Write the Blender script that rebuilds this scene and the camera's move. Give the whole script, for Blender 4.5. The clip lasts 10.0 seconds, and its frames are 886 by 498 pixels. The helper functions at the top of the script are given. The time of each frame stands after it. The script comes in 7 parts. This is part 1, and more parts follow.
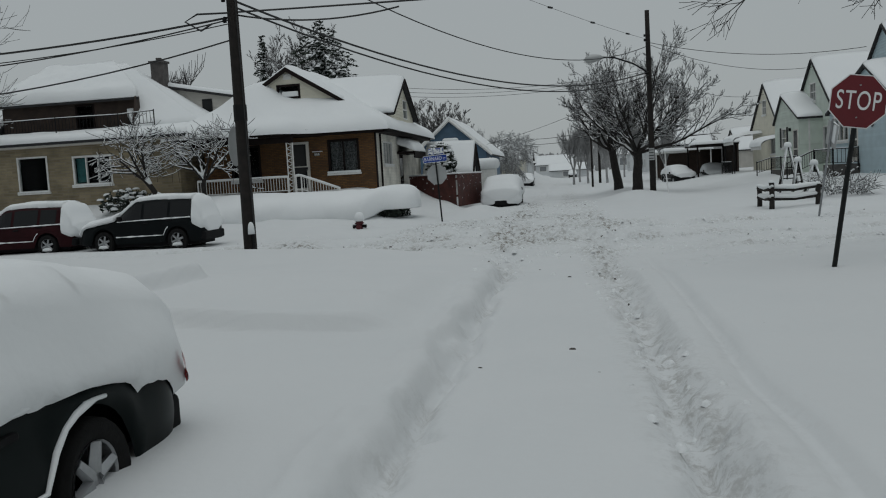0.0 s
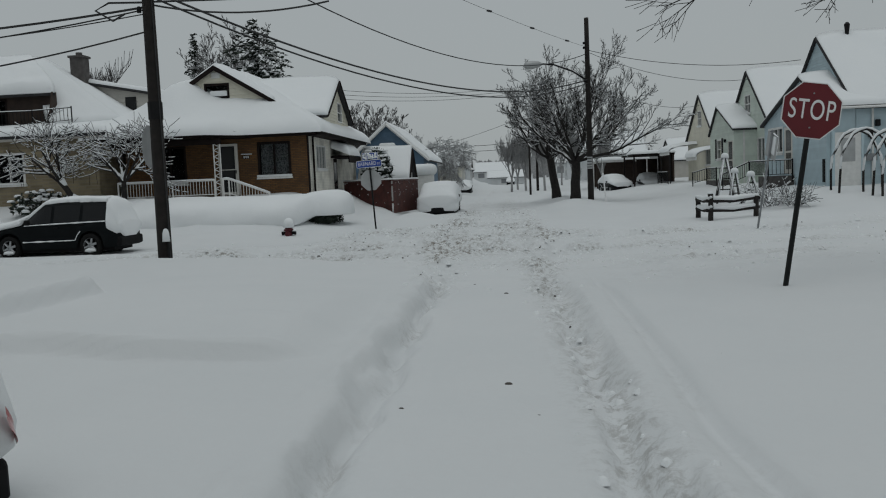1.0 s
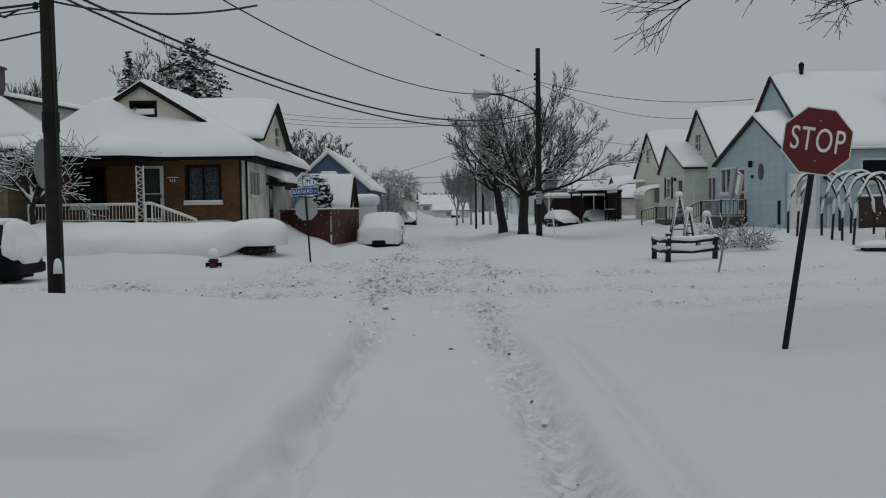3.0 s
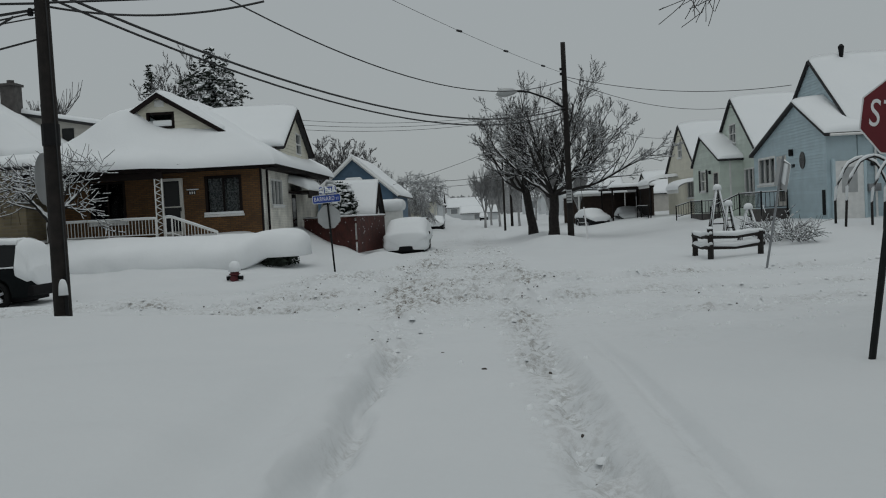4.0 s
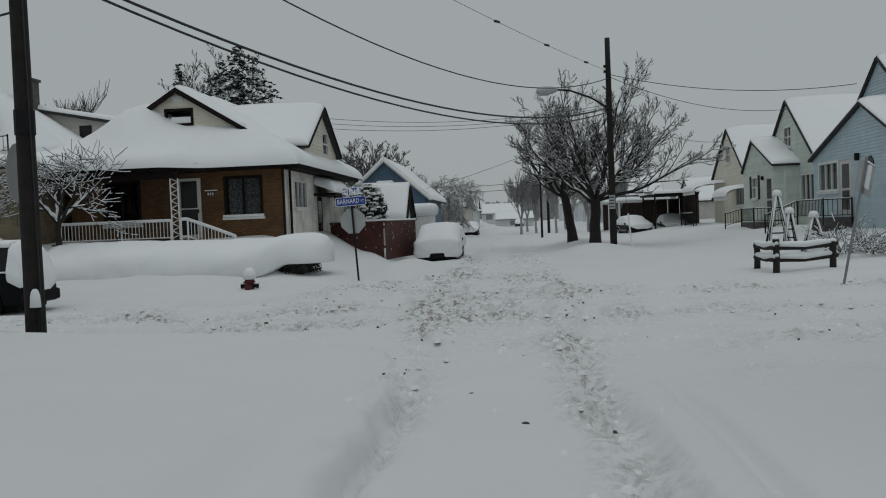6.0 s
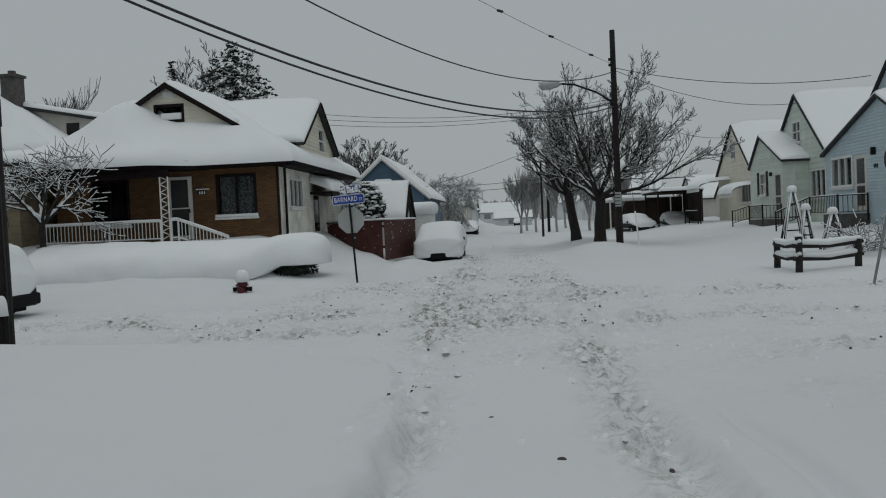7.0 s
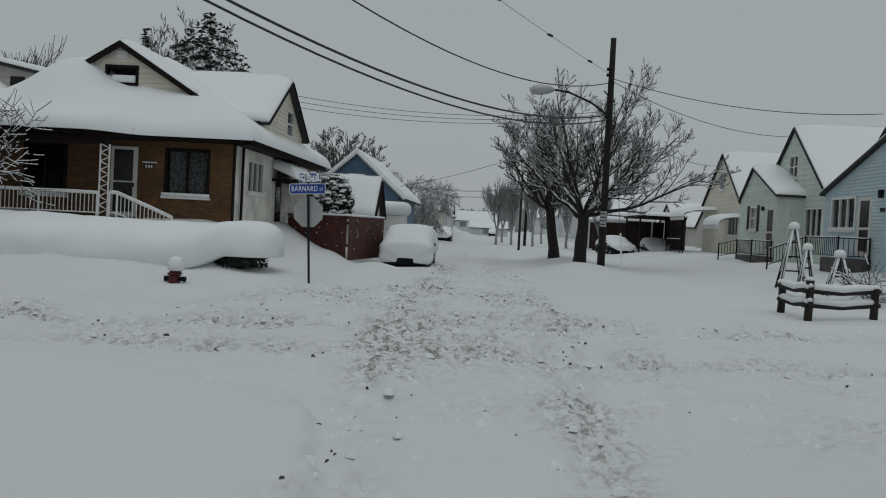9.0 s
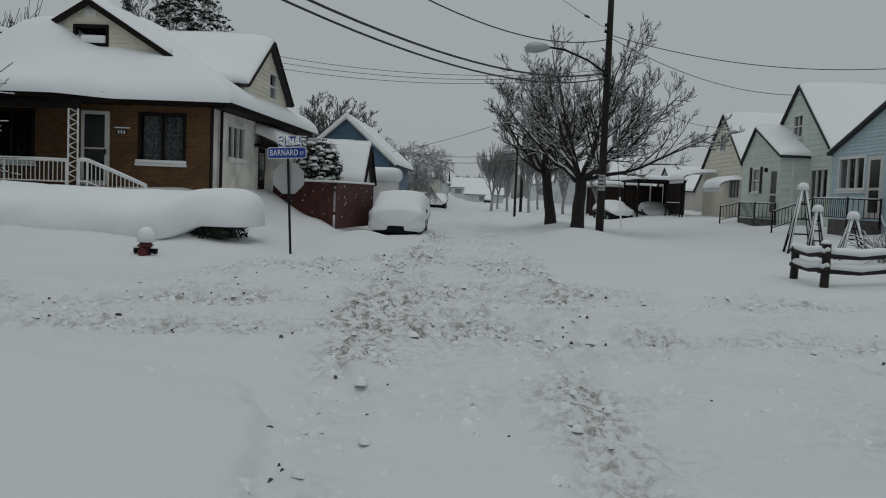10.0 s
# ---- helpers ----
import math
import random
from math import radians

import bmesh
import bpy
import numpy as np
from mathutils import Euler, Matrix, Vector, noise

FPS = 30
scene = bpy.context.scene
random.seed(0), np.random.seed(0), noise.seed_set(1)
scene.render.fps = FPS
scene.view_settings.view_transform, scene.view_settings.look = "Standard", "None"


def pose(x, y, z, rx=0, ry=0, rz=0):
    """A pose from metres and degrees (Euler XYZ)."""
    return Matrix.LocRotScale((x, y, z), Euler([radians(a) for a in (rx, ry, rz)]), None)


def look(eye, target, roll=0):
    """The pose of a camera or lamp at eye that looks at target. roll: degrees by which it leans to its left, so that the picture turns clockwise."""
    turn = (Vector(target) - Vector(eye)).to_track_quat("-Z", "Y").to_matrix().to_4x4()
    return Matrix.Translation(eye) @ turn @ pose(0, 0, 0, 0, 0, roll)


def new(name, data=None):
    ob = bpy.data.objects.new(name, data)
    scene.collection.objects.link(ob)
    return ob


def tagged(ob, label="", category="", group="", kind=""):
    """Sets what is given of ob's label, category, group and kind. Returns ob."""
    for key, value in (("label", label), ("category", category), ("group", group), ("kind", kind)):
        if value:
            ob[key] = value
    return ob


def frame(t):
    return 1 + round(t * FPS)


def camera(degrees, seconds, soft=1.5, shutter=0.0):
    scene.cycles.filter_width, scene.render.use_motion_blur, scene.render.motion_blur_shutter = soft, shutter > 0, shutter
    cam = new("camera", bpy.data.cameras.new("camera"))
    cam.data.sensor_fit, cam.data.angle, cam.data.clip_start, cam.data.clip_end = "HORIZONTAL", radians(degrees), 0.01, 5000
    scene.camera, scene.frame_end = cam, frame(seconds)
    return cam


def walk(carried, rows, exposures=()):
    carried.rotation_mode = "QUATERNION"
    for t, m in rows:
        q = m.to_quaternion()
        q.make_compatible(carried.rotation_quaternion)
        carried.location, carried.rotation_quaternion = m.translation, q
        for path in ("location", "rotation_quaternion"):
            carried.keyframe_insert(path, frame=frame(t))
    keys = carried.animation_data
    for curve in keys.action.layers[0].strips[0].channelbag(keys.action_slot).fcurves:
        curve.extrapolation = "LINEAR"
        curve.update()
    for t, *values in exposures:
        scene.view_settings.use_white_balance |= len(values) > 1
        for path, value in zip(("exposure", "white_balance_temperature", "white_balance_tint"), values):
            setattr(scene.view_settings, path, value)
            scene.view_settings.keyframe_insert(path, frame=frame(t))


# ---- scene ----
cam = camera(55.1, 10.0, 1.1)
PATH = [
    (0, (0.255, -0.703, 1.692), (-0.044, 1.267, 1.523), -3.3),
    (0.5, (0.235, -0.096, 1.707), (0.058, 1.888, 1.532), -4.4),
    (1, (0.263, 0.456, 1.707), (0.109, 2.443, 1.544), -2.4),
    (1.5, (0.202, 1.016, 1.701), (0.13, 3.009, 1.548), -0.6),
    (2, (0.25, 1.537, 1.69), (0.251, 3.531, 1.538), 2.1),
    (2.5, (0.238, 2.101, 1.684), (0.235, 4.099, 1.601), 0.8),
    (2.7, (0.225, 2.33, 1.703), (0.224, 4.328, 1.611), -0.1),
    (4, (0.229, 3.948, 1.701), (0.14, 5.945, 1.619), -2.9),
    (4.5, (0.238, 4.448, 1.706), (0.075, 6.44, 1.64), -2.5),
    (5, (0.185, 5.138, 1.685), (0.032, 7.131, 1.626), -3.1),
    (5.5, (0.159, 5.686, 1.661), (0.005, 7.679, 1.592), -2.3),
    (5.7, (0.197, 5.957, 1.677), (0.03, 7.949, 1.612), -2.2),
    (7, (-0.09, 7.587, 1.651), (-0.254, 9.579, 1.585), -2.6),
    (7.5, (-0.136, 8.304, 1.639), (-0.222, 10.3, 1.559), -1.1),
    (8, (-0.166, 8.979, 1.623), (-0.271, 10.975, 1.529), 0.6),
    (8.5, (-0.188, 9.716, 1.653), (-0.293, 11.711, 1.562), 0.2),
    (9, (-0.144, 10.413, 1.637), (-0.244, 12.41, 1.582), 3.0),
    (9.5, (-0.139, 11.12, 1.619), (-0.233, 13.117, 1.562), 2.3),
    (10, (-0.051, 11.788, 1.58), (-0.139, 13.781, 1.449), 2.3),
]
walk(cam, [(t, look(eye, target, roll)) for t, eye, target, roll in PATH], [(0, 0.06), (10, 0.06)])

# ---- sky and light: an even overcast in falling snow ----
world = bpy.data.worlds.new("overcast")
scene.world = world
world.use_nodes = True
wn, wl = world.node_tree.nodes, world.node_tree.links
sky = wn.new("ShaderNodeTexSky")
sky.sky_type, sky.sun_disc = "NISHITA", False
sky.sun_elevation, sky.sun_rotation, sky.dust_density = radians(78), radians(169), 4.0
soft_sky = wn.new("ShaderNodeMix")
soft_sky.data_type = "RGBA"
soft_sky.inputs["Factor"].default_value = 0.94
soft_sky.inputs["B"].default_value = (3.28, 3.56, 3.62, 1)
wl.new(sky.outputs["Color"], soft_sky.inputs["A"])
wl.new(soft_sky.outputs["Result"], wn["Background"].inputs["Color"])
wn["Background"].inputs["Strength"].default_value = 0.1
sun = new("sun", bpy.data.lights.new("sun", "SUN"))
sun.data.energy, sun.data.angle, sun.data.color = 0.52, radians(60), (0.95, 0.99, 1.0)
sun.matrix_world = look((0, 0, 30), (-1.0, 5.0, 4.0))


# ---- materials ----
def mat(name, colour, rough=0.7, vary=0.0, scale=3.0, bump=0.0, bscale=40.0, metal=0.0, second=None, spec=0.5, island=0.0):
    """A surface with stains at one scale and grain at a finer one."""
    m = bpy.data.materials.new(name)
    m.use_nodes = True
    n, l = m.node_tree.nodes, m.node_tree.links
    b = n["Principled BSDF"]
    b.inputs["Roughness"].default_value, b.inputs["Metallic"].default_value = rough, metal
    b.inputs["Specular IOR Level"].default_value = spec
    co = n.new("ShaderNodeTexCoord")
    big = n.new("ShaderNodeTexNoise")
    big.inputs["Scale"].default_value, big.inputs["Detail"].default_value = scale, 5
    l.new(co.outputs["Object"], big.inputs["Vector"])
    mix = n.new("ShaderNodeMix")
    mix.data_type = "RGBA"
    dark = second or tuple(c * (1 - vary) for c in colour)
    mix.inputs["A"].default_value, mix.inputs["B"].default_value = (*dark, 1), (*colour, 1)
    ramp = n.new("ShaderNodeMapRange")
    ramp.inputs[1].default_value, ramp.inputs[2].default_value = 0.35, 0.65
    l.new(big.outputs["Fac"], ramp.inputs[0])
    l.new(ramp.outputs[0], mix.inputs["Factor"])
    out = mix.outputs["Result"]
    if island:
        info = n.new("ShaderNodeObjectInfo")
        hs = n.new("ShaderNodeHueSaturation")
        mr = n.new("ShaderNodeMapRange")
        mr.inputs[3].default_value, mr.inputs[4].default_value = 1 - island, 1 + island
        l.new(info.outputs["Random"], mr.inputs[0])
        l.new(mr.outputs[0], hs.inputs["Value"])
        l.new(out, hs.inputs["Color"])
        out = hs.outputs["Color"]
    l.new(out, b.inputs["Base Color"])
    if bump:
        fine = n.new("ShaderNodeTexNoise")
        fine.inputs["Scale"].default_value, fine.inputs["Detail"].default_value = bscale, 4
        l.new(co.outputs["Object"], fine.inputs["Vector"])
        bp = n.new("ShaderNodeBump")
        bp.inputs["Strength"].default_value, bp.inputs["Distance"].default_value = bump, 0.02
        l.new(fine.outputs["Fac"], bp.inputs["Height"])
        l.new(bp.outputs["Normal"], b.inputs["Normal"])
    return m


def brick_mat(name, c1, c2, mortar, w, h, bump=0.5, gap=0.012):
    """Courses of masonry too small to pick apart; wall coordinates run along x or y, and up."""
    m = bpy.data.materials.new(name)
    m.use_nodes = True
    n, l = m.node_tree.nodes, m.node_tree.links
    b = n["Principled BSDF"]
    b.inputs["Roughness"].default_value = 0.85
    co, sep, add, com = n.new("ShaderNodeTexCoord"), n.new("ShaderNodeSeparateXYZ"), n.new("ShaderNodeMath"), n.new("ShaderNodeCombineXYZ")
    l.new(co.outputs["Object"], sep.inputs[0])
    l.new(sep.outputs["X"], add.inputs[0])
    l.new(sep.outputs["Y"], add.inputs[1])
    l.new(add.outputs[0], com.inputs["X"])
    l.new(sep.outputs["Z"], com.inputs["Y"])
    br = n.new("ShaderNodeTexBrick")
    for key, v in (("Color1", c1), ("Color2", c2), ("Mortar", mortar)):
        br.inputs[key].default_value = (*v, 1)
    br.inputs["Scale"].default_value, br.inputs["Mortar Size"].default_value = 1.0, gap
    br.inputs["Brick Width"].default_value, br.inputs["Row Height"].default_value, br.inputs["Bias"].default_value = w, h, -0.1
    l.new(com.outputs[0], br.inputs["Vector"])
    stain = n.new("ShaderNodeTexNoise")
    stain.inputs["Scale"].default_value, stain.inputs["Detail"].default_value = 1.3, 6
    l.new(co.outputs["Object"], stain.inputs["Vector"])
    mr = n.new("ShaderNodeMapRange")
    mr.inputs[1].default_value, mr.inputs[2].default_value, mr.inputs[3].default_value, mr.inputs[4].default_value = 0.3, 0.7, 0.7, 1.15
    l.new(stain.outputs["Fac"], mr.inputs[0])
    hs = n.new("ShaderNodeHueSaturation")
    l.new(mr.outputs[0], hs.inputs["Value"])
    l.new(br.outputs["Color"], hs.inputs["Color"])
    l.new(hs.outputs["Color"], b.inputs["Base Color"])
    bp = n.new("ShaderNodeBump")
    bp.inputs["Strength"].default_value, bp.inputs["Distance"].default_value, bp.invert = bump, 0.015, True
    l.new(br.outputs["Fac"], bp.inputs["Height"])
    l.new(bp.outputs["Normal"], b.inputs["Normal"])
    return m


def snow_mat(name, dirt=0.0, pale=1.0):
    m = bpy.data.materials.new(name)
    m.use_nodes = True
    n, l = m.node_tree.nodes, m.node_tree.links
    b = n["Principled BSDF"]
    b.inputs["Roughness"].default_value, b.inputs["Specular IOR Level"].default_value = 0.85, 0.25
    co = n.new("ShaderNodeTexCoord")
    big = n.new("ShaderNodeTexNoise")
    big.inputs["Scale"].default_value, big.inputs["Detail"].default_value = 0.6, 5
    l.new(co.outputs["Object"], big.inputs["Vector"])
    mix = n.new("ShaderNodeMix")
    mix.data_type = "RGBA"
    mix.inputs["A"].default_value, mix.inputs["B"].default_value = (0.75 * pale, 0.775 * pale, 0.785 * pale, 1), (0.81 * pale, 0.825 * pale, 0.83 * pale, 1)
    l.new(big.outputs["Fac"], mix.inputs["Factor"])
    out = mix.outputs["Result"]
    # the mask holds real slush, plus shade painted into ruts and footprints
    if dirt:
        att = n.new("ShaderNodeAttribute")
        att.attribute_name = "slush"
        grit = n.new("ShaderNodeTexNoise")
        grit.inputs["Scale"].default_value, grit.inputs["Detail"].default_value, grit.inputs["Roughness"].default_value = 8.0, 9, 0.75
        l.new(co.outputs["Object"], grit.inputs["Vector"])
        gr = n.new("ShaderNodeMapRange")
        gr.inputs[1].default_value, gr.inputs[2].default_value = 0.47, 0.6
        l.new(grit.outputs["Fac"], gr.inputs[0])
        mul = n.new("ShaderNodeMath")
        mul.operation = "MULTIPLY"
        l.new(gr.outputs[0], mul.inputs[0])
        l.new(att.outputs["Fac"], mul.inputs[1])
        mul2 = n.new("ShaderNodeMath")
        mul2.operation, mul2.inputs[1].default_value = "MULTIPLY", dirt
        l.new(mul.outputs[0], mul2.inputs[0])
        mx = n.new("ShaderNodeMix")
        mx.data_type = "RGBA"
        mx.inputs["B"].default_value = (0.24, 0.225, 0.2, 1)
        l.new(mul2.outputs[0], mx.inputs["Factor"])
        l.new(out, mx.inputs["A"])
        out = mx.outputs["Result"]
    l.new(out, b.inputs["Base Color"])
    fine = n.new("ShaderNodeTexNoise")
    fine.inputs["Scale"].default_value, fine.inputs["Detail"].default_value = 9.0, 9
    l.new(co.outputs["Object"], fine.inputs["Vector"])
    bp = n.new("ShaderNodeBump")
    bp.inputs["Strength"].default_value, bp.inputs["Distance"].default_value = 0.16, 0.05
    l.new(fine.outputs["Fac"], bp.inputs["Height"])
    l.new(bp.outputs["Normal"], b.inputs["Normal"])
    return m


def glass_mat(name, tint=(0.7, 0.74, 0.75)):
    m = bpy.data.materials.new(name)
    m.use_nodes = True
    b = m.node_tree.nodes["Principled BSDF"]
    b.inputs["Base Color"].default_value = (*tint, 1)
    b.inputs["Roughness"].default_value, b.inputs["Transmission Weight"].default_value, b.inputs["IOR"].default_value = 0.03, 1.0, 1.12
    return m


SNOW, SNOW_ROAD = snow_mat("snow"), snow_mat("road_snow", 1.0, 0.85)
GLASS = glass_mat("window_glass")
CAR_GLASS = mat("tinted_car_glass", (0.008, 0.009, 0.01), 0.12, spec=0.25)
BRICK = brick_mat("tan_brick", (0.17, 0.08, 0.024), (0.1, 0.047, 0.015), (0.07, 0.045, 0.025), 0.22, 0.075)
STONE = brick_mat("yellow_stone", (0.3, 0.25, 0.155), (0.21, 0.17, 0.105), (0.26, 0.22, 0.16), 0.55, 0.13, 0.8, 0.02)
PALE_BRICK = brick_mat("painted_brick", (0.8, 0.78, 0.7), (0.76, 0.74, 0.66), (0.68, 0.66, 0.6), 0.22, 0.075, 0.5)
DARK_TRIM = mat("dark_brown_trim", (0.014, 0.009, 0.008), 0.7, 0.4, 4, 0.2, spec=0.15)
WHITE = mat("white_paint", (0.74, 0.74, 0.72), 0.5, 0.12, 5, 0.15)
CREAM = mat("cream_siding", (0.68, 0.65, 0.54), 0.6, 0.1, 2, 0.15, island=0.04)
GREEN = mat("pale_green_siding", (0.6, 0.67, 0.6), 0.6, 0.1, 2, 0.15, island=0.05)
BLUE = mat("pale_blue_siding", (0.46, 0.575, 0.62), 0.6, 0.1, 2, 0.15, island=0.05)
DEEP_BLUE = mat("slate_blue_siding", (0.085, 0.155, 0.235), 0.6, 0.15, 2, 0.15, island=0.06)
GREY_SIDING = mat("grey_beige_siding", (0.5, 0.48, 0.44), 0.6, 0.12, 2, 0.15, island=0.05)
WOOD = mat("weathered_pole_wood", (0.019, 0.015, 0.013), 0.95, 0.5, 6, 0.7, 60)
BARK = mat("dark_bark", (0.026, 0.022, 0.02), 0.95, 0.5, 8, 0.8, 50)
FENCE_RED = mat("red_brown_fence", (0.085, 0.02, 0.014), 0.7, 0.45, 3, 0.3, island=0.15)
FENCE_DARK = mat("dark_brown_fence", (0.045, 0.028, 0.02), 0.8, 0.4, 3, 0.3, island=0.15)
IRON = mat("black_iron", (0.009, 0.009, 0.01), 0.6, 0.3, 8, 0.2, spec=0.2)
STEEL = mat("galvanised_steel", (0.3, 0.31, 0.32), 0.45, 0.25, 6, 0.1, metal=0.7)
DULL_ALU = mat("bare_aluminium_back", (0.42, 0.43, 0.43), 0.5, 0.15, 3, 0.05, metal=0.3)
SIGN_RED = mat("stop_red", (0.13, 0.004, 0.01), 0.5, 0.15, 3)
SIGN_WHITE = mat("sign_white", (0.8, 0.8, 0.8), 0.45, 0.1, 6)
SIGN_BLUE = mat("street_sign_blue", (0.008, 0.05, 0.3), 0.4, 0.15, 6)
POST_DARK = mat("dark_green_sign_post", (0.014, 0.016, 0.016), 0.7, 0.4, 8, 0.2, spec=0.2)
CABLE = mat("black_cable", (0.014, 0.014, 0.015), 0.6)
RUBBER = mat("tyre_rubber", (0.012, 0.012, 0.012), 0.85, 0.3, 10, 0.3, spec=0.15)
RIM = mat("alloy_rim", (0.42, 0.43, 0.44), 0.35, 0.2, 8, metal=0.8)
PAINT_BLACK = mat("black_car_paint", (0.006, 0.008, 0.009), 0.4, 0.3, 2, spec=0.08)
PAINT_GREEN = mat("dark_green_car_paint", (0.005, 0.009, 0.009), 0.4, 0.3, 2, spec=0.08)
PAINT_RED = mat("dark_red_car_paint", (0.03, 0.007, 0.009), 0.4, 0.3, 2, spec=0.08)
PLASTIC = mat("black_plastic", (0.01, 0.01, 0.011), 0.7, 0.3, 8, spec=0.12)
LAMP_RED = mat("tail_lamp_red", (0.3, 0.01, 0.012), 0.15)
LAMP_CLEAR = mat("lamp_lens", (0.6, 0.6, 0.6), 0.15)
HYDRANT_RED = mat("hydrant_red", (0.09, 0.006, 0.012), 0.6, 0.3, 10)
CHIMNEY = mat("sooty_chimney_block", (0.1, 0.092, 0.088), 0.9, 0.4, 4, 0.5)
EVERGREEN = mat("evergreen_needles", (0.03, 0.042, 0.03), 0.9, 0.5, 3)
CURTAIN = mat("patterned_lace_curtain", (0.26, 0.26, 0.26), 0.9, 0.0, 14, 0.3, 60, second=(0.05, 0.05, 0.05))
DOOR_WHITE = mat("white_door", (0.62, 0.6, 0.55), 0.5, 0.1, 4)
# near-black colour that stands in for the shade inside rooms
ROOM_SHADE = mat("room_shade", (0.012, 0.012, 0.013), 0.95, 0.4, 2, spec=0.1)
ROOF_DARK = mat("dark_roof_edge", (0.03, 0.03, 0.032), 0.9, 0.3, 4, 0.4)
TEAL = mat("teal_curtain", (0.05, 0.2, 0.2), 0.9, 0.3, 4)
# far walls and panes: snow haze painted in as paler colour
HAZED_WALL = mat("hazed_far_wall", (0.62, 0.64, 0.65), 0.9, 0.15, 0.5)
HAZED_PANE = mat("hazed_far_pane", (0.2, 0.21, 0.22), 0.3)
# twigs paler than near bark: the haze of distance put into their colour
HAZED_TWIGS = mat("hazed_twigs", (0.36, 0.36, 0.36), 0.95, 0.3, 2)
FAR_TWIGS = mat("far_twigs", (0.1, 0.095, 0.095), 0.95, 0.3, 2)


# ---- building helpers ----
def link(name, bm, material, smooth=False):
    me = bpy.data.meshes.new(name)
    bm.to_mesh(me)
    bm.free()
    me.materials.append(material)
    if smooth:
        me.shade_smooth()
    return new(name, me)


def part(name, bm, material, parent, label="", smooth=False):
    ob = link(name, bm, material, smooth)
    ob.parent = parent
    top = parent
    m = parent.matrix_basis.copy()
    while top.parent:
        top = top.parent
        m = top.matrix_basis @ m if not top.parent else m
    ob.matrix_parent_inverse = Matrix.Translation(top.location).inverted() if parent is top else Matrix()
    if label:
        ob["label"] = label
    return ob


def thing(name, x, y, z, label, category, group="", kind=""):
    ob = new(name)
    ob.empty_display_size = 0.2
    ob.location = (x, y, z)
    return tagged(ob, label, category, group, kind)


def BM():
    return bmesh.new()


def add(bm, verts, faces, m=None):
    vs = [bm.verts.new(m @ Vector(v) if m else v) for v in verts]
    for f in faces:
        try:
            bm.faces.new([vs[i] for i in f])
        except ValueError:
            pass
    return vs


def box(bm, x0, x1, y0, y1, z0, z1, m=None):
    v = [(x, y, z) for z in (z0, z1) for y in (y0, y1) for x in (x0, x1)]
    add(bm, v, [(0, 2, 3, 1), (4, 5, 7, 6), (0, 1, 5, 4), (2, 6, 7, 3), (0, 4, 6, 2), (1, 3, 7, 5)], m)
    return bm


def rbox(x0, x1, y0, y1, z0, z1, r=0.02, seg=2, m=None):
    bm = box(BM(), x0, x1, y0, y1, z0, z1)
    bmesh.ops.bevel(bm, geom=bm.edges[:], offset=r, segments=seg, profile=0.5, affect="EDGES")
    if m:
        bm.transform(m)
    return bm


def tube(bm, pts, radii, sides=6, cap=True):
    pts = [Vector(p) for p in pts]
    if not hasattr(radii, "__len__"):
        radii = [radii] * len(pts)
    rings = []
    for i, p in enumerate(pts):
        d = (pts[min(i + 1, len(pts) - 1)] - pts[max(i - 1, 0)])
        d = d.normalized() if d.length > 1e-9 else Vector((0, 0, 1))
        a = d.orthogonal().normalized() if abs(d.z) > 0.95 else d.cross(Vector((0, 0, 1))).normalized()
        b = d.cross(a)
        rings.append([bm.verts.new(p + radii[i] * (math.cos(k * 2 * math.pi / sides) * a + math.sin(k * 2 * math.pi / sides) * b)) for k in range(sides)])
    for r0, r1 in zip(rings, rings[1:]):
        for k in range(sides):
            bm.faces.new((r0[k], r0[(k + 1) % sides], r1[(k + 1) % sides], r1[k]))
    if cap and sides > 2:
        bm.faces.new(rings[0][::-1])
        bm.faces.new(rings[-1])
    return bm


def prism(poly, y0, y1, m=None):
    """A solid from an outline in x and z, between y0 and y1."""
    bm, n = BM(), len(poly)
    v = [(x, y0, z) for x, z in poly] + [(x, y1, z) for x, z in poly]
    add(bm, v, [tuple(range(n)), tuple(range(2 * n - 1, n - 1, -1))] + [(i, i + n, (i + 1) % n + n, (i + 1) % n) for i in range(n)], m)
    bmesh.ops.recalc_face_normals(bm, faces=bm.faces[:])
    return bm


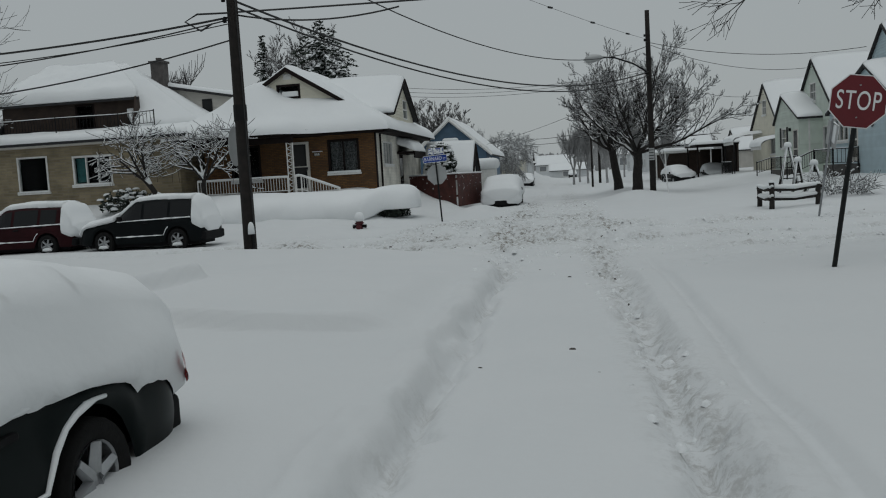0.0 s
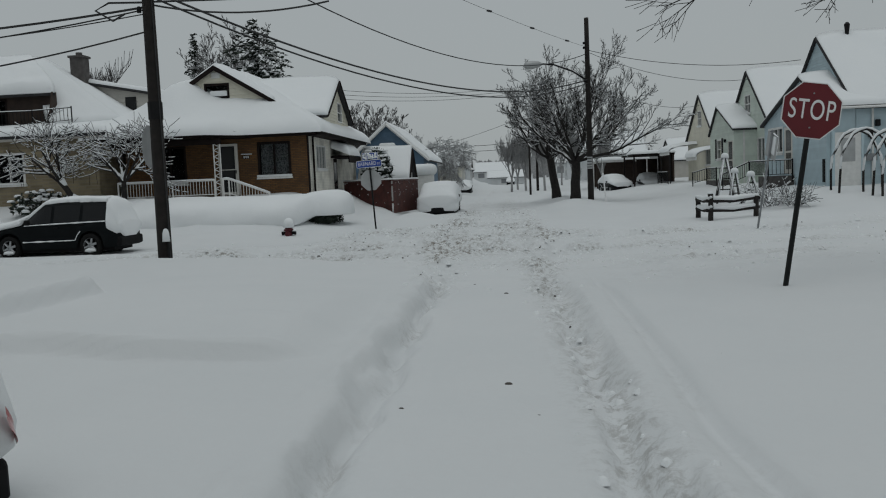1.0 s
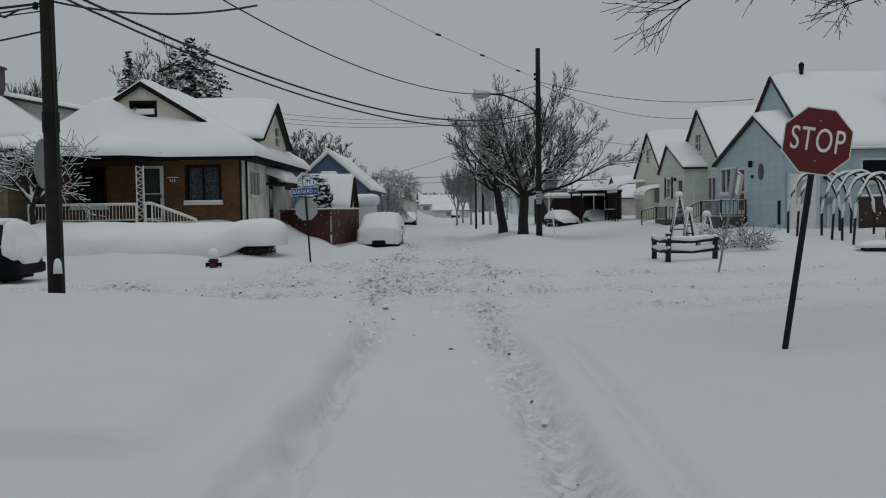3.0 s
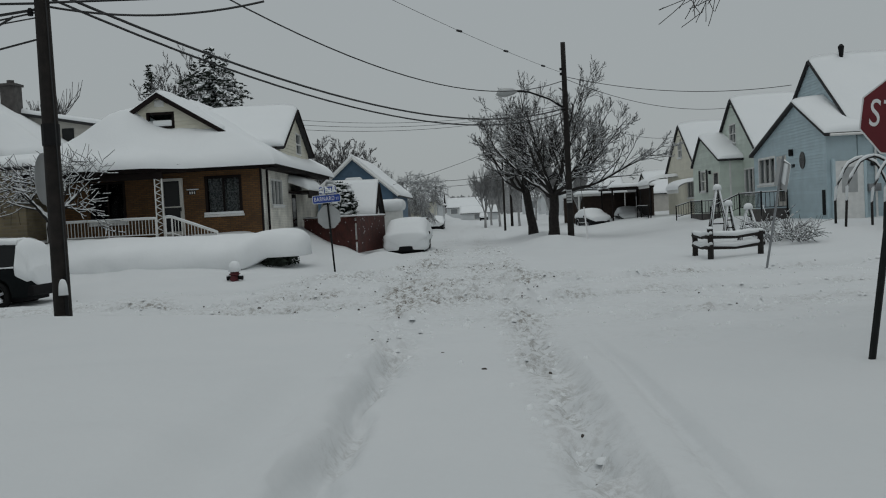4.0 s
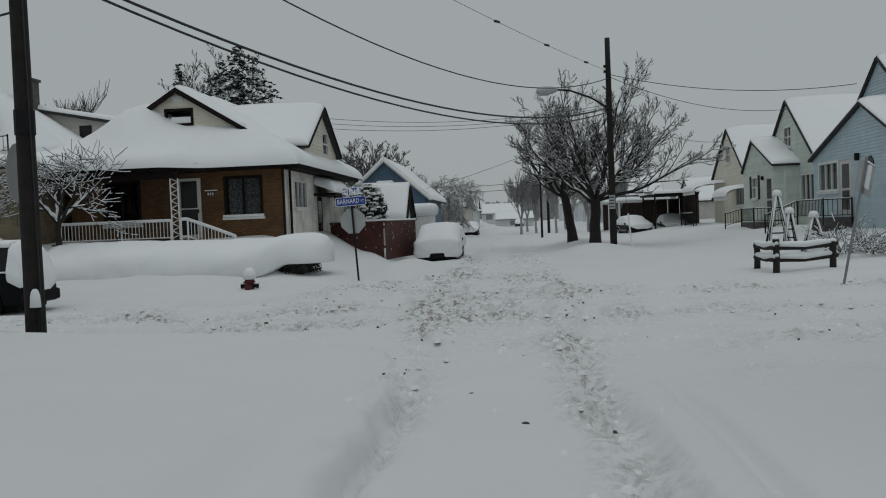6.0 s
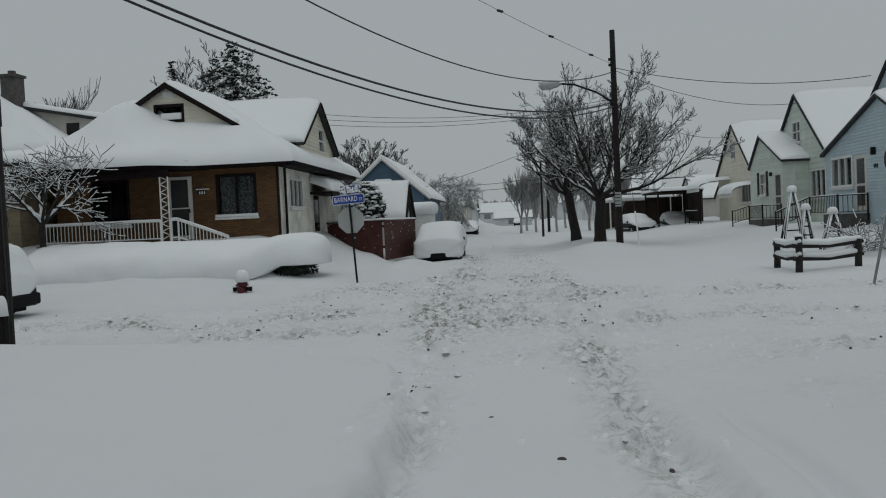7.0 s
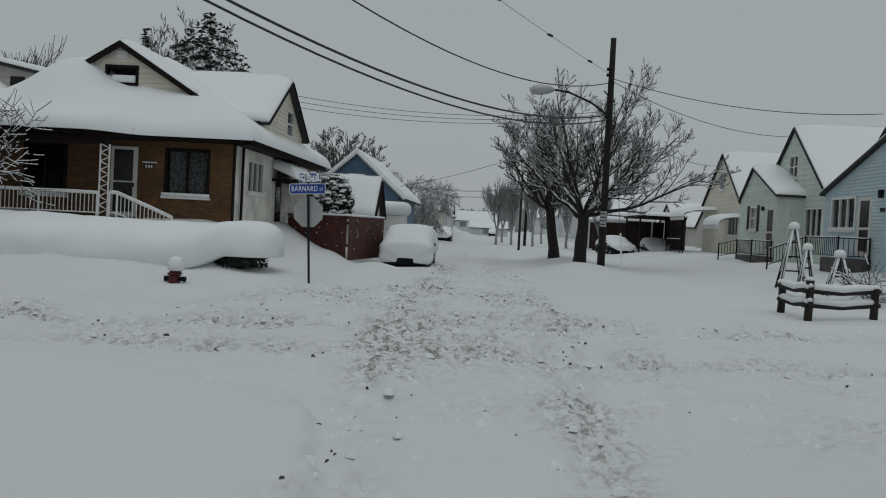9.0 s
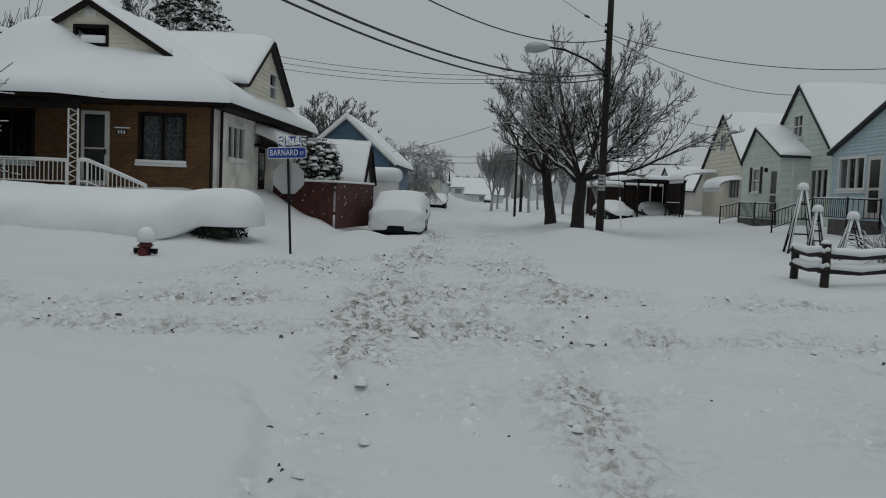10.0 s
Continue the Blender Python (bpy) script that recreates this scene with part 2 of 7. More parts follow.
def snow_sheet(a, b, c, d, th=0.28, round_at="e", nu=28, nv=12, rough=0.05, skirt=0.0, r=0.3, bm=None, rs=None):
    """Snow lying on the slope a, b (eave), c, d (ridge). round_at: edges that roll over: e eave, r ridge, l at a-d, t at b-c."""
    bm = bm or BM()
    a, b, c, d = Vector(a), Vector(b), Vector(c), Vector(d)
    lu, lv = max((b - a).length, (c - d).length), max((d - a).length, (c - b).length)
    top, low = [], []
    seed = Vector((a.x * 0.37, a.y * 0.21, 3.3))

    def spread(n, w, lo, hi):
        s = [i / n for i in range(n + 1)]
        e = min(0.3, r / max(w, 0.01))
        extra = [e * k for k in (0.08, 0.25, 0.5, 0.8)]
        return sorted(set(round(v, 5) for v in s + (extra if lo else []) + ([1 - v for v in extra] if hi else [])))
    us, vs = spread(nu, lu, "l" in round_at, "t" in round_at), spread(nv, lv, "e" in round_at, "r" in round_at)
    for v in vs:
        t_row, l_row = [], []
        for u in us:
            p = (a * (1 - u) + b * u) * (1 - v) + (d * (1 - u) + c * u) * v
            h = 1.0
            for key, dist in (("e", v * lv), ("r", (1 - v) * lv), ("l", u * lu), ("t", (1 - u) * lu)):
                if key in round_at:
                    s = min(1.0, dist / (rs if rs and key in "lt" else r))
                    h *= math.sqrt(max(0.0, 1 - (1 - s) ** 2)) * 0.92 + 0.08
            k = noise.noise(p * 0.9 + seed) * rough + noise.noise(p * 2.7 + seed) * rough * 0.4
            t_row.append(bm.verts.new(p + Vector((0, 0, max(0.02, h * (th + k))))))
            l_row.append(bm.verts.new(p - Vector((0, 0, skirt))))
        top.append(t_row)
        low.append(l_row)
    m, n = len(vs), len(us)
    for j in range(m - 1):
        for i in range(n - 1):
            bm.faces.new((top[j][i], top[j][i + 1], top[j + 1][i + 1], top[j + 1][i]))
            bm.faces.new((low[j][i], low[j + 1][i], low[j + 1][i + 1], low[j][i + 1]))
    for i in range(n - 1):
        bm.faces.new((low[0][i], low[0][i + 1], top[0][i + 1], top[0][i]))
        bm.faces.new((top[-1][i], top[-1][i + 1], low[-1][i + 1], low[-1][i]))
    for j in range(m - 1):
        bm.faces.new((top[j][0], top[j + 1][0], low[j + 1][0], low[j][0]))
        bm.faces.new((low[j][-1], low[j + 1][-1], top[j + 1][-1], top[j][-1]))
    bmesh.ops.remove_doubles(bm, verts=bm.verts[:], dist=0.0005)
    return bm


def snow_blob(bm, cx, cy, z0, rx, ry, h, seed=0.0, n=20, power=2.6):
    """A rounded cap of snow on a flat place."""
    rings = 7
    rows = []
    for j in range(rings + 1):
        s = j / rings
        row = []
        for i in range(n):
            a = 2 * math.pi * i / n
            k = (abs(math.cos(a)) ** power + abs(math.sin(a)) ** power) ** (-1 / power)
            x, y = rx * k * math.cos(a) * s, ry * k * math.sin(a) * s
            z = h * (max(0.0, 1 - s ** 3)) ** 0.5
            w = 1 + 0.16 * noise.noise(Vector((x * 1.4 + seed, y * 1.4, seed)))
            row.append(bm.verts.new((cx + x * w, cy + y * w, z0 + z * w)))
        rows.append(row)
    for j in range(1, rings):
        for i in range(n):
            bm.faces.new((rows[j][i], rows[j + 1][i], rows[j + 1][(i + 1) % n], rows[j][(i + 1) % n]))
    for i in range(n):
        bm.faces.new((rows[0][0], rows[1][i], rows[1][(i + 1) % n]))
    bm.faces.new(rows[-1][::-1])
    for v in rows[0][1:]:
        bm.verts.remove(v)
    return bm


# walls are built in their own frame: x along the wall, y outwards, z up
def south(x, y):
    """Frame of a wall that faces the camera's side (-y)."""
    return Matrix(((1, 0, 0, x), (0, -1, 0, y), (0, 0, 1, 0), (0, 0, 0, 1)))


def east(x, y):
    """Frame of a wall that faces +x; its x runs along +y."""
    return Matrix(((0, 1, 0, x), (1, 0, 0, y), (0, 0, 1, 0), (0, 0, 0, 1)))


def west(x, y):
    """Frame of a wall that faces -x; its x runs along +y."""
    return Matrix(((0, -1, 0, x), (1, 0, 0, y), (0, 0, 1, 0), (0, 0, 0, 1)))


def fix(bm):
    bmesh.ops.recalc_face_normals(bm, faces=bm.faces[:])
    return bm


def wall_bm(m, x0, x1, z0, top, thick=0.2, holes=(), bends=(), bm=None):
    """A wall with openings right through it. top: height, or the roof's line as a function of x. holes: (x0, x1, z0, z1)."""
    bm = bm or BM()
    line = top if callable(top) else (lambda x: top)
    xs = sorted({x0, x1, *bends, *(h[0] for h in holes), *(h[1] for h in holes)})
    for a, b in zip(xs, xs[1:]):
        mid = (a + b) / 2
        spans, z = [], z0
        for h in sorted(h for h in holes if h[0] < mid < h[1]):
            spans.append((z, h[2], h[2]))
            z = h[3]
        spans = [(s, e, e) for s, e, _ in spans] + [(z, line(a), line(b))]
        for lo, ha, hb in spans:
            if max(ha, hb) - lo < 0.005:
                continue
            v = [(a, -thick, lo), (b, -thick, lo), (b, 0, lo), (a, 0, lo), (a, -thick, ha), (b, -thick, hb), (b, 0, hb), (a, 0, ha)]
            add(bm, v, [(0, 3, 2, 1), (4, 5, 6, 7), (0, 1, 5, 4), (1, 2, 6, 5), (2, 3, 7, 6), (3, 0, 4, 7)], m)
    bmesh.ops.remove_doubles(bm, verts=bm.verts[:], dist=0.0005)
    return fix(bm)


def siding(parent, m, x0, x1, z0, top, course, material, holes=(), bends=(), gap=0.004):
    """Lapped boards, each one its own piece, cut round the openings."""
    line = top if callable(top) else (lambda x: top)
    zmax = max(line(x) for x in (x0, x1, *bends))

    def span(z):
        s = [x0 + (x1 - x0) * i / 240 for i in range(241)]
        s = [x for x in s if line(x) >= z]
        return (s[0], s[-1]) if len(s) > 1 else None
    z = z0
    while z < zmax - 0.03:
        h = min(course, zmax - z)
        lo, hi = span(z + 0.001), span(z + h) or span(z + h * 0.6)
        if lo and hi:
            cuts = [(lo[0], hi[0], lo[1], hi[1])]
            for a, b, c, d in holes:
                if c < z + h * 0.5 < d:
                    new_cuts = []
                    for p0, q0, p1, q1 in cuts:
                        if b <= p0 or a >= p1:
                            new_cuts.append((p0, q0, p1, q1))
                            continue
                        if a - p0 > 0.03:
                            new_cuts.append((p0, q0, a, a))
                        if p1 - b > 0.03:
                            new_cuts.append((b, b, p1, q1))
                    cuts = new_cuts
            for p0, q0, p1, q1 in cuts:
                bm = BM()
                v = [(p0, 0.002, z), (p1, 0.002, z), (p1, 0.03, z), (p0, 0.03, z), (q0, 0.002, z + h - gap), (q1, 0.002, z + h - gap), (q1, 0.012, z + h - gap), (q0, 0.012, z + h - gap)]
                add(bm, v, [(0, 3, 2, 1), (4, 5, 6, 7), (0, 1, 5, 4), (1, 2, 6, 5), (2, 3, 7, 6), (3, 0, 4, 7)], m)
                part("siding_board", fix(bm), material, parent)
        z += h


def window(parent, m, x0, x1, z0, z1, lights=2, rows=1, frame_mat=WHITE, sill=True, fw=0.07, snow=0.05, curtain=None, name="window"):
    """A window in an opening: frame, bars, one pane a light, sill with snow on it."""
    bm = BM()
    box(bm, x0, x0 + fw, -0.12, 0.035, z0, z1, m)
    box(bm, x1 - fw, x1, -0.12, 0.035, z0, z1, m)
    box(bm, x0 + fw, x1 - fw, -0.12, 0.035, z1 - fw, z1, m)
    box(bm, x0 + fw, x1 - fw, -0.12, 0.035, z0, z0 + fw, m)
    frame_ob = part(name, fix(bm), frame_mat, parent)
    iw, ih = (x1 - x0 - 2 * fw) / lights, (z1 - z0 - 2 * fw) / rows
    for i in range(1, lights):
        part("bar", fix(box(BM(), x0 + fw + i * iw - 0.03, x0 + fw + i * iw + 0.03, -0.1, 0.02, z0 + fw, z1 - fw, m)), frame_mat, frame_ob)
    for j in range(1, rows):
        part("bar", fix(box(BM(), x0 + fw, x1 - fw, -0.1, 0.016, z0 + fw + j * ih - 0.025, z0 + fw + j * ih + 0.025, m)), frame_mat, frame_ob)
    for i in range(lights):
        for j in range(rows):
            pane = part("pane", fix(box(BM(), x0 + fw + i * iw, x0 + fw + (i + 1) * iw, -0.06, -0.052, z0 + fw + j * ih, z0 + fw + (j + 1) * ih, m)), GLASS, frame_ob)
            pane.visible_shadow = False
    if curtain:
        bm = BM()
        n = 24
        for k in range(n):
            u0, u1 = x0 + fw + (x1 - x0 - 2 * fw) * k / n, x0 + fw + (x1 - x0 - 2 * fw) * (k + 1) / n
            y0, y1 = -0.17 + 0.025 * math.sin(k * 1.9), -0.17 + 0.025 * math.sin((k + 1) * 1.9)
            v = [(u0, y0, z0 + fw), (u1, y1, z0 + fw), (u1, y1, z1 - fw), (u0, y0, z1 - fw)]
            add(bm, v, [(0, 1, 2, 3)], m)
        part("curtain", bm, curtain, frame_ob, "patterned lace curtain")
    # added dark sheet behind the panes, in place of the room's shade
    part("blind", fix(box(BM(), x0 - 0.1, x1 + 0.1, -0.42, -0.4, z0 - 0.1, z1 + 0.1, m)), ROOM_SHADE, frame_ob, "dark sheet standing in for the room's shade")
    if sill:
        part("sill", fix(box(BM(), x0 - 0.06, x1 + 0.06, -0.1, 0.1, z0 - 0.09, z0 - 0.004, m)), WHITE, frame_ob)
        if snow:
            bm = rbox(x0 - 0.05, x1 + 0.05, 0.037, 0.13, z0 - 0.002, z0 + snow, min(0.03, snow * 0.4), 2, m)
            part("snow_cap", fix(bm), SNOW, frame_ob, "", True)
    return frame_ob


# ---- ground: one sheet of snow to the horizon ----
TABLES = {k: np.random.RandomState(k).uniform(-1, 1, (256, 256)) for k in (1, 2, 3, 5, 9, 12, 21, 22, 23)}


def grain(x, y, scale, seed):
    """Smooth random heights, about -1 to 1."""
    table = TABLES[seed]
    u, v = x / scale, y / scale
    i, j = np.floor(u).astype(int), np.floor(v).astype(int)
    fu, fv = u - i, v - j
    fu, fv = fu * fu * (3 - 2 * fu), fv * fv * (3 - 2 * fv)
    g = lambda a, b: table[a % 256, b % 256]
    return (g(i, j) * (1 - fu) + g(i + 1, j) * fu) * (1 - fv) + (g(i, j + 1) * (1 - fu) + g(i + 1, j + 1) * fu) * fv


def step(a, b, x):
    t = np.clip((x - a) / (b - a), 0, 1)
    return t * t * (3 - 2 * t)


def bell(x, c, w):
    return np.exp(-((x - c) / w) ** 2)


def churn(x, y):
    """How far wheels and feet have broken the snow, 0 to 1."""
    xs = 9 * np.tanh(x / 9)
    near_rut, far_rut = 22.9 + 0.13 * xs, 26.0 + 0.24 * xs
    patch = np.clip(0.55 + 0.9 * grain(x, y, 1.7, 5), 0, 1)
    cross = (bell(y, near_rut, 0.55) + bell(y, far_rut, 0.6)) * (0.35 + 0.65 * patch) + 0.3 * step(20.4, 22.0, y) * (1 - step(26.5, 28.2, y)) * patch
    cross = cross * (1 - 0.4 * step(6, 16, np.abs(x)))
    left_line = -1.0 - 0.07 * np.clip(y - 15.5, 0, 9)
    right_line = 0.86 + 0.04 * np.clip(y - 17, 0, 9)
    lane = step(13.0, 16.5, y) * (1 - step(30, 60, y)) * (1.25 * bell(x, left_line, 0.42) + 0.9 * bell(x, right_line, 0.36) + 0.3 * bell(x, -0.2, 1.6) * step(17, 20, y)) * (0.5 + 0.5 * patch)
    steps = bell(x, 1.08 - 0.02 * (y - 5), 0.24) * step(1, 4, y) * (1 - step(13, 17, y)) * 0.8
    turn_r = bell(np.hypot(x - 9.5, y - 13.5), 7.6, 1.1) * step(0.5, 2, x) * (1 - step(7, 9, x)) * step(14, 16.5, y) * 0.55 * patch
    turn_l = bell(np.hypot(x + 8.0, y - 34.5), 6.4, 1.5) * step(-0.6, -1.4, x) * step(-6.4, -5.0, x) * (1 - step(32.6, 34, y)) * 0.95
    far = step(27, 29, y) * (1 - step(50, 90, y)) * (bell(x, -1.6, 0.7) + bell(x, 0.3, 0.6)) * 0.55
    wide = 0.26 * step(13.5, 18, y) * (1 - step(28, 30, y)) * step(-1.2, 0.2, x + 1.1 * np.clip(y - 17, 0, 5)) * (1 - step(6, 11, x)) * np.clip(0.4 + grain(x, y, 1.1, 1), 0, 1)
    return np.clip(cross + lane + steps + turn_r + turn_l + far + wide, 0, 1)


def ground_z(x, y):
    x, y = np.asarray(x, float), np.asarray(y, float)
    z = -0.1 - 0.15 * bell(y, 21, 5.5) + 0.04 * step(26, 34, y)
    # deep untouched snow beside the lane
    edge = 0.09 * np.clip(y - 15, 0, 9) ** 1.7
    z = z + (1 - step(18.6, 20.0, y)) * (0.13 * step(-1.05, -1.17, edge + x + 0.05 * np.sin(y * 0.9) + 0.09 * grain(x, y, 0.35, 12)) + 0.1 * step(-1.6, -5, x))
    z = z + (1 - step(16, 21, y)) * (0.05 * step(1.3, 1.8, x) + 0.13 * step(2.4, 5.5, x) + 0.25 * step(6, 12, x))
    z = z + 0.24 * bell(x, -7.7, 3.0) * bell(y, 19.2, 1.6) + 0.2 * step(-9, -12, x) * step(17, 20, y) * (1 - step(22, 25, y))
    z = z + 0.2 * step(8.42, 8.56, y + 0.12 * np.sin(x * 1.7) + 0.1 * grain(x, y, 0.9, 5)) * step(-1.5, -2.2, x) * (1 - step(11.5, 14, y)) * (y < 15)
    along = x + 5.3 + 0.17 * (11.4 - y)
    z = z + 0.24 * step(0.06, -0.06, along + 0.05 * grain(x, y, 0.8, 5)) * step(-9.6, -8.4, x) * (1 - step(11.4, 11.6, y + 0.1 * (x + 5.3))) * step(8.6, 9.2, y)
    z = z + 0.07 * bell(x, -2.5, 1.2) * bell(y, 9.6, 0.5)
    # lawns that rise to the houses
    lawn = step(28.6, 30.5, y) * step(-4.6, -6.2, x)
    z = z + lawn * (0.13 + 1.2 * step(30.5, 36.5, y) * step(-6.0, -9.3, x) + 0.42 * step(34, 42, y))
    z = z - 0.12 * step(26, 31, y) * bell(x, -7.6, 1.5) * (y < 31.5)
    lawn_r = step(27.3, 29.2, y) * step(4.4, 6.5, x)
    z = z + lawn_r * (0.12 + 0.72 * step(7.5, 14.5, x) * step(29.5, 36, y))
    z = z + 0.38 * bell(x, 4.1, 1.5) * step(40, 44, y) * (1 - step(75, 95, y)) + 0.22 * bell(x, 3.2, 1.0) * bell(y, 43, 3.2)
    z = z + 0.3 * bell(x, -3.9, 0.9) * step(33, 36, y) * (1 - step(39, 42, y)) + 0.28 * bell(x, -4.4, 1.3) * step(52, 55, y)
    z = z + 0.25 * bell(np.hypot(x - 14.6, y - 31.0), 0, 1.6) * 0.5
    # lane between two ruts, trodden band, ploughed ruts of the cross street
    near = (1 - step(13.5, 18.5, y))
    wob = 0.06 * np.sin(y * 0.7) + 0.05 * grain(x * 0, y, 1.1, 5)
    z = z - near * 0.15 * bell(x + wob + 0.09 * grain(x, y, 0.3, 3), -0.95, 0.11) + near * 0.05 * bell(x + wob + 0.08 * grain(x, y, 0.25, 2), -1.26, 0.12)
    z = z - near * 0.03 * bell(x, -0.55, 0.18) - 0.025 * near * bell(x, 0.55, 0.2) - 0.12 * near * bell(x - 0.03 * np.sin(y) + 0.05 * grain(x, y, 0.3, 2), 1.02, 0.17) + 0.05 * near * bell(x, 1.35, 0.12) - 0.1 * near * bell(x, 1.62 + 0.01 * y, 0.09)
    xs = 9 * np.tanh(x / 9)
    z = z - 0.15 * bell(y, 22.9 + 0.13 * xs, 0.3) - 0.15 * bell(y, 26.0 + 0.24 * xs, 0.35) + 0.08 * bell(y, 23.9 + 0.16 * xs, 0.4) + 0.09 * bell(y, 27.0 + 0.24 * xs, 0.4) + 0.05 * bell(y, 20.4, 0.4) * step(1.3, 2.5, np.abs(x))
    far = step(28, 31, y)
    z = z - far * (0.06 * bell(x + 0.2 * np.sin(y * 0.3), -1.6, 0.35) + 0.06 * bell(x + 0.2 * np.sin(y * 0.3), 0.4, 0.35))
    c = churn(x, y)
    z = z + c * (0.08 * grain(x, y, 0.6, 1) + 0.1 * (0.5 - np.abs(grain(x, y, 0.34, 2))) + 0.09 * np.maximum(0, grain(x, y, 0.17, 3)) - 0.05 * np.maximum(0, grain(x, y, 0.22, 9)))
    prints = step(0.12, 0.4, grain(x, y * 0.75, 0.2, 9)) + 0.6 * step(0.3, 0.5, grain(x, y, 0.13, 3))
    z = z - 0.1 * prints * bell(x, 1.08 - 0.02 * (y - 5), 0.27) * step(0, 3, y) * (1 - step(17, 21, y))
    z = z - 0.07 * c * step(0.2, 0.45, grain(x, y * 1.1, 0.21, 22)) * step(12, 15, y) + 0.06 * c * step(0.25, 0.5, grain(x, y, 0.19, 12)) * step(12, 15, y)
    z = z - 0.05 * np.maximum(0, grain(x, y, 0.4, 12) - 0.2) * bell(x, -0.98, 0.2) * near
    # soft drifts everywhere
    quiet = (np.abs(x) > 1.3) * 1.0
    z = z + 0.06 * grain(x, y, 2.2, 21) * (0.25 + 0.75 * quiet) + 0.012 * grain(x, y, 0.8, 22) + 0.05 * grain(x, y, 6.0, 23) * quiet
    hills = step(330, 700, y) * 9 + step(150, 420, np.abs(x)) * 5
    return z + hills


def axis(spans):
    out = []
    for a, b, s in spans:
        n = max(1, int(round((b - a) / s)))
        out += [a + (b - a) * i / n for i in range(n)]
    return np.array(out + [spans[-1][1]])


gx = axis([(-2500, -400, 300), (-400, -100, 40), (-100, -40, 4), (-40, -14, 0.6), (-14, -7.2, 0.16), (-7.2, 6, 0.065), (6, 14, 0.16), (14, 40, 0.6), (40, 100, 4), (100, 400, 40), (400, 2500, 300)])
gy = axis([(-400, -40, 60), (-40, -6, 3), (-6, 2.2, 0.4), (2.2, 16, 0.075), (16, 29, 0.085), (29, 40, 0.16), (40, 70, 0.5), (70, 160, 2), (160, 500, 20), (500, 3000, 250)])
GX, GY = np.meshgrid(gx, gy)
GZ = ground_z(GX, GY)
nx, ny = len(gx), len(gy)
idx = np.arange(nx * ny).reshape(ny, nx)
faces = np.stack([idx[:-1, :-1], idx[:-1, 1:], idx[1:, 1:], idx[1:, :-1]], -1).reshape(-1, 4)
me = bpy.data.meshes.new("ground")
me.from_pydata(np.stack([GX, GY, GZ], -1).reshape(-1, 3).tolist(), [], faces.tolist())
slush = me.attributes.new("slush", "FLOAT", "POINT")
SLUSH_SHADE = churn(GX, GY) ** 1.3 * (0.15 + 0.85 * step(9, 16, GY)) * np.clip(0.5 + 1.0 * grain(GX, GY, 1.3, 21) + 0.5 * grain(GX, GY, 0.5, 22), 0.04, 1.2)
# near ruts and footprints get extra darkening, their shade put into the colour
RUT_SHADE = (1 - step(13.5, 18.5, GY)) * (bell(GX, -0.95, 0.13) + 0.8 * bell(GX, 1.02, 0.24) + 0.5 * bell(GX, 1.66, 0.1))
PRINT_SHADE = bell(GX, 1.08 - 0.02 * (GY - 5), 0.27) * step(0, 3, GY) * (1 - step(17, 21, GY))
SLUSH_SHADE = np.clip(SLUSH_SHADE + 0.25 * PRINT_SHADE + 0.3 * RUT_SHADE * np.clip(0.5 + grain(GX, GY, 0.45, 12), 0, 1), 0, 1.2)
slush.data.foreach_set("value", SLUSH_SHADE.reshape(-1).astype(np.float32))
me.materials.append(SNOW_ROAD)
me.shade_smooth()
ground = tagged(new("ground", me), "deep snow over street and lawns with wheel ruts and footprints", "snow", kind="structure")


def gz(x, y):
    return float(ground_z(np.array([x]), np.array([y]))[0])


# ---- trees ----
def grow(rng, segs, p, d, length, radius, depth, spread=0.6, up=0.12, kids=4, thin=0.62, minr=0.006):
    n = 5
    pts, rad = [p.copy()], [radius]
    for i in range(n):
        d = (d + Vector((rng.uniform(-1, 1), rng.uniform(-1, 1), rng.uniform(-0.6, 1) * 0.6)) * 0.075 + Vector((0, 0, up))).normalized()
        p = p + d * (length / n)
        pts.append(p.copy())
        rad.append(max(minr, radius * (1 - 0.55 * (i + 1) / n)))
    segs.append((depth, pts, rad))
    if depth <= 0:
        return
    for k in range(kids):
        f = 0.35 + 0.65 * (k + rng.uniform(0.2, 0.9)) / kids
        i = min(n - 1, int(f * n))
        q = pts[i].lerp(pts[i + 1], f * n - i)
        side = d.orthogonal().normalized()
        side.rotate(Matrix.Rotation(rng.uniform(0, 2 * math.pi), 3, d))
        nd = (d * (1.05 - spread * 0.4) + side * spread * rng.uniform(0.45, 1.0)).normalized()
        grow(rng, segs, q, nd, length * rng.uniform(0.55, 0.82), max(minr, rad[i] * thin), depth - 1, spread, up, kids, thin, minr)


def tree_parts(name, parent, segs, bark, snow_on=0.6, snow_r=1.0, rng=None):
    wood, cap = BM(), BM()
    for depth, pts, rad in segs:
        tube(wood, pts, rad, 8 if rad[0] > 0.08 else 5 if rad[0] > 0.025 else 3, False)
        if snow_on and rad[0] < 0.2:
            for a, b, r in zip(pts, pts[1:], rad):
                d = (b - a)
                if abs(d.normalized().z) < 0.8 and rng.random() < snow_on:
                    lift = Vector((0, 0, r * 0.75 + 0.008 * snow_r))
                    w = max(0.011, r * 0.85) * snow_r
                    tube(cap, [a + lift, a.lerp(b, 0.5) + lift * 1.15, b + lift], [w * 0.6, w, w * 0.5], 4, False)
    part(name, wood, bark, parent, smooth=True)
    if snow_on:
        tagged(part("snow", cap, SNOW, parent, "clinging snow", True), kind="stuff")


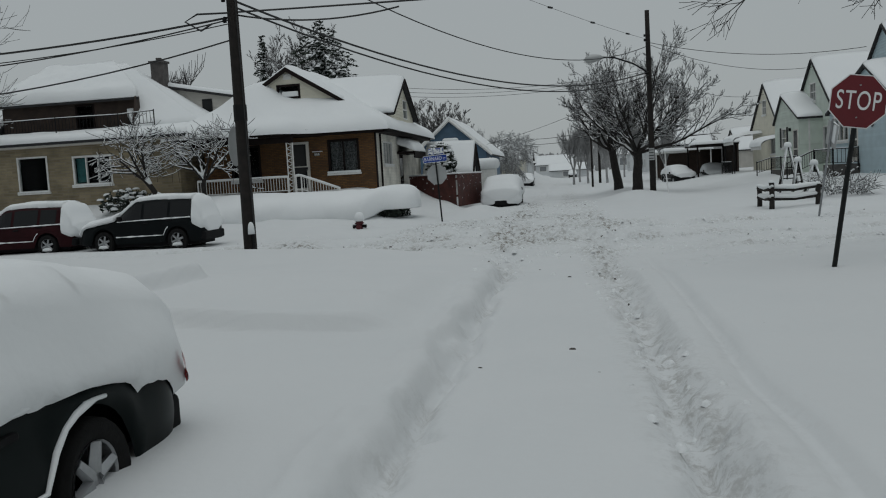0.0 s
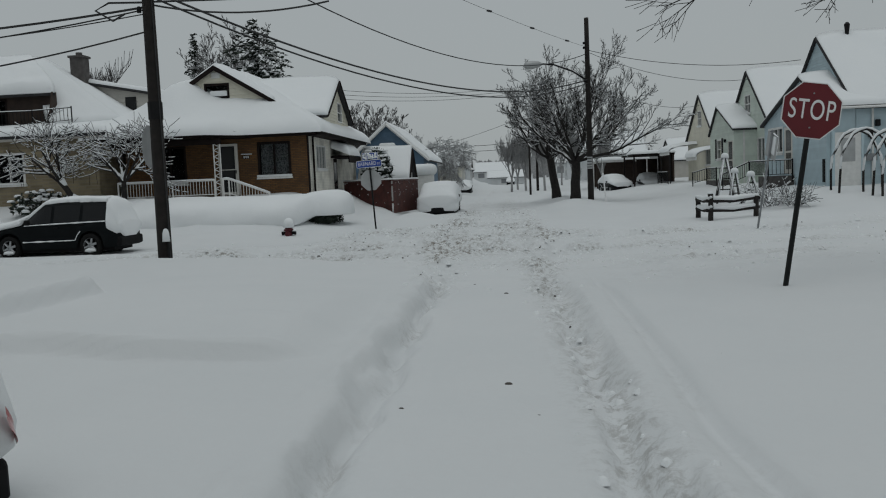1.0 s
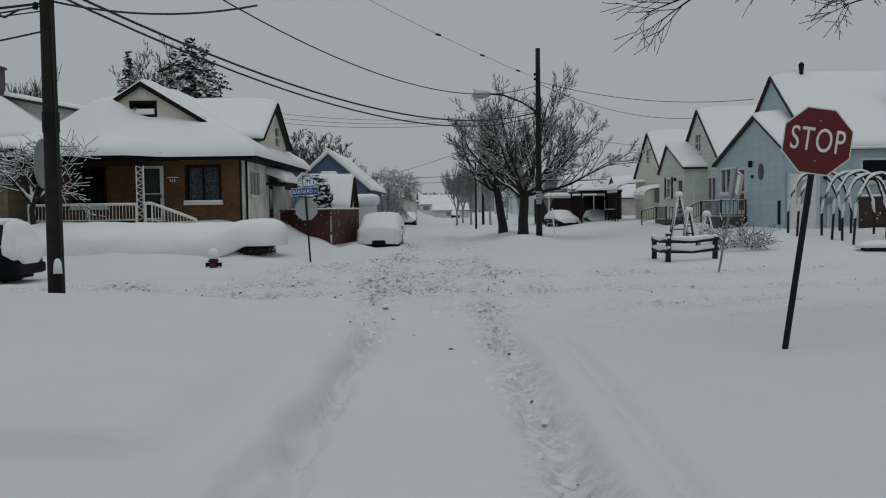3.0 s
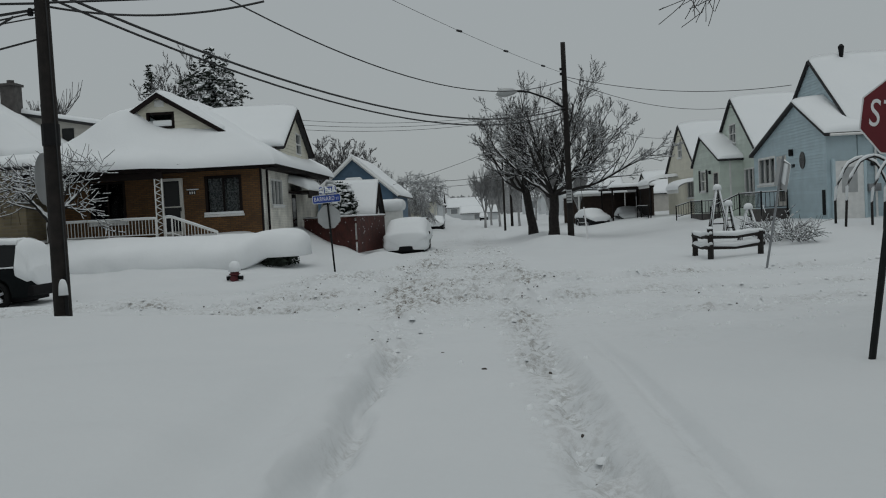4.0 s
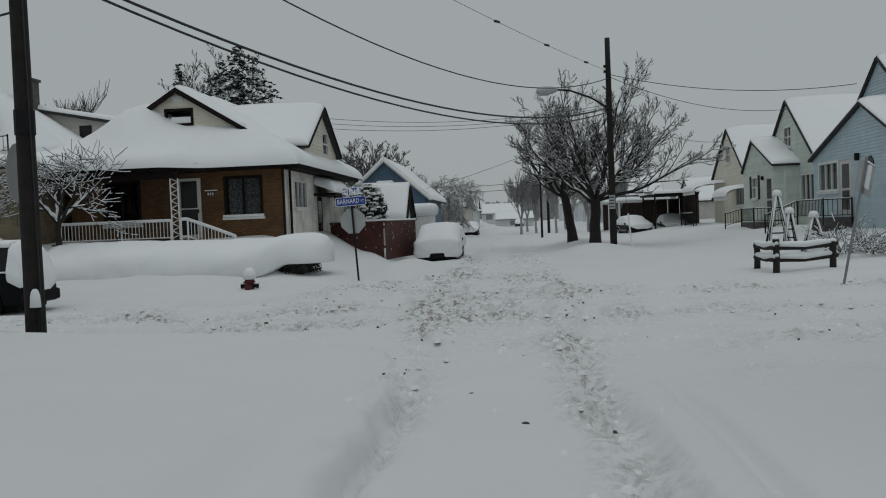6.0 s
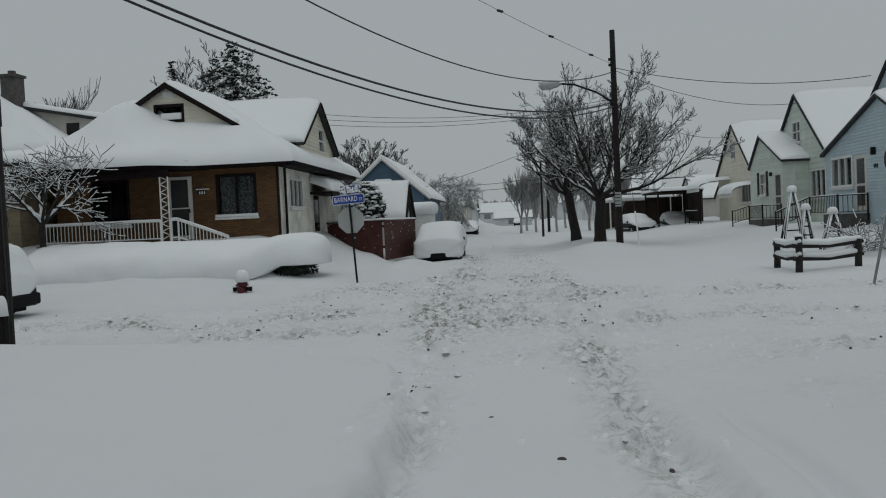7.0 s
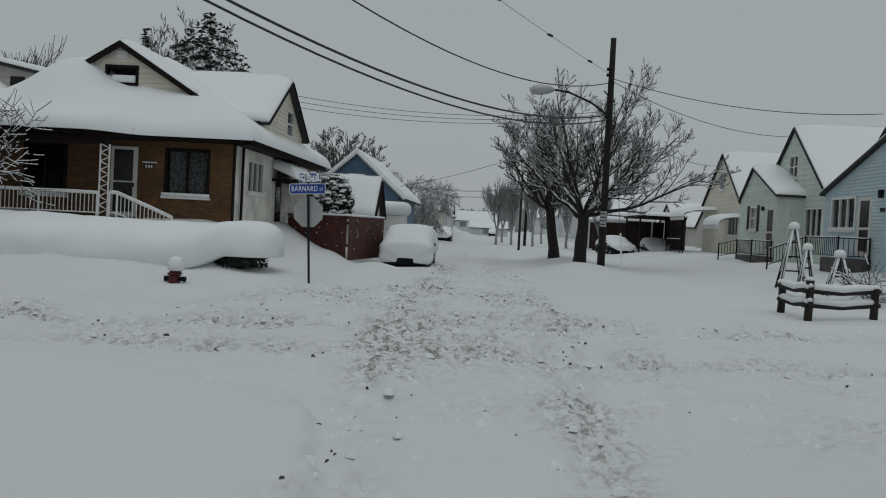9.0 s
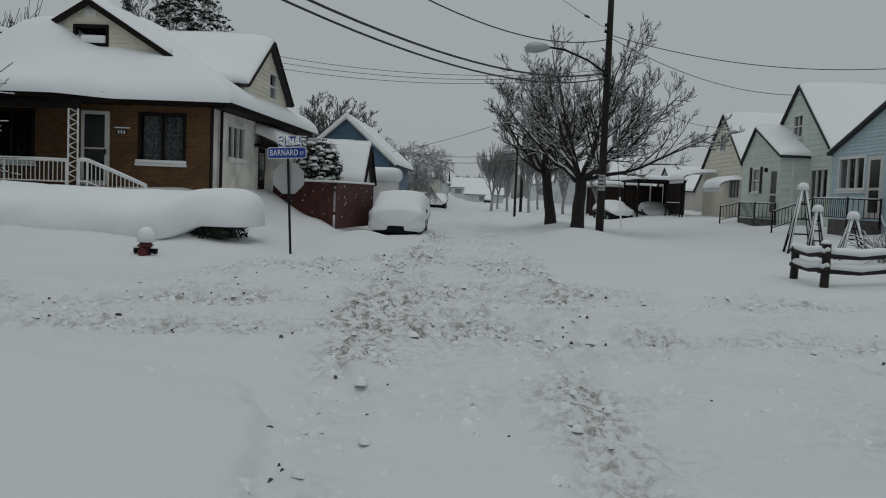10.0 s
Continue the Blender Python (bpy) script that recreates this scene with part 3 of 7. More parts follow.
def bare_tree(x, y, z, height, radius, seed, label, limbs=5, depth=4, spread=0.75, up=0.1, lean=(0, 0), kids=4, bark=None, snow_on=0.55, snow_r=1.0, trunk=0.28, name="bare_tree", minr=0.008, first=0.42):
    rng = random.Random(seed)
    ob = thing(name, x, y, z, label, "tree")
    segs = []
    base, d = Vector((x, y, z - 0.4)), Vector((lean[0], lean[1], 1)).normalized()
    th = height * trunk + 0.4
    pts = [base + d * (th * i / 4) + Vector((rng.uniform(-1, 1), rng.uniform(-1, 1), 0)) * radius * 0.25 * (i > 0) for i in range(5)]
    segs.append((9, pts, [radius * 1.25, radius, radius * 0.92, radius * 0.9, radius * 0.85]))
    for k in range(limbs):
        a = 2 * math.pi * (k + rng.uniform(-0.3, 0.3)) / limbs
        tilt = rng.uniform(0.4, 1.0) * spread
        nd = (d + Vector((math.cos(a), math.sin(a), 0)) * tilt).normalized()
        grow(rng, segs, pts[-1] - d * rng.uniform(0, 0.3) * th * 0.5, nd, height * first * rng.uniform(0.8, 1.1), radius * 0.55, depth, spread, up, kids, minr=minr)
    tree_parts("crown", ob, segs, bark or BARK, snow_on, snow_r, rng)
    return ob


def fan_tree(x, y, z, height, reach, radius, seed, label, limbs=9, fork=2.2, lean=(0, 0), right=1.0, low=0.15, levels=3, kids=7, bark=None, snow_on=0.5, minr=0.009, snow_r=1.0):
    """A bare tree whose limbs leave a low fork and arch up and out to a domed crown. right: how much further it reaches to +x."""
    rng = random.Random(seed)
    ob = thing("bare_tree", x, y, z, label, "tree")
    foot, top = Vector((x, y, z - 0.3)), Vector((x + lean[0], y + lean[1], z + fork))
    segs = [(9, [foot.lerp(top, i / 4) + Vector((rng.uniform(-1, 1), rng.uniform(-1, 1), 0)) * radius * 0.2 * (0 < i < 4) for i in range(5)], [radius * 1.35, radius * 1.08, radius, radius * 0.95, radius * 0.9])]
    rise = height - fork

    def twig(p, d, length, r, level):
        pts, rad, n = [p.copy()], [r], 4
        for i in range(n):
            d = (d + Vector((rng.uniform(-1, 1), rng.uniform(-1, 1), rng.uniform(-0.7, 1))) * 0.16 + Vector((0, 0, 0.05))).normalized()
            p = p + d * (length / n)
            pts.append(p.copy())
            rad.append(max(minr * 0.7, r * (1 - 0.6 * (i + 1) / n)))
        segs.append((level, pts, rad))
        if level > 0:
            shoot(pts, rad, length, level - 1, kids - 2)

    def shoot(pts, rad, length, level, count):
        n = len(pts) - 1
        for k in range(count):
            f = 0.25 + 0.75 * (k + rng.random()) / count
            i = min(n - 1, int(f * n))
            q = pts[i].lerp(pts[i + 1], f * n - i)
            t = (pts[i + 1] - pts[i]).normalized()
            side = t.orthogonal().normalized()
            side.rotate(Matrix.Rotation(rng.uniform(0, 2 * math.pi), 3, t))
            d = (t * 0.8 + side * rng.uniform(0.45, 0.95) + Vector((0, 0, 0.15))).normalized()
            twig(q, d, length * rng.uniform(0.28, 0.5) * (1.25 - 0.6 * f), max(minr, rad[i] * 0.5), level)

    for k in range(limbs):
        az = 2 * math.pi * (k * 0.382 + rng.uniform(-0.06, 0.06))
        el = math.asin(low + (0.97 - low) * ((k + 0.5) / limbs))
        wide = reach * (right if math.cos(az) > 0 else 1.0) * rng.uniform(0.85, 1.05)
        end = top + Vector((wide * math.cos(el) * math.cos(az), reach * math.cos(el) * math.sin(az), rise * (0.3 + 0.62 * math.sin(el))))
        start = top - Vector((0, 0, rng.uniform(0, 0.12) * fork))
        mid = start.lerp(end, 0.5) + Vector((0, 0, -0.12 * rise * math.cos(el)))
        pts = []
        for i in range(10):
            f = i / 9
            pts.append(start * (1 - f) ** 2 + mid * (2 * f * (1 - f)) + end * f * f + Vector((rng.uniform(-1, 1), rng.uniform(-1, 1), rng.uniform(-1, 1))) * 0.06 * height * 0.15 * (i > 0))
        r0 = radius * rng.uniform(0.32, 0.45)
        rad = [max(minr, r0 * (1 - 0.85 * i / 9)) for i in range(10)]
        segs.append((8, pts, rad))
        shoot(pts, rad, (end - start).length * 0.82, levels - 1, kids + 3)
    tree_parts("crown", ob, segs, bark or BARK, snow_on, snow_r, rng)
    return ob


def conifer(x, y, z, height, width, seed, label, snow_on=0.5, round_top=False):
    """An evergreen: trunk, drooping boughs of many needle clumps, snow lying on them."""
    rng = random.Random(seed)
    ob = thing("evergreen_tree", x, y, z, label, "tree")
    part("trunk", tube(BM(), [(x, y, z - 0.5), (x, y, z + height * 0.95)], [height * 0.018, 0.02], 7), BARK, ob)
    leaf, cap = BM(), BM()
    tiers = int(height * 3.2)
    for i in range(tiers):
        f = i / tiers
        zz = z + height * (0.1 + 0.9 * f)
        reach = width * (math.sin(math.pi * min(1, (0.32 + 0.68 * f))) ** 0.8 if round_top else (1 - f) ** 0.85) * rng.uniform(0.75, 1.1) + 0.08
        for k in range(max(4, int(9 * (reach / width) + 4))):
            a = rng.uniform(0, 2 * math.pi)
            r = reach * rng.uniform(0.75, 1.08)
            c, s = math.cos(a), math.sin(a)
            steps = max(2, int(r / 0.28))
            for j in range(steps):
                q = (j + rng.uniform(0.2, 0.9)) / steps
                px, py, pz = x + c * r * q, y + s * r * q, zz - 0.28 * r * q * q + rng.uniform(-0.08, 0.08)
                w = rng.uniform(0.14, 0.3) * (0.6 + 0.05 * height)
                t = rng.uniform(0, math.pi)
                dx, dy = math.cos(t) * w, math.sin(t) * w
                dz = -rng.uniform(0.05, 0.22)
                v = [leaf.verts.new(p) for p in ((px - dx, py - dy, pz + dz), (px + dy * 0.5, py - dx * 0.5, pz), (px + dx, py + dy, pz + dz * 0.8), (px - dy * 0.5, py + dx * 0.5, pz + 0.03))]
                leaf.faces.new(v)
                if rng.random() < snow_on:
                    h = 0.05 + 0.06 * rng.random()
                    e = 0.75
                    v = [cap.verts.new(p) for p in ((px - dx * e, py - dy * e, pz + dz + h), (px + dy * 0.45, py - dx * 0.45, pz + h * 0.6), (px + dx * e, py + dy * e, pz + dz * 0.8 + h), (px - dy * 0.45, py + dx * 0.45, pz + h), (px, py, pz + h * 1.8))]
                    for n0 in range(4):
                        cap.faces.new((v[n0], v[(n0 + 1) % 4], v[4]))
    part("crown", leaf, EVERGREEN, ob)
    tagged(part("snow", cap, SNOW, ob, "clinging snow"), kind="stuff")
    return ob


# ---- roofs, railings ----
def slab(parent, name, quad, th, material):
    """A roof plane with thickness."""
    bm = BM()
    add(bm, list(quad) + [(x, y, z - th) for x, y, z in quad], [(0, 1, 2, 3), (7, 6, 5, 4), (0, 4, 5, 1), (1, 5, 6, 2), (2, 6, 7, 3), (3, 7, 4, 0)])
    bmesh.ops.remove_doubles(bm, verts=bm.verts[:], dist=0.001)
    return part(name, fix(bm), material, parent)


def roof_plane(parent, a, b, c, d, th=0.28, round_at="e", r=0.3, nu=28, nv=12, skirt=0.0, rough=0.05, edge=None, rs=None):
    plane = slab(parent, "roof", (a, b, c, d), 0.12, edge or ROOF_DARK)
    part("roof_snow", snow_sheet(*[(p[0], p[1], p[2] + 0.004) for p in (a, b, c, d)], th, round_at, nu, nv, rough, skirt, r, None, rs), SNOW, plane, "thick smooth snow", True)
    return plane


def railing(label, pts, height, material, gap=0.12, thick=0.02, post=0.04, snow=0.03, name="railing", cap=0.035):
    """Posts, rails and bars along the points, each (x, y, foot height)."""
    ob = thing(name, *pts[0], label, "railing")
    for a, b in zip(pts, pts[1:]):
        a, b = Vector(a), Vector(b)
        up = Vector((0, 0, height))
        part("top_rail", tube(BM(), [a + up, b + up], cap, 6), material, ob)
        part("bottom_rail", tube(BM(), [a + up * 0.12, b + up * 0.12], cap * 0.7, 6), material, ob)
        n = max(1, int((b - a).length / gap))
        for i in range(1, n):
            q = a.lerp(b, i / n)
            part("baluster", tube(BM(), [q + up * 0.12, q + up], thick * 0.5, 4), material, ob)
        if snow:
            part("snow", tube(BM(), [a + up + Vector((0, 0, cap + snow * 0.4)), a.lerp(b, 0.5) + up + Vector((0, 0, cap + snow * 0.5)), b + up + Vector((0, 0, cap + snow * 0.4))], [snow, snow * 1.2, snow], 6), SNOW, ob, "", True)
    for p in pts:
        q = Vector(p)
        part("post", tube(BM(), [q - Vector((0, 0, 0.3)), q + Vector((0, 0, height + 0.06))], post, 6), material, ob)
    return ob


# ---- brick corner house ----
def brick_house():
    x0, x1, y0, y1, zb = -16.6, -8.4, 37.4, 49.0, 0.2
    h = thing("brick_house", (x0 + x1) / 2, y0, zb, "tan brick bungalow with white side wall under deep roof snow", "house")
    S, E = south(0, y0), east(x1, 0)
    fh = [(-15.3, -13.85, 2.0, 3.65), (-12.38, -11.5, 1.4, 3.66), (-10.62, -9.14, 2.14, 3.68)]
    front = part("front_wall", wall_bm(S, x0, x1, zb, 4.05, 0.22, fh), BRICK, h, "tan brick front wall")
    sh = [(39.1, 41.1, 2.42, 3.55), (43.0, 44.1, 0.5, 3.0)]
    side = part("side_wall", wall_bm(E, y0 + 0.22, y1, zb, 4.05, 0.2, sh), PALE_BRICK, h, "white painted side wall")
    part("side_wall", wall_bm(west(x0, 0), y0 + 0.22, y1, zb, 4.05, 0.2), PALE_BRICK, h)
    part("back_wall", wall_bm(south(0, y1 + 0.2), x0, x1, zb, 4.05, 0.2), PALE_BRICK, h)
    part("brick_pier", fix(box(BM(), x1 + 0.003, x1 + 0.06, y0 - 0.003, y0 + 0.16, zb, 4.04)), DARK_TRIM, h)
    window(h, S, *fh[0], 2, 1, DARK_TRIM, True, 0.09, 0.06)
    window(h, S, *fh[2], 2, 1, DARK_TRIM, True, 0.1, 0.1, CURTAIN)
    window(h, E, *sh[0], 3, 1, WHITE, True, 0.07, 0.03)
    # front door with a glazed storm door
    d = part("door", fix(box(BM(), -12.38, -11.5, 0.0, 0.05, 1.4, 3.66, S)), DOOR_WHITE, h, "white storm door with dark glazing")
    part("pane", fix(box(BM(), -12.27, -11.64, 0.052, 0.06, 2.55, 3.55, S)), CAR_GLASS, d)
    part("pane", fix(box(BM(), -12.27, -11.64, 0.052, 0.06, 1.55, 2.5, S)), CAR_GLASS, d)
    part("handle", fix(box(BM(), -11.62, -11.59, 0.052, 0.1, 2.35, 2.5, S)), IRON, d)
    d = part("door", fix(box(BM(), 43.02, 44.08, -0.08, -0.03, 0.5, 2.98, E)), DARK_TRIM, h, "dark side door")
    part("pane", fix(box(BM(), 43.2, 43.9, -0.029, -0.02, 1.6, 2.8, E)), CAR_GLASS, d)
    # house number bracket: plain bars
    b = part("number_plate", fix(box(BM(), -11.28, -10.98, 0.002, 0.04, 2.98, 3.12, S)), IRON, h)
    part("snow_cap", rbox(-11.34, -10.86, 0.0, 0.09, 3.16, 3.2, 0.015, 2, S), SNOW, b)
    for i in range(3):
        part("bar", fix(box(BM(), -11.24 + i * 0.09, -11.19 + i * 0.09, 0.041, 0.046, 3.0, 3.1, S)), WHITE, b)
    part("downpipe", tube(BM(), [(x1 + 0.09, 38.25, 0.9), (x1 + 0.09, 38.25, 3.85), (x1 + 0.35, 38.1, 4.0)], 0.05, 8), DARK_TRIM, h)
    # basement windows beside the side door
    for a in (44.8, 46.2):
        part("basement_window", fix(box(BM(), a, a + 0.8, 0.002, 0.03, 0.75, 1.25, E)), CAR_GLASS, h)
    # eaves: dark fascia and soffit, deeper over the porch
    ez = 4.12
    for a, b, ya, yb in ((-17.4, -12.5, 35.7, 35.7), (-10.9, -7.75, 36.65, 36.65)):
        bm = BM()
        box(bm, a, b, ya, ya + 0.04, ez - 0.26, ez)
        box(bm, a, b, ya + 0.04, y0 - 0.002, ez - 0.24, ez - 0.2)
        part("fascia", fix(bm), DARK_TRIM, h)
    bm = BM()
    add(bm, [(x, y, z) for z in (ez - 0.26, ez) for x, y in ((-12.5, 35.7), (-10.9, 36.65), (-10.9, y0 - 0.002), (-12.5, y0 - 0.002))], [(3, 2, 1, 0), (4, 5, 6, 7), (0, 1, 5, 4), (1, 2, 6, 5), (2, 3, 7, 6), (3, 0, 4, 7)])
    part("fascia", fix(bm), DARK_TRIM, h)
    bm = BM()
    box(bm, -7.79, -7.75, 36.65, 49.6, ez - 0.26, ez)
    box(bm, x1 + 0.002, -7.79, 36.7, 49.6, ez - 0.24, ez - 0.2)
    part("fascia", fix(bm), DARK_TRIM, h)
    part("beam", fix(box(BM(), -16.6, -11.8, 35.95, 36.12, 3.6, 3.86)), DARK_TRIM, h)
    # hip roof with a front gable
    gx, gy_, gz_, ez2 = -12.66, 38.5, 7.22, 4.14
    k = 0.62
    gr, gl, zg = -10.0, -15.32, 7.22 - 2.66 * k
    yb = 46.0
    for quad in (((-10.9, 36.6, ez2), (-7.7, 36.6, ez2), (gr, gy_, zg), (gx + 1.5, gy_, zg)), ((-12.5, 35.62, ez2), (-10.9, 36.6, ez2), (gx + 1.5, gy_, zg), (gx, gy_, zg)), ((-17.6, 35.62, ez2), (-12.5, 35.62, ez2), (gx, gy_, zg), (gl, gy_, zg)), ((-7.7, 36.6, ez2), (-7.7, 49.7, ez2), (gr, 48.2, zg), (gr, gy_, zg)),
                 ((-17.6, 49.7, ez2), (-17.6, 35.62, ez2), (gl, gy_, zg), (gl, 48.2, zg)), ((-7.7, 49.7, ez2), (-17.6, 49.7, ez2), (gx, yb, gz_), (gx, yb, gz_))):
        slab(h, "roof", quad, 0.12, ROOF_DARK)
    roof_plane(h, (gr, gy_ - 0.25, zg), (gr, 48.2, zg), (gx, yb, gz_), (gx, gy_ - 0.25, gz_), 0.22, "l", 0.3, 30, rs=1.5)
    roof_plane(h, (gl, 48.2, zg), (gl, gy_ - 0.25, zg), (gx, gy_ - 0.25, gz_), (gx, yb, gz_), 0.22, "t", 0.3, 30, rs=1.5)
    # one blanket of snow over the hips, blown up against one side of the gable
    bm, rows = BM(), []
    us = [0, 0.004, 0.012, 0.025, 0.04] + [0.06 + 0.88 * i / 60 for i in range(61)] + [0.96, 0.975, 0.988, 0.996, 1]
    vs = [0, 0.003, 0.009, 0.018, 0.03] + [0.045 + 0.93 * i / 70 for i in range(71)] + [0.99, 1]
    for u in us:
        x = -17.78 + 10.26 * u
        f = float(step(-12.5, -10.9, np.array(x)))
        front = 35.5 + 0.98 * f
        row = []
        for v in vs:
            y = front + (49.85 - front) * v
            d = [x + 17.7, -7.6 - x, (y - front - 0.1) * (0.74 + 0.36 * f), (49.75 - y) * 1.3]
            drift = 1.1 * math.exp(-((x + 14.3) / 1.15) ** 2) * float(step(35.9, 38.3, np.array(y))) * float(1 - step(38.6, 40.5, np.array(y)))
            roof = min(7.3, ez2 + 0.62 * min(d[0], d[1], d[2] + drift / 0.62, d[3]))
            edge = min(x + 17.78, -7.52 - x, y - front, 49.85 - y)
            s_ = min(1, max(0, edge) / 0.42)
            h_ = 0.32 * math.sqrt(max(0, 1 - (1 - s_) ** 2)) + 0.07 * noise.noise(Vector((x * 0.55, y * 0.55, 4))) * s_ + 0.03 * noise.noise(Vector((x * 1.9, y * 1.9, 1))) * s_
            row.append(bm.verts.new((x, y, roof - 0.06 + h_)))
        rows.append(row)
    for r0, r1 in zip(rows, rows[1:]):
        for k_ in range(len(vs) - 1):
            bm.faces.new((r0[k_], r1[k_], r1[k_ + 1], r0[k_ + 1]))
    ring = [r[0] for r in rows] + rows[-1][1:] + [r[-1] for r in rows[::-1]][1:] + rows[0][::-1][1:-1]
    low = [bm.verts.new((q.co.x, q.co.y, q.co.z - 0.05)) for q in ring]
    for k_ in range(len(ring)):
        bm.faces.new((ring[k_], ring[(k_ + 1) % len(ring)], low[(k_ + 1) % len(ring)], low[k_]))
    part("roof_snow", fix(bm), SNOW, h, "deep seamless blanket of snow", True)
    # front gable in cream boards
    G = south(0, gy_)
    line = lambda x: gz_ - abs(x - gx) * k - 0.02
    wh = [(-13.22, -12.06, 5.78, 6.46)]
    gab = part("gable_wall", wall_bm(G, gl, gr, zg - 0.3, line, 0.15, wh, (gx,)), CREAM, h, "cream boarded gable")
    siding(gab, G, gl + 0.1, gr - 0.1, zg, line, 0.16, CREAM, wh, (gx,))
    w = window(h, G, *wh[0], 1, 1, DARK_TRIM, False, 0.1, 0)
    part("snow_cap", rbox(-12.95, -12.16, 0.0, 0.1, 5.88, 6.12, 0.04, 2, G), SNOW, w, "", True)
    part("vent", fix(box(BM(), -12.85, -12.45, 0.031, 0.05, 6.68, 6.95, G)), WHITE, h)
    for i in range(5):
        part("slat", fix(box(BM(), -12.83, -12.47, 0.05, 0.07, 6.7 + i * 0.05, 6.72 + i * 0.05, G)), WHITE, h)
    for sgn in (-1, 1):
        bm = BM()
        e = 2.86 * sgn
        add(bm, [(gx, gy_ - 0.26, gz_ + 0.02), (gx + e, gy_ - 0.26, gz_ - 2.86 * k + 0.02), (gx + e, gy_ - 0.26, gz_ - 2.86 * k - 0.18), (gx, gy_ - 0.26, gz_ - 0.2),
                 (gx, gy_ - 0.2, gz_ + 0.02), (gx + e, gy_ - 0.2, gz_ - 2.86 * k + 0.02), (gx + e, gy_ - 0.2, gz_ - 2.86 * k - 0.18), (gx, gy_ - 0.2, gz_ - 0.2)],
            [(0, 1, 2, 3), (7, 6, 5, 4), (0, 4, 5, 1), (1, 5, 6, 2), (2, 6, 7, 3), (3, 7, 4, 0)])
        part("bargeboard", fix(bm), DARK_TRIM, h)
    # cross gable towards the side street
    cy, cz, hw, xx = 42.8, 6.85, 3.0, -8.1
    k2 = 0.6
    R = east(xx, 0)
    line2 = lambda y: cz - abs(y - cy) * k2 - 0.02
    wh = [(43.1, 44.2, 4.8, 5.8)]
    gab = part("gable_wall", wall_bm(R, cy - hw, cy + hw, 4.1, line2, 0.15, wh, (cy,)), CREAM, h)
    siding(gab, R, cy - hw, cy + hw, 4.3, line2, 0.16, CREAM, wh, (cy,))
    window(h, R, *wh[0], 1, 2, WHITE, False, 0.06, 0)
    zl = cz - (hw + 0.25) * k2
    roof_plane(h, (-7.85, cy - hw - 0.25, zl), (-7.85, cy, cz), (-12.6, cy, cz), (-11.6, cy - hw - 0.25, zl), 0.26, "e", 0.8, 16, 12)
    roof_plane(h, (-7.85, cy, cz), (-7.85, cy + hw + 0.25, zl), (-11.6, cy + hw + 0.25, zl), (-12.6, cy, cz), 0.26, "e", 0.8, 16, 12)
    for sgn in (-1, 1):
        bm = tube(BM(), [(-7.83, cy, cz - 0.06), (-7.83, cy + sgn * (hw + 0.25), zl - 0.06)], 0.045, 4)
        part("bargeboard", bm, DARK_TRIM, h)
    part("fascia", fix(box(BM(), -9.4, -8.15, cy - hw - 0.27, cy - hw - 0.2, zl - 0.16, zl)), DARK_TRIM, h)
    rng = random.Random(4)
    for i in range(14):
        xx2 = -9.35 + i * 0.09
        part("icicle", tube(BM(), [(xx2, cy - hw - 0.25, zl - 0.14), (xx2, cy - hw - 0.25, zl - 0.2 - 0.16 * rng.random())], [0.02, 0.003], 5), STEEL, h)
    # snow-loaded awning over the side door
    bm = prism([(42.4, 3.0), (45.6, 3.0), (45.6, 3.1), (42.4, 3.1)], 0.0, 0.9, east(x1 + 0.003, 0))
    a = part("awning", bm, DARK_TRIM, h, "dark side awning")
    part("snow", snow_sheet((x1 + 0.98, 42.35, 3.11), (x1 + 0.98, 45.65, 3.11), (x1 + 0.01, 45.65, 3.5), (x1 + 0.01, 42.35, 3.5), 0.42, "elt", 16, 10, 0.04, 0.0, 0.4), SNOW, a, "", True)
    part("awning_front", fix(box(BM(), x1 + 0.9, x1 + 0.96, 42.35, 45.65, 2.75, 3.1)), DARK_TRIM, a)
    # porch
    p = part("porch_floor", fix(box(BM(), -16.6, -11.1, 35.9, y0 - 0.003, 0.4, 1.38)), CHIMNEY, h)
    c = part("lattice_column", fix(box(box(BM(), -12.12, -12.08, 35.98, 36.02, 1.38, 3.6), -11.84, -11.8, 35.98, 36.02, 1.38, 3.6)), WHITE, h, "white iron lattice column")
    for i in range(8):
        za = 1.45 + i * 0.27
        part("scroll", tube(BM(), [(-12.1, 36, za), (-11.96, 36, za + 0.07), (-11.82, 36, za + 0.135), (-11.96, 36, za + 0.2), (-12.1, 36, za + 0.27)], 0.018, 4), WHITE, c)
    for i in range(5):
        part("step", fix(box(BM(), -11.1 + i * 0.3, -10.8 + i * 0.3, 35.9, 37.0, 0.4, 1.3 - i * 0.18)), CHIMNEY, h)
    return h


brick_house()
railing("white iron porch railing with snow on it", [(-16.4, 36.0, 1.4), (-14.0, 36.0, 1.4), (-12.15, 36.0, 1.4)], 0.68, WHITE, 0.13, 0.03, 0.035, 0.03, "porch_railing")
railing("white stair railing running down from the porch", [(-11.75, 35.95, 1.42), (-11.5, 35.95, 1.42), (-9.75, 35.9, 0.75)], 0.68, WHITE, 0.13, 0.03, 0.035, 0.035, "stair_railing")


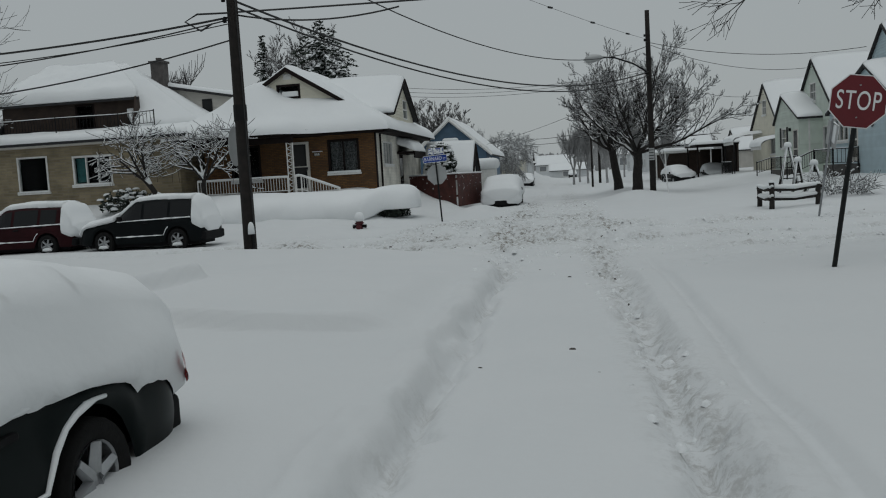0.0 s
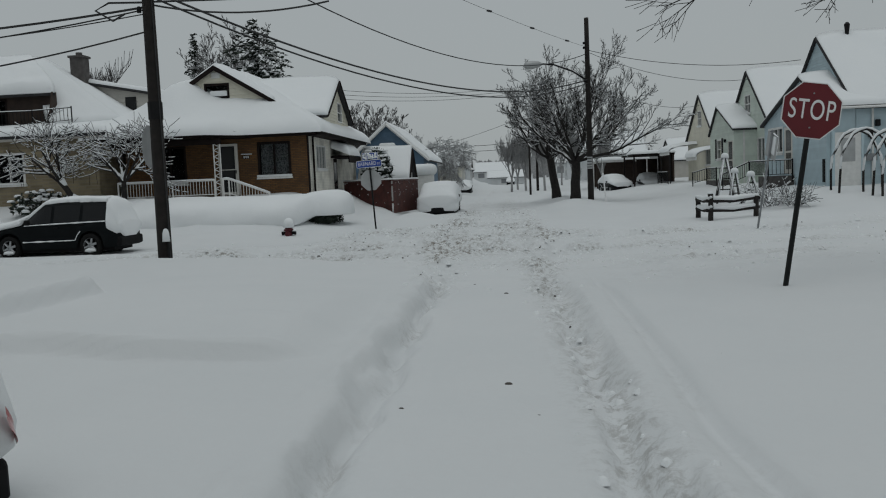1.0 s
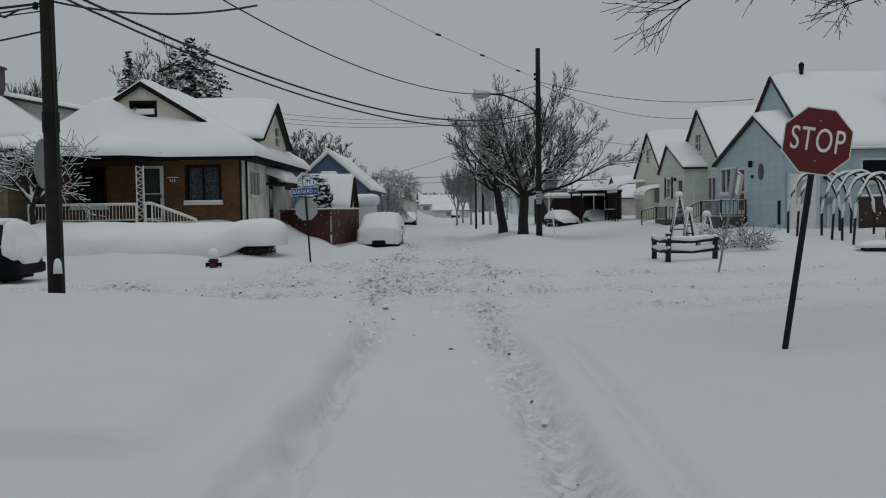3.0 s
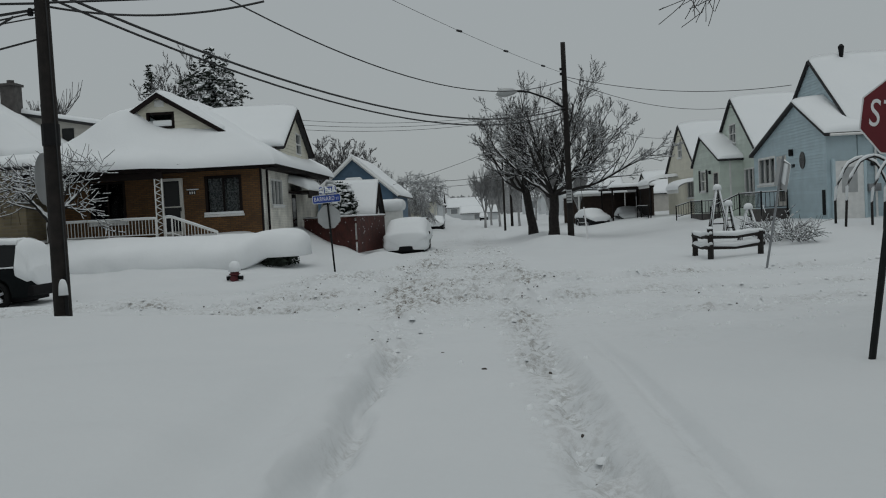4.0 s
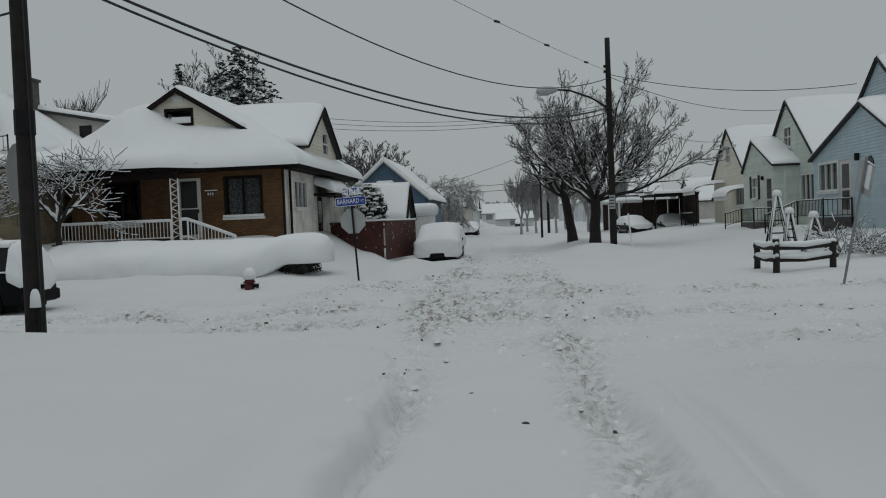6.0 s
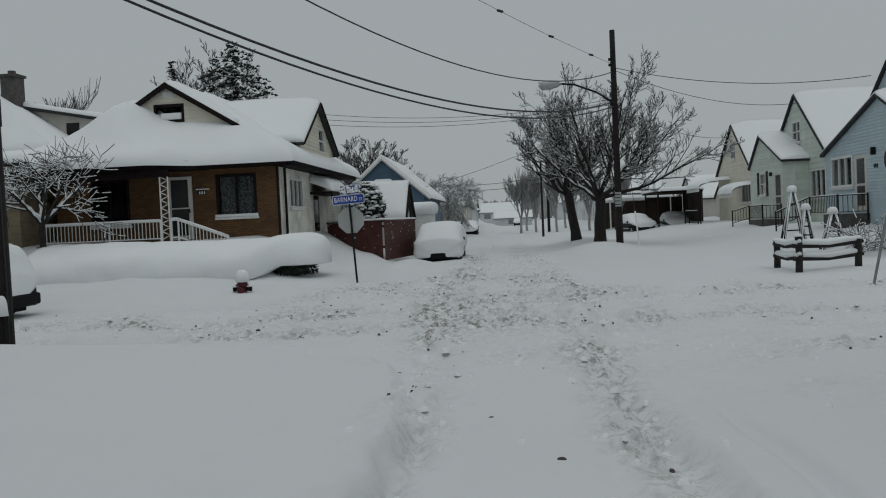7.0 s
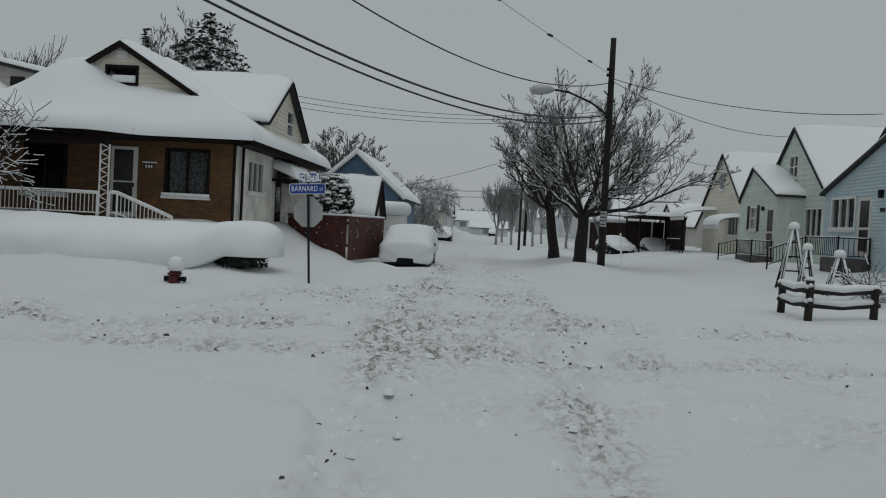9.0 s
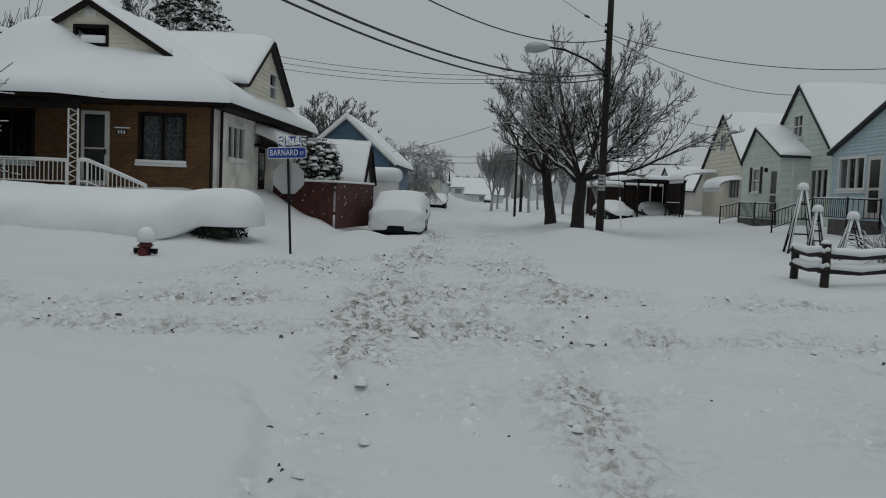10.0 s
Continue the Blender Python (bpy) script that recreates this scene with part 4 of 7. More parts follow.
# ---- yellow stone house ----
def stone_house():
    x0, x1, y0, y1, zb = -27.2, -17.2, 36.0, 46.0, 0.2
    h = thing("stone_house", (x0 + x1) / 2, y0, zb, "yellow stone house with a snowed-up dormer balcony", "house")
    S = south(0, y0)
    fh = [(-25.25, -23.7, 2.05, 3.72), (-22.45, -20.5, 2.25, 3.62)]
    part("front_wall", wall_bm(S, x0, x1, 0.95, 4.1, 0.22, fh), STONE, h, "yellow split-stone front wall")
    part("plinth", fix(box(BM(), x0 - 0.05, x1 + 0.05, y0 - 0.05, y0 + 0.2, zb, 0.95)), CHIMNEY, h)
    part("side_wall", wall_bm(east(x1, 0), y0 + 0.22, y1, zb, 4.1, 0.2), STONE, h)
    part("side_wall", wall_bm(west(x0, 0), y0 + 0.22, y1, zb, 4.1, 0.2), STONE, h)
    part("back_wall", wall_bm(south(0, y1 + 0.2), x0, x1, zb, 4.1, 0.2), STONE, h)
    window(h, S, *fh[0], 1, 1, WHITE, True, 0.08, 0.06)
    window(h, S, *fh[1], 3, 1, WHITE, True, 0.09, 0.05, None)
    part("curtain", fix(box(BM(), -22.35, -21.8, -0.2, -0.18, 2.4, 3.5, S)), TEAL, h, "teal curtain")
    part("fascia", fix(box(BM(), x0 - 0.4, x1 + 0.5, y0 - 0.5, y0 + 0.2, 4.1, 4.28)), GREY_SIDING, h)
    # main roof with an inset balcony
    ez, rz, ry = 4.3, 8.2, 41.2
    roof_plane(h, (x0 - 0.4, y0 - 0.55, ez), (x1 + 0.6, y0 - 0.55, ez), (x1 + 0.6, 37.3, ez + 0.35), (x0 - 0.4, 37.3, ez + 0.35), 0.28, "et", 0.3, 40)
    roof_plane(h, (-19.9, 37.3, ez + 0.35), (x1 + 0.6, 37.3, ez + 0.35), (-22.2, ry, rz), (-23.4, ry, rz), 0.36, "", 0.4, 20, 16)
    roof_plane(h, (-27.6, 37.9, 6.35), (-19.9, 37.9, 6.35), (-22.8, ry, rz), (-26.5, ry, rz), 0.45, "e", 0.45, 36, 16, rough=0.1)
    roof_plane(h, (x1 + 0.6, 46.4, ez), (x0 - 0.4, 46.4, ez), (-26.5, ry, rz), (-22.2, ry, rz), 0.25, "e")
    roof_plane(h, (x1 + 0.6, 37.3, ez + 0.35), (x1 + 0.6, 46.4, ez), (-22.2, ry, rz), (-22.2, ry, rz), 0.3, "e", 0.3, 20)
    roof_plane(h, (x0 - 0.4, 46.4, ez), (x0 - 0.4, 37.3, ez + 0.35), (-26.5, ry, rz), (-26.5, ry, rz), 0.3, "e", 0.3, 16)
    D = south(0, 38.2)
    dh = [(-23.4, -22.4, 4.9, 6.2)]
    part("dormer_wall", wall_bm(D, -27.3, -20.2, 4.5, 6.5, 0.15, dh), FENCE_DARK, h, "dark weathered dormer wall")
    window(h, D, *dh[0], 1, 2, DARK_TRIM, False, 0.08, 0)
    part("cheek", prism([(37.3, 4.6), (38.2, 4.6), (38.2, 6.4), (37.9, 6.4)], 0, 0.08, east(-20.1, 0)), FENCE_DARK, h)
    # rear upper storey in pale boards
    U = south(0, 42.0)
    line = lambda x: 7.5 - 0.2 * (x + 21.4)
    part("upper_wall", wall_bm(U, -21.4, -16.2, 4.0, line, 0.15), GREY_SIDING, h, "pale boarded upper storey")
    siding(h, U, -21.4, -16.2, 5.0, line, 0.2, GREY_SIDING)
    part("upper_wall", wall_bm(east(-16.2, 0), 42.15, 49, 4.0, 6.4, 0.15), GREY_SIDING, h)
    part("upper_window", fix(box(BM(), -18.5, -17.95, 0.034, 0.06, 5.5, 6.45, U)), CAR_GLASS, h)
    roof_plane(h, (-21.6, 41.7, 7.5), (-16.0, 41.7, 6.4), (-16.0, 49, 6.4), (-21.6, 49, 7.5), 0.2, "et", 0.2)
    # chimney
    c = part("chimney", fix(box(BM(), -20.85, -20.2, 41.25, 41.9, 6.0, 8.4)), CHIMNEY, h, "sooty block chimney")
    part("chimney_cap", fix(box(BM(), -20.92, -20.13, 41.18, 41.97, 8.404, 8.51)), CHIMNEY, c)
    part("flue", tube(BM(), [(-20.52, 41.57, 8.51), (-20.52, 41.57, 8.68)], 0.16, 10), CHIMNEY, c)
    return h


stone_house()
railing("black iron balcony railing over the roof snow", [(-27.3, 36.9, 4.85), (-23.5, 36.6, 4.85), (-20.5, 36.9, 4.85), (-18.8, 37.1, 4.95)], 0.62, IRON, 0.16, 0.025, 0.03, 0.02, "balcony_railing", 0.02)


# ---- cottages along the far side, gables to the street ----
def cottage(y, label, colour, peak, course, hw=4.35, gx=15.2, eave=4.2, zb=0.3, depth=11.0, vest=True, windows=True, fine=True):
    h = thing("cottage", gx, y, zb, label, "house", "gabled cottages in a row")
    W = west(gx, 0)
    k = (peak - eave) / hw
    line = lambda v: peak - abs(v - y) * k
    holes = [(y - 4.05, y - 1.9, 1.95, 3.4), (y - 0.6, y + 0.65, 4.95, 6.1)] if windows else []
    wl_ = part("gable_wall", wall_bm(W, y - hw, y + hw, zb, line, 0.2, holes, (y,)), colour, h)
    S = south(0, y - hw)
    part("side_wall", wall_bm(S, gx + 0.2, gx + depth, zb, eave, 0.2), colour, h)
    part("side_wall", wall_bm(Matrix.Translation((0, y + hw, 0)), gx + 0.2, gx + depth, zb, eave, 0.2), colour, h)
    part("back_wall", wall_bm(east(gx + depth, 0), y - hw + 0.2, y + hw - 0.2, zb, line, 0.2, (), (y,)), colour, h)
    if fine:
        siding(wl_, W, y - hw, y + hw, 0.6, line, course, colour, holes, (y,))
        siding(h, S, gx, gx + depth, 0.6, eave, course, colour)
    if windows:
        window(h, W, *holes[0], 3, 1, WHITE, True, 0.08, 0.04)
        window(h, W, *holes[1], 2, 2, WHITE, True, 0.07, 0.04)
    o = 0.12
    for s in (-1, 1):
        a, b = (gx - o, y + s * (hw + 0.3), eave - 0.3 * k), (gx + depth + 0.3, y + s * (hw + 0.3), eave - 0.3 * k)
        c, d = (gx + depth + 0.3, y, peak), (gx - o, y, peak)
        q = (b, a, d, c) if s > 0 else (a, b, c, d)
        roof_plane(h, *q, 0.24, "et" if s > 0 else "el", 0.24, 24, 14, rough=0.04, edge=ROOF_DARK, rs=1.6)
        part("bargeboard", tube(BM(), [(gx - o - 0.02, y, peak - 0.08), (gx - o - 0.02, y + s * (hw + 0.3), eave - 0.3 * k - 0.08)], 0.06, 4), ROOF_DARK, h)
    return h


def vestibule(h, y0, y1, x0, x1, ya, peak, z_low, z_high, colour, course):
    """A small gabled entrance with one long sweeping slope."""
    W = west(x0, 0)
    line = lambda v: peak - (v - ya) * (peak - z_high) / (y1 - ya) if v > ya else peak - (ya - v) * (peak - z_low) / (ya - y0)
    holes = [(y0 + 2.9, y0 + 4.1, 2.25, 3.5), (y0 + 0.25, y0 + 1.45, 1.1, 3.4)]
    wl_ = part("entrance_wall", wall_bm(W, y0, y1, 0.3, line, 0.15, holes, (ya,)), colour, h)
    siding(wl_, W, y0, y1, 0.6, line, course, colour, holes, (ya,))
    S = south(0, y0)
    part("entrance_side", wall_bm(S, x0 + 0.15, x1, 0.3, z_low, 0.12), colour, h)
    siding(h, S, x0, x1, 0.6, z_low, 0.3, colour)
    part("corner_board", fix(box(BM(), x0 + 0.5, x0 + 0.6, 0.032, 0.05, 0.5, z_low, S)), WHITE, h)
    w = window(h, W, holes[0][0], holes[0][1], holes[0][2], holes[0][3], 1, 2, WHITE, True, 0.08, 0.03)
    for a in (holes[0][0] - 0.38, holes[0][1] + 0.06):
        part("shutter", fix(box(BM(), a, a + 0.32, 0.032, 0.06, 2.2, 3.55, W)), IRON, w, "black shutter")
    d = part("door", fix(box(BM(), holes[1][0], holes[1][1], -0.04, 0.01, 1.1, 3.4, W)), DOOR_WHITE, h, "white storm door")
    part("pane", fix(box(BM(), holes[1][0] + 0.2, holes[1][1] - 0.2, 0.012, 0.02, 2.2, 3.25, W)), CAR_GLASS, d)
    part("pane", fix(box(BM(), holes[1][0] + 0.2, holes[1][1] - 0.2, 0.012, 0.02, 1.3, 2.1, W)), CAR_GLASS, d)
    part("door_lamp", rbox(holes[1][1] + 0.3, holes[1][1] + 0.45, 0.03, 0.16, 3.25, 3.45, 0.02, 2, W), IRON, h)
    roof_plane(h, (x0 - 0.15, y0 - 0.2, z_low), (x1 + 0.6, y0 - 0.2, z_low), (x1 + 0.9, ya, peak), (x0 - 0.15, ya, peak), 0.2, "el", 0.2, 14, 14, rough=0.03, edge=ROOF_DARK, rs=0.9)
    roof_plane(h, (x1 + 0.9, y1 + 0.1, z_high), (x0 - 0.15, y1 + 0.1, z_high), (x0 - 0.15, ya, peak), (x1 + 0.9, ya, peak), 0.2, "et", 0.2, 12, 12, rough=0.03, edge=ROOF_DARK, rs=0.9)


green_cottage = cottage(54.3, "pale green boarded cottage with a steep snowy gable", GREEN, 7.55, 0.26)
vestibule(green_cottage, 52.6, 58.5, 13.9, 15.2, 56.4, 5.6, 4.0, 3.9, GREEN, 0.16)
part("stoop", fix(box(BM(), 12.9, 13.895, 52.7, 55.5, 0.3, 0.95)), CHIMNEY, green_cottage)
cottage(67.3, "cream cottage with snow-loaded rounded awnings", CREAM, 7.35, 0.26)
cottage(80.0, "distant cream cottage under snow", CREAM, 6.2, 0.3, gx=19.5, eave=3.2, windows=False, fine=False)
cottage(93.0, "distant pale cottage under snow", GREY_SIDING, 5.6, 0.3, gx=21.0, eave=3.0, windows=False, fine=False)
cottage(107.0, "far pale cottage under snow", GREY_SIDING, 5.4, 0.3, gx=20.0, eave=3.0, windows=False, fine=False)


def blue_cottage():
    y, gx, peak, eave, hw = 42.5, 15.2, 7.7, 4.3, 4.35
    h = cottage(y, "pale blue boarded corner cottage with deep roof snow", BLUE, peak, 0.13, hw, gx, eave, 0.3, 15.0, windows=False)
    # front addition with a lopsided gable
    x0, ya, yb, yp, zp = 14.0, 38.15, 46.9, 41.2, 5.75
    W = west(x0, 0)
    line = lambda v: zp - (v - yp) * (zp - 3.9) / (yb - yp) if v > yp else zp - (yp - v) * (zp - 4.2) / (yp - ya)
    holes = [(43.9, 46.25, 2.3, 3.62), (42.5, 43.75, 1.3, 3.55)]
    wl_ = part("addition_wall", wall_bm(W, ya, yb, 0.3, line, 0.2, holes, (yp,)), BLUE, h)
    siding(wl_, W, ya, yb, 0.6, line, 0.13, BLUE, holes, (yp,))
    part("addition_side", wall_bm(south(0, ya), x0 + 0.2, gx, 0.3, 4.2, 0.2), BLUE, h)
    part("addition_side", wall_bm(Matrix.Translation((0, yb, 0)), x0 + 0.2, gx, 0.3, 3.85, 0.2), BLUE, h)
    window(h, W, *holes[0], 3, 1, WHITE, True, 0.1, 0.03)
    d = part("door", fix(box(BM(), 42.5, 43.75, -0.04, 0.01, 1.3, 3.55, W)), DOOR_WHITE, h, "white front storm door")
    part("pane", fix(box(BM(), 42.75, 43.5, 0.012, 0.02, 2.4, 3.4, W)), CAR_GLASS, d)
    part("pane", fix(box(BM(), 42.75, 43.5, 0.012, 0.02, 1.5, 2.3, W)), CAR_GLASS, d)
    bm = BM()
    n = 20
    ring = [(40.55 + 0.3 * math.cos(2 * math.pi * i / n), 3.2 + 0.36 * math.sin(2 * math.pi * i / n)) for i in range(n)]
    part("oval_window", prism(ring, 0.031, 0.06, W), CAR_GLASS, h, "dark oval window")
    part("wall_lamp", rbox(41.6, 41.75, 0.03, 0.2, 3.45, 3.75, 0.03, 2, W), IRON, h)
    for i in range(3):
        part("number_bar", fix(box(BM(), 41.45 + 0.14 * i, 41.53 + 0.14 * i, 0.031, 0.045, 2.95, 3.1, W)), IRON, h)
    roof_plane(h, (x0 - 0.2, ya - 0.35, 4.1), (gx + 1.4, ya - 0.35, 4.1), (gx + 1.4, yp, zp), (x0 - 0.2, yp, zp), 0.22, "el", 0.2, 14, 14, rough=0.03, edge=ROOF_DARK, rs=0.9)
    roof_plane(h, (gx + 0.6, yb + 0.2, 3.84), (x0 - 0.2, yb + 0.2, 3.84), (x0 - 0.2, yp, zp), (gx + 0.6, yp, zp), 0.2, "et", 0.2, 12, 16, rough=0.03, edge=ROOF_DARK, rs=0.9)
    # south side: back door with a storm frame, window, downpipes, gutter
    S = south(0, ya)
    d = part("back_door", fix(box(BM(), 14.25, 15.35, 0.034, 0.16, 0.7, 3.0, S)), WHITE, h, "white back door with a frosted pane")
    part("pane", fix(box(BM(), 14.5, 15.1, 0.161, 0.17, 1.75, 2.75, S)), DULL_ALU, d)
    for a, b, c, e in ((14.15, 14.25, 0.7, 3.1), (15.35, 15.45, 0.7, 3.1)):
        part("door_trim", fix(box(BM(), a, b, 0.034, 0.2, c, e, S)), BLUE, d)
    window(h, S, 17.2, 18.4, 2.6, 3.6, 2, 1, WHITE, True, 0.08, 0.03)
    # added black sheet over the wall imitates a dark room in this window
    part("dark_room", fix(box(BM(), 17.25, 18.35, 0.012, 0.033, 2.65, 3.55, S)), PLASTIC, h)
    window(h, S, 21.0, 22.2, 2.6, 3.6, 2, 1, WHITE, True, 0.08, 0.03)
    for a in (15.85, 24.0):
        part("downpipe", tube(BM(), [(a, ya - 0.09, 0.6), (a, ya - 0.09, 4.1)], 0.05, 8), WHITE, h)
    part("gutter", tube(BM(), [(14.0, ya - 0.42, 4.02), (30.3, ya - 0.42, 4.02)], 0.06, 6), WHITE, h)
    for a, z in ((15.75, 2.75), (16.05, 3.2)):
        part("wall_lamp", rbox(a - 0.09, a + 0.09, 0.03, 0.2, z, z + 0.28, 0.03, 2, S), IRON, h)
    part("meter_box", rbox(15.5, 16.0, 0.03, 0.2, 1.75, 2.05, 0.02, 2, S), STEEL, h)
    part("dark_panel", fix(box(BM(), 13.955, 13.97, 38.3, 38.6, 0.9, 1.9)), PLASTIC, h)
    v = part("flue", tube(BM(), [(19.5, 40.0, 5.6), (19.5, 40.0, 7.5)], 0.1, 10), IRON, h, "black stove pipe")
    part("flue_cap", tube(BM(), [(19.5, 40.0, 7.504), (19.5, 40.0, 7.62), (19.5, 40.0, 7.8)], [0.17, 0.17, 0.06], 10), IRON, v)
    part("roof_vent", tube(BM(), [(16.4, 42.2, 7.5), (16.4, 42.2, 8.15), (16.4, 42.2, 8.25)], [0.06, 0.14, 0.05], 8), IRON, h)
    part("stoop", fix(box(BM(), 12.8, 13.995, 42.3, 44.0, 0.3, 1.2)), CHIMNEY, h)
    return h


blue_cottage()
railing("black iron stoop railing in snow", [(12.2, 56.2, 0.7), (12.9, 55.4, 0.95), (12.9, 52.9, 0.95), (13.8, 52.75, 0.95)], 0.75, IRON, 0.17, 0.03, 0.035, 0.02, "iron_railing", 0.025)
railing("black iron stoop railing in snow", [(11.9, 47.4, 0.6), (12.8, 45.6, 1.2), (12.8, 42.4, 1.2), (13.9, 42.3, 1.2)], 0.75, IRON, 0.17, 0.03, 0.035, 0.02, "iron_railing", 0.025)


# ---- poles, signs and street things ----
def utility_pole(x, y, z, top, r, label, lean=(0, 0)):
    p = thing("utility_pole", x, y, z, label, "pole", "wooden utility poles")
    n = 9
    pts = [(x + lean[0] * i / n, y + lean[1] * i / n, z - 0.4 + (top - z + 0.4) * i / n) for i in range(n + 1)]
    part("shaft", tube(BM(), pts, [r * (1 - 0.3 * i / n) for i in range(n + 1)], 14), WOOD, p, smooth=True)
    return p


pole_l = utility_pole(-7.7, 19.6, 0.2, 9.6, 0.165, "weathered wooden utility pole beside parked cars")
part("guard", tube(BM(), [(-7.56, 19.48, 0.15), (-7.56, 19.48, 0.9)], 0.035, 6), IRON, pole_l)
part("ground_wire", tube(BM(), [(-7.54, 19.52, 0.5), (-7.6, 19.5, 9.3)], 0.012, 4), CABLE, pole_l)
part("snow", snow_blob(BM(), -7.58, 19.42, 0.55, 0.09, 0.06, 0.3, 2.0, 10), SNOW, pole_l, "", True)
for zz in (5.75, 6.25):
    part("insulator", tube(BM(), [(-7.88, 19.5, zz), (-7.88, 19.5, zz + 0.07), (-7.88, 19.5, zz + 0.14)], [0.05, 0.06, 0.03], 8), PLASTIC, pole_l)
b = part("bracket", tube(BM(), [(-7.85, 19.6, 6.0), (-8.6, 19.55, 6.02), (-8.9, 19.5, 5.85), (-8.5, 19.5, 5.6), (-8.2, 19.5, 5.75)], 0.025, 5), CABLE, pole_l, "looped splice of cable")
part("band", tube(BM(), [(-7.7, 19.6, 3.35), (-7.7, 19.6, 3.75)], 0.165, 14), IRON, pole_l)
back_sign = part("sign_back", prism([(0.2 * math.cos(a), 2.75 + 0.5 * math.sin(a)) for a in [math.pi * k / 10 for k in range(20)]], 0, 0.012, Matrix.Translation((-7.98, 19.8, 0)) @ Matrix.Rotation(radians(58), 4, "Z")), DULL_ALU, pole_l, "bare metal back of a sign")

pole_r = utility_pole(4.83, 47.2, 0.2, 10.0, 0.17, "dark wooden utility pole with a street lamp arm")
part("arm", tube(BM(), [(4.7, 47.1, 6.75), (4.0, 47.0, 7.2), (3.0, 46.8, 7.57), (2.2, 46.6, 7.63)], 0.045, 8), IRON, pole_r)
lamp_head = part("lamp_head", tube(BM(), [(2.4, 46.65, 7.61), (2.2, 46.6, 7.61), (1.8, 46.5, 7.57), (1.5, 46.45, 7.53), (1.38, 46.4, 7.51)], [0.05, 0.16, 0.23, 0.18, 0.03], 12), DULL_ALU, pole_r, "pale cobra-head street lamp", True)
part("lens", tube(BM(), [(1.76, 46.5, 7.43), (1.74, 46.5, 7.35)], [0.14, 0.08], 10), LAMP_CLEAR, lamp_head)
part("notice", fix(box(BM(), 4.66, 4.94, 46.99, 47.0, 1.95, 2.6)), DULL_ALU, pole_r, "small white notice")
for k in range(4):
    part("bar", fix(box(BM(), 4.66, 4.9, 46.982, 46.988, 2.03 + k * 0.15, 2.07 + k * 0.15)), PLASTIC, pole_r)
for zz in (6.6, 8.35, 8.6):
    part("insulator", tube(BM(), [(4.65, 47.1, zz), (4.65, 47.1, zz + 0.12)], 0.05, 8), PLASTIC, pole_r)
utility_pole(2.35, 75.0, 0.0, 6.0, 0.1, "thin far utility pole")
utility_pole(3.9, 100.0, 0.0, 9.5, 0.16, "far wooden utility pole beside bare trees")
utility_pole(-7.5, 120.0, 0.0, 6.6, 0.12, "far wooden utility pole with crossarms")
far_arm = utility_pole(-9.5, 150.0, 0.0, 7.6, 0.12, "far wooden utility pole with crossarms")
part("crossarm", fix(box(BM(), -10.3, -8.7, 149.9, 150.1, 7.0, 7.15)), WOOD, far_arm)

guy = thing("guy_guard", 5.4, 45.0, 0.1, "pale leaning guy-wire guard beside the pole", "guard")
part("tube", tube(BM(), [(5.42, 45.0, -0.2), (5.28, 45.2, 1.7)], 0.035, 8), SIGN_WHITE, guy)
part("wire", tube(BM(), [(5.28, 45.2, 1.7), (4.9, 47.1, 8.0)], 0.012, 4), CABLE, guy)


def lettering(text, size, m, material, parent, depth=0.004, spacing=1.05, squeeze=1.0):
    """Words as flat mesh letters in the frame m: x along, z up, y towards the reader."""
    cu = bpy.data.curves.new("lettering", "FONT")
    cu.body, cu.size, cu.extrude, cu.align_x, cu.align_y, cu.space_character = text, size, depth / 2, "CENTER", "CENTER", spacing
    cu.offset = size * 0.002
    tmp = bpy.data.objects.new("lettering", cu)
    scene.collection.objects.link(tmp)
    me = bpy.data.meshes.new_from_object(tmp.evaluated_get(bpy.context.evaluated_depsgraph_get()))
    bpy.data.objects.remove(tmp)
    bpy.data.curves.remove(cu)
    bm = BM()
    bm.from_mesh(me)
    bpy.data.meshes.remove(me)
    bm.transform(m @ Matrix(((squeeze, 0, 0, 0), (0, 0, 1, 0), (0, 1, 0, 0), (0, 0, 0, 1))))
    bmesh.ops.recalc_face_normals(bm, faces=bm.faces[:])
    return part("lettering", bm, material, parent)


def octagon(r, y0, y1, m):
    return prism([(r * math.cos(radians(22.5 + 45 * k)), r * math.sin(radians(22.5 + 45 * k))) for k in range(8)], y0, y1, m)


def stop_sign():
    foot, head = Vector((4.16, 12.72, 0.06)), Vector((4.56, 12.85, 2.45))
    s = thing("stop_sign", foot.x, foot.y, foot.z, "leaning red stop sign on a dark post in snow", "road sign")
    d = (head - foot)
    part("post", tube(BM(), [foot - d * 0.15, head - d * 0.03], 0.036, 6), POST_DARK, s)
    up = d.normalized()
    face = Vector((-0.09, -1, 0.05))
    yv = (face - up * face.dot(up)).normalized()
    xv = up.cross(yv).normalized() * -1
    xv = yv.cross(up) * -1
    if xv.x < 0:
        xv = -xv
    m = Matrix((xv, yv, up)).transposed().to_4x4()
    m.translation = head + yv * 0.04
    R = 0.395 / math.cos(radians(22.5))
    plate = part("plate", octagon(R, -0.004, 0.0, m), SIGN_WHITE, s)
    part("red_face", octagon(R * 0.962, 0.001, 0.004, m), SIGN_RED, plate)
    lettering("STOP", 0.4, m @ Matrix.Translation((0, 0.006, 0)), SIGN_WHITE, plate, 0.003, 1.1, 0.62)
    for zz in (-0.24, 0.24):
        part("bolt", tube(BM(), [m @ Vector((0, 0.004, zz)), m @ Vector((0, 0.016, zz))], 0.012, 8), STEEL, plate)
    return s


stop_sign()


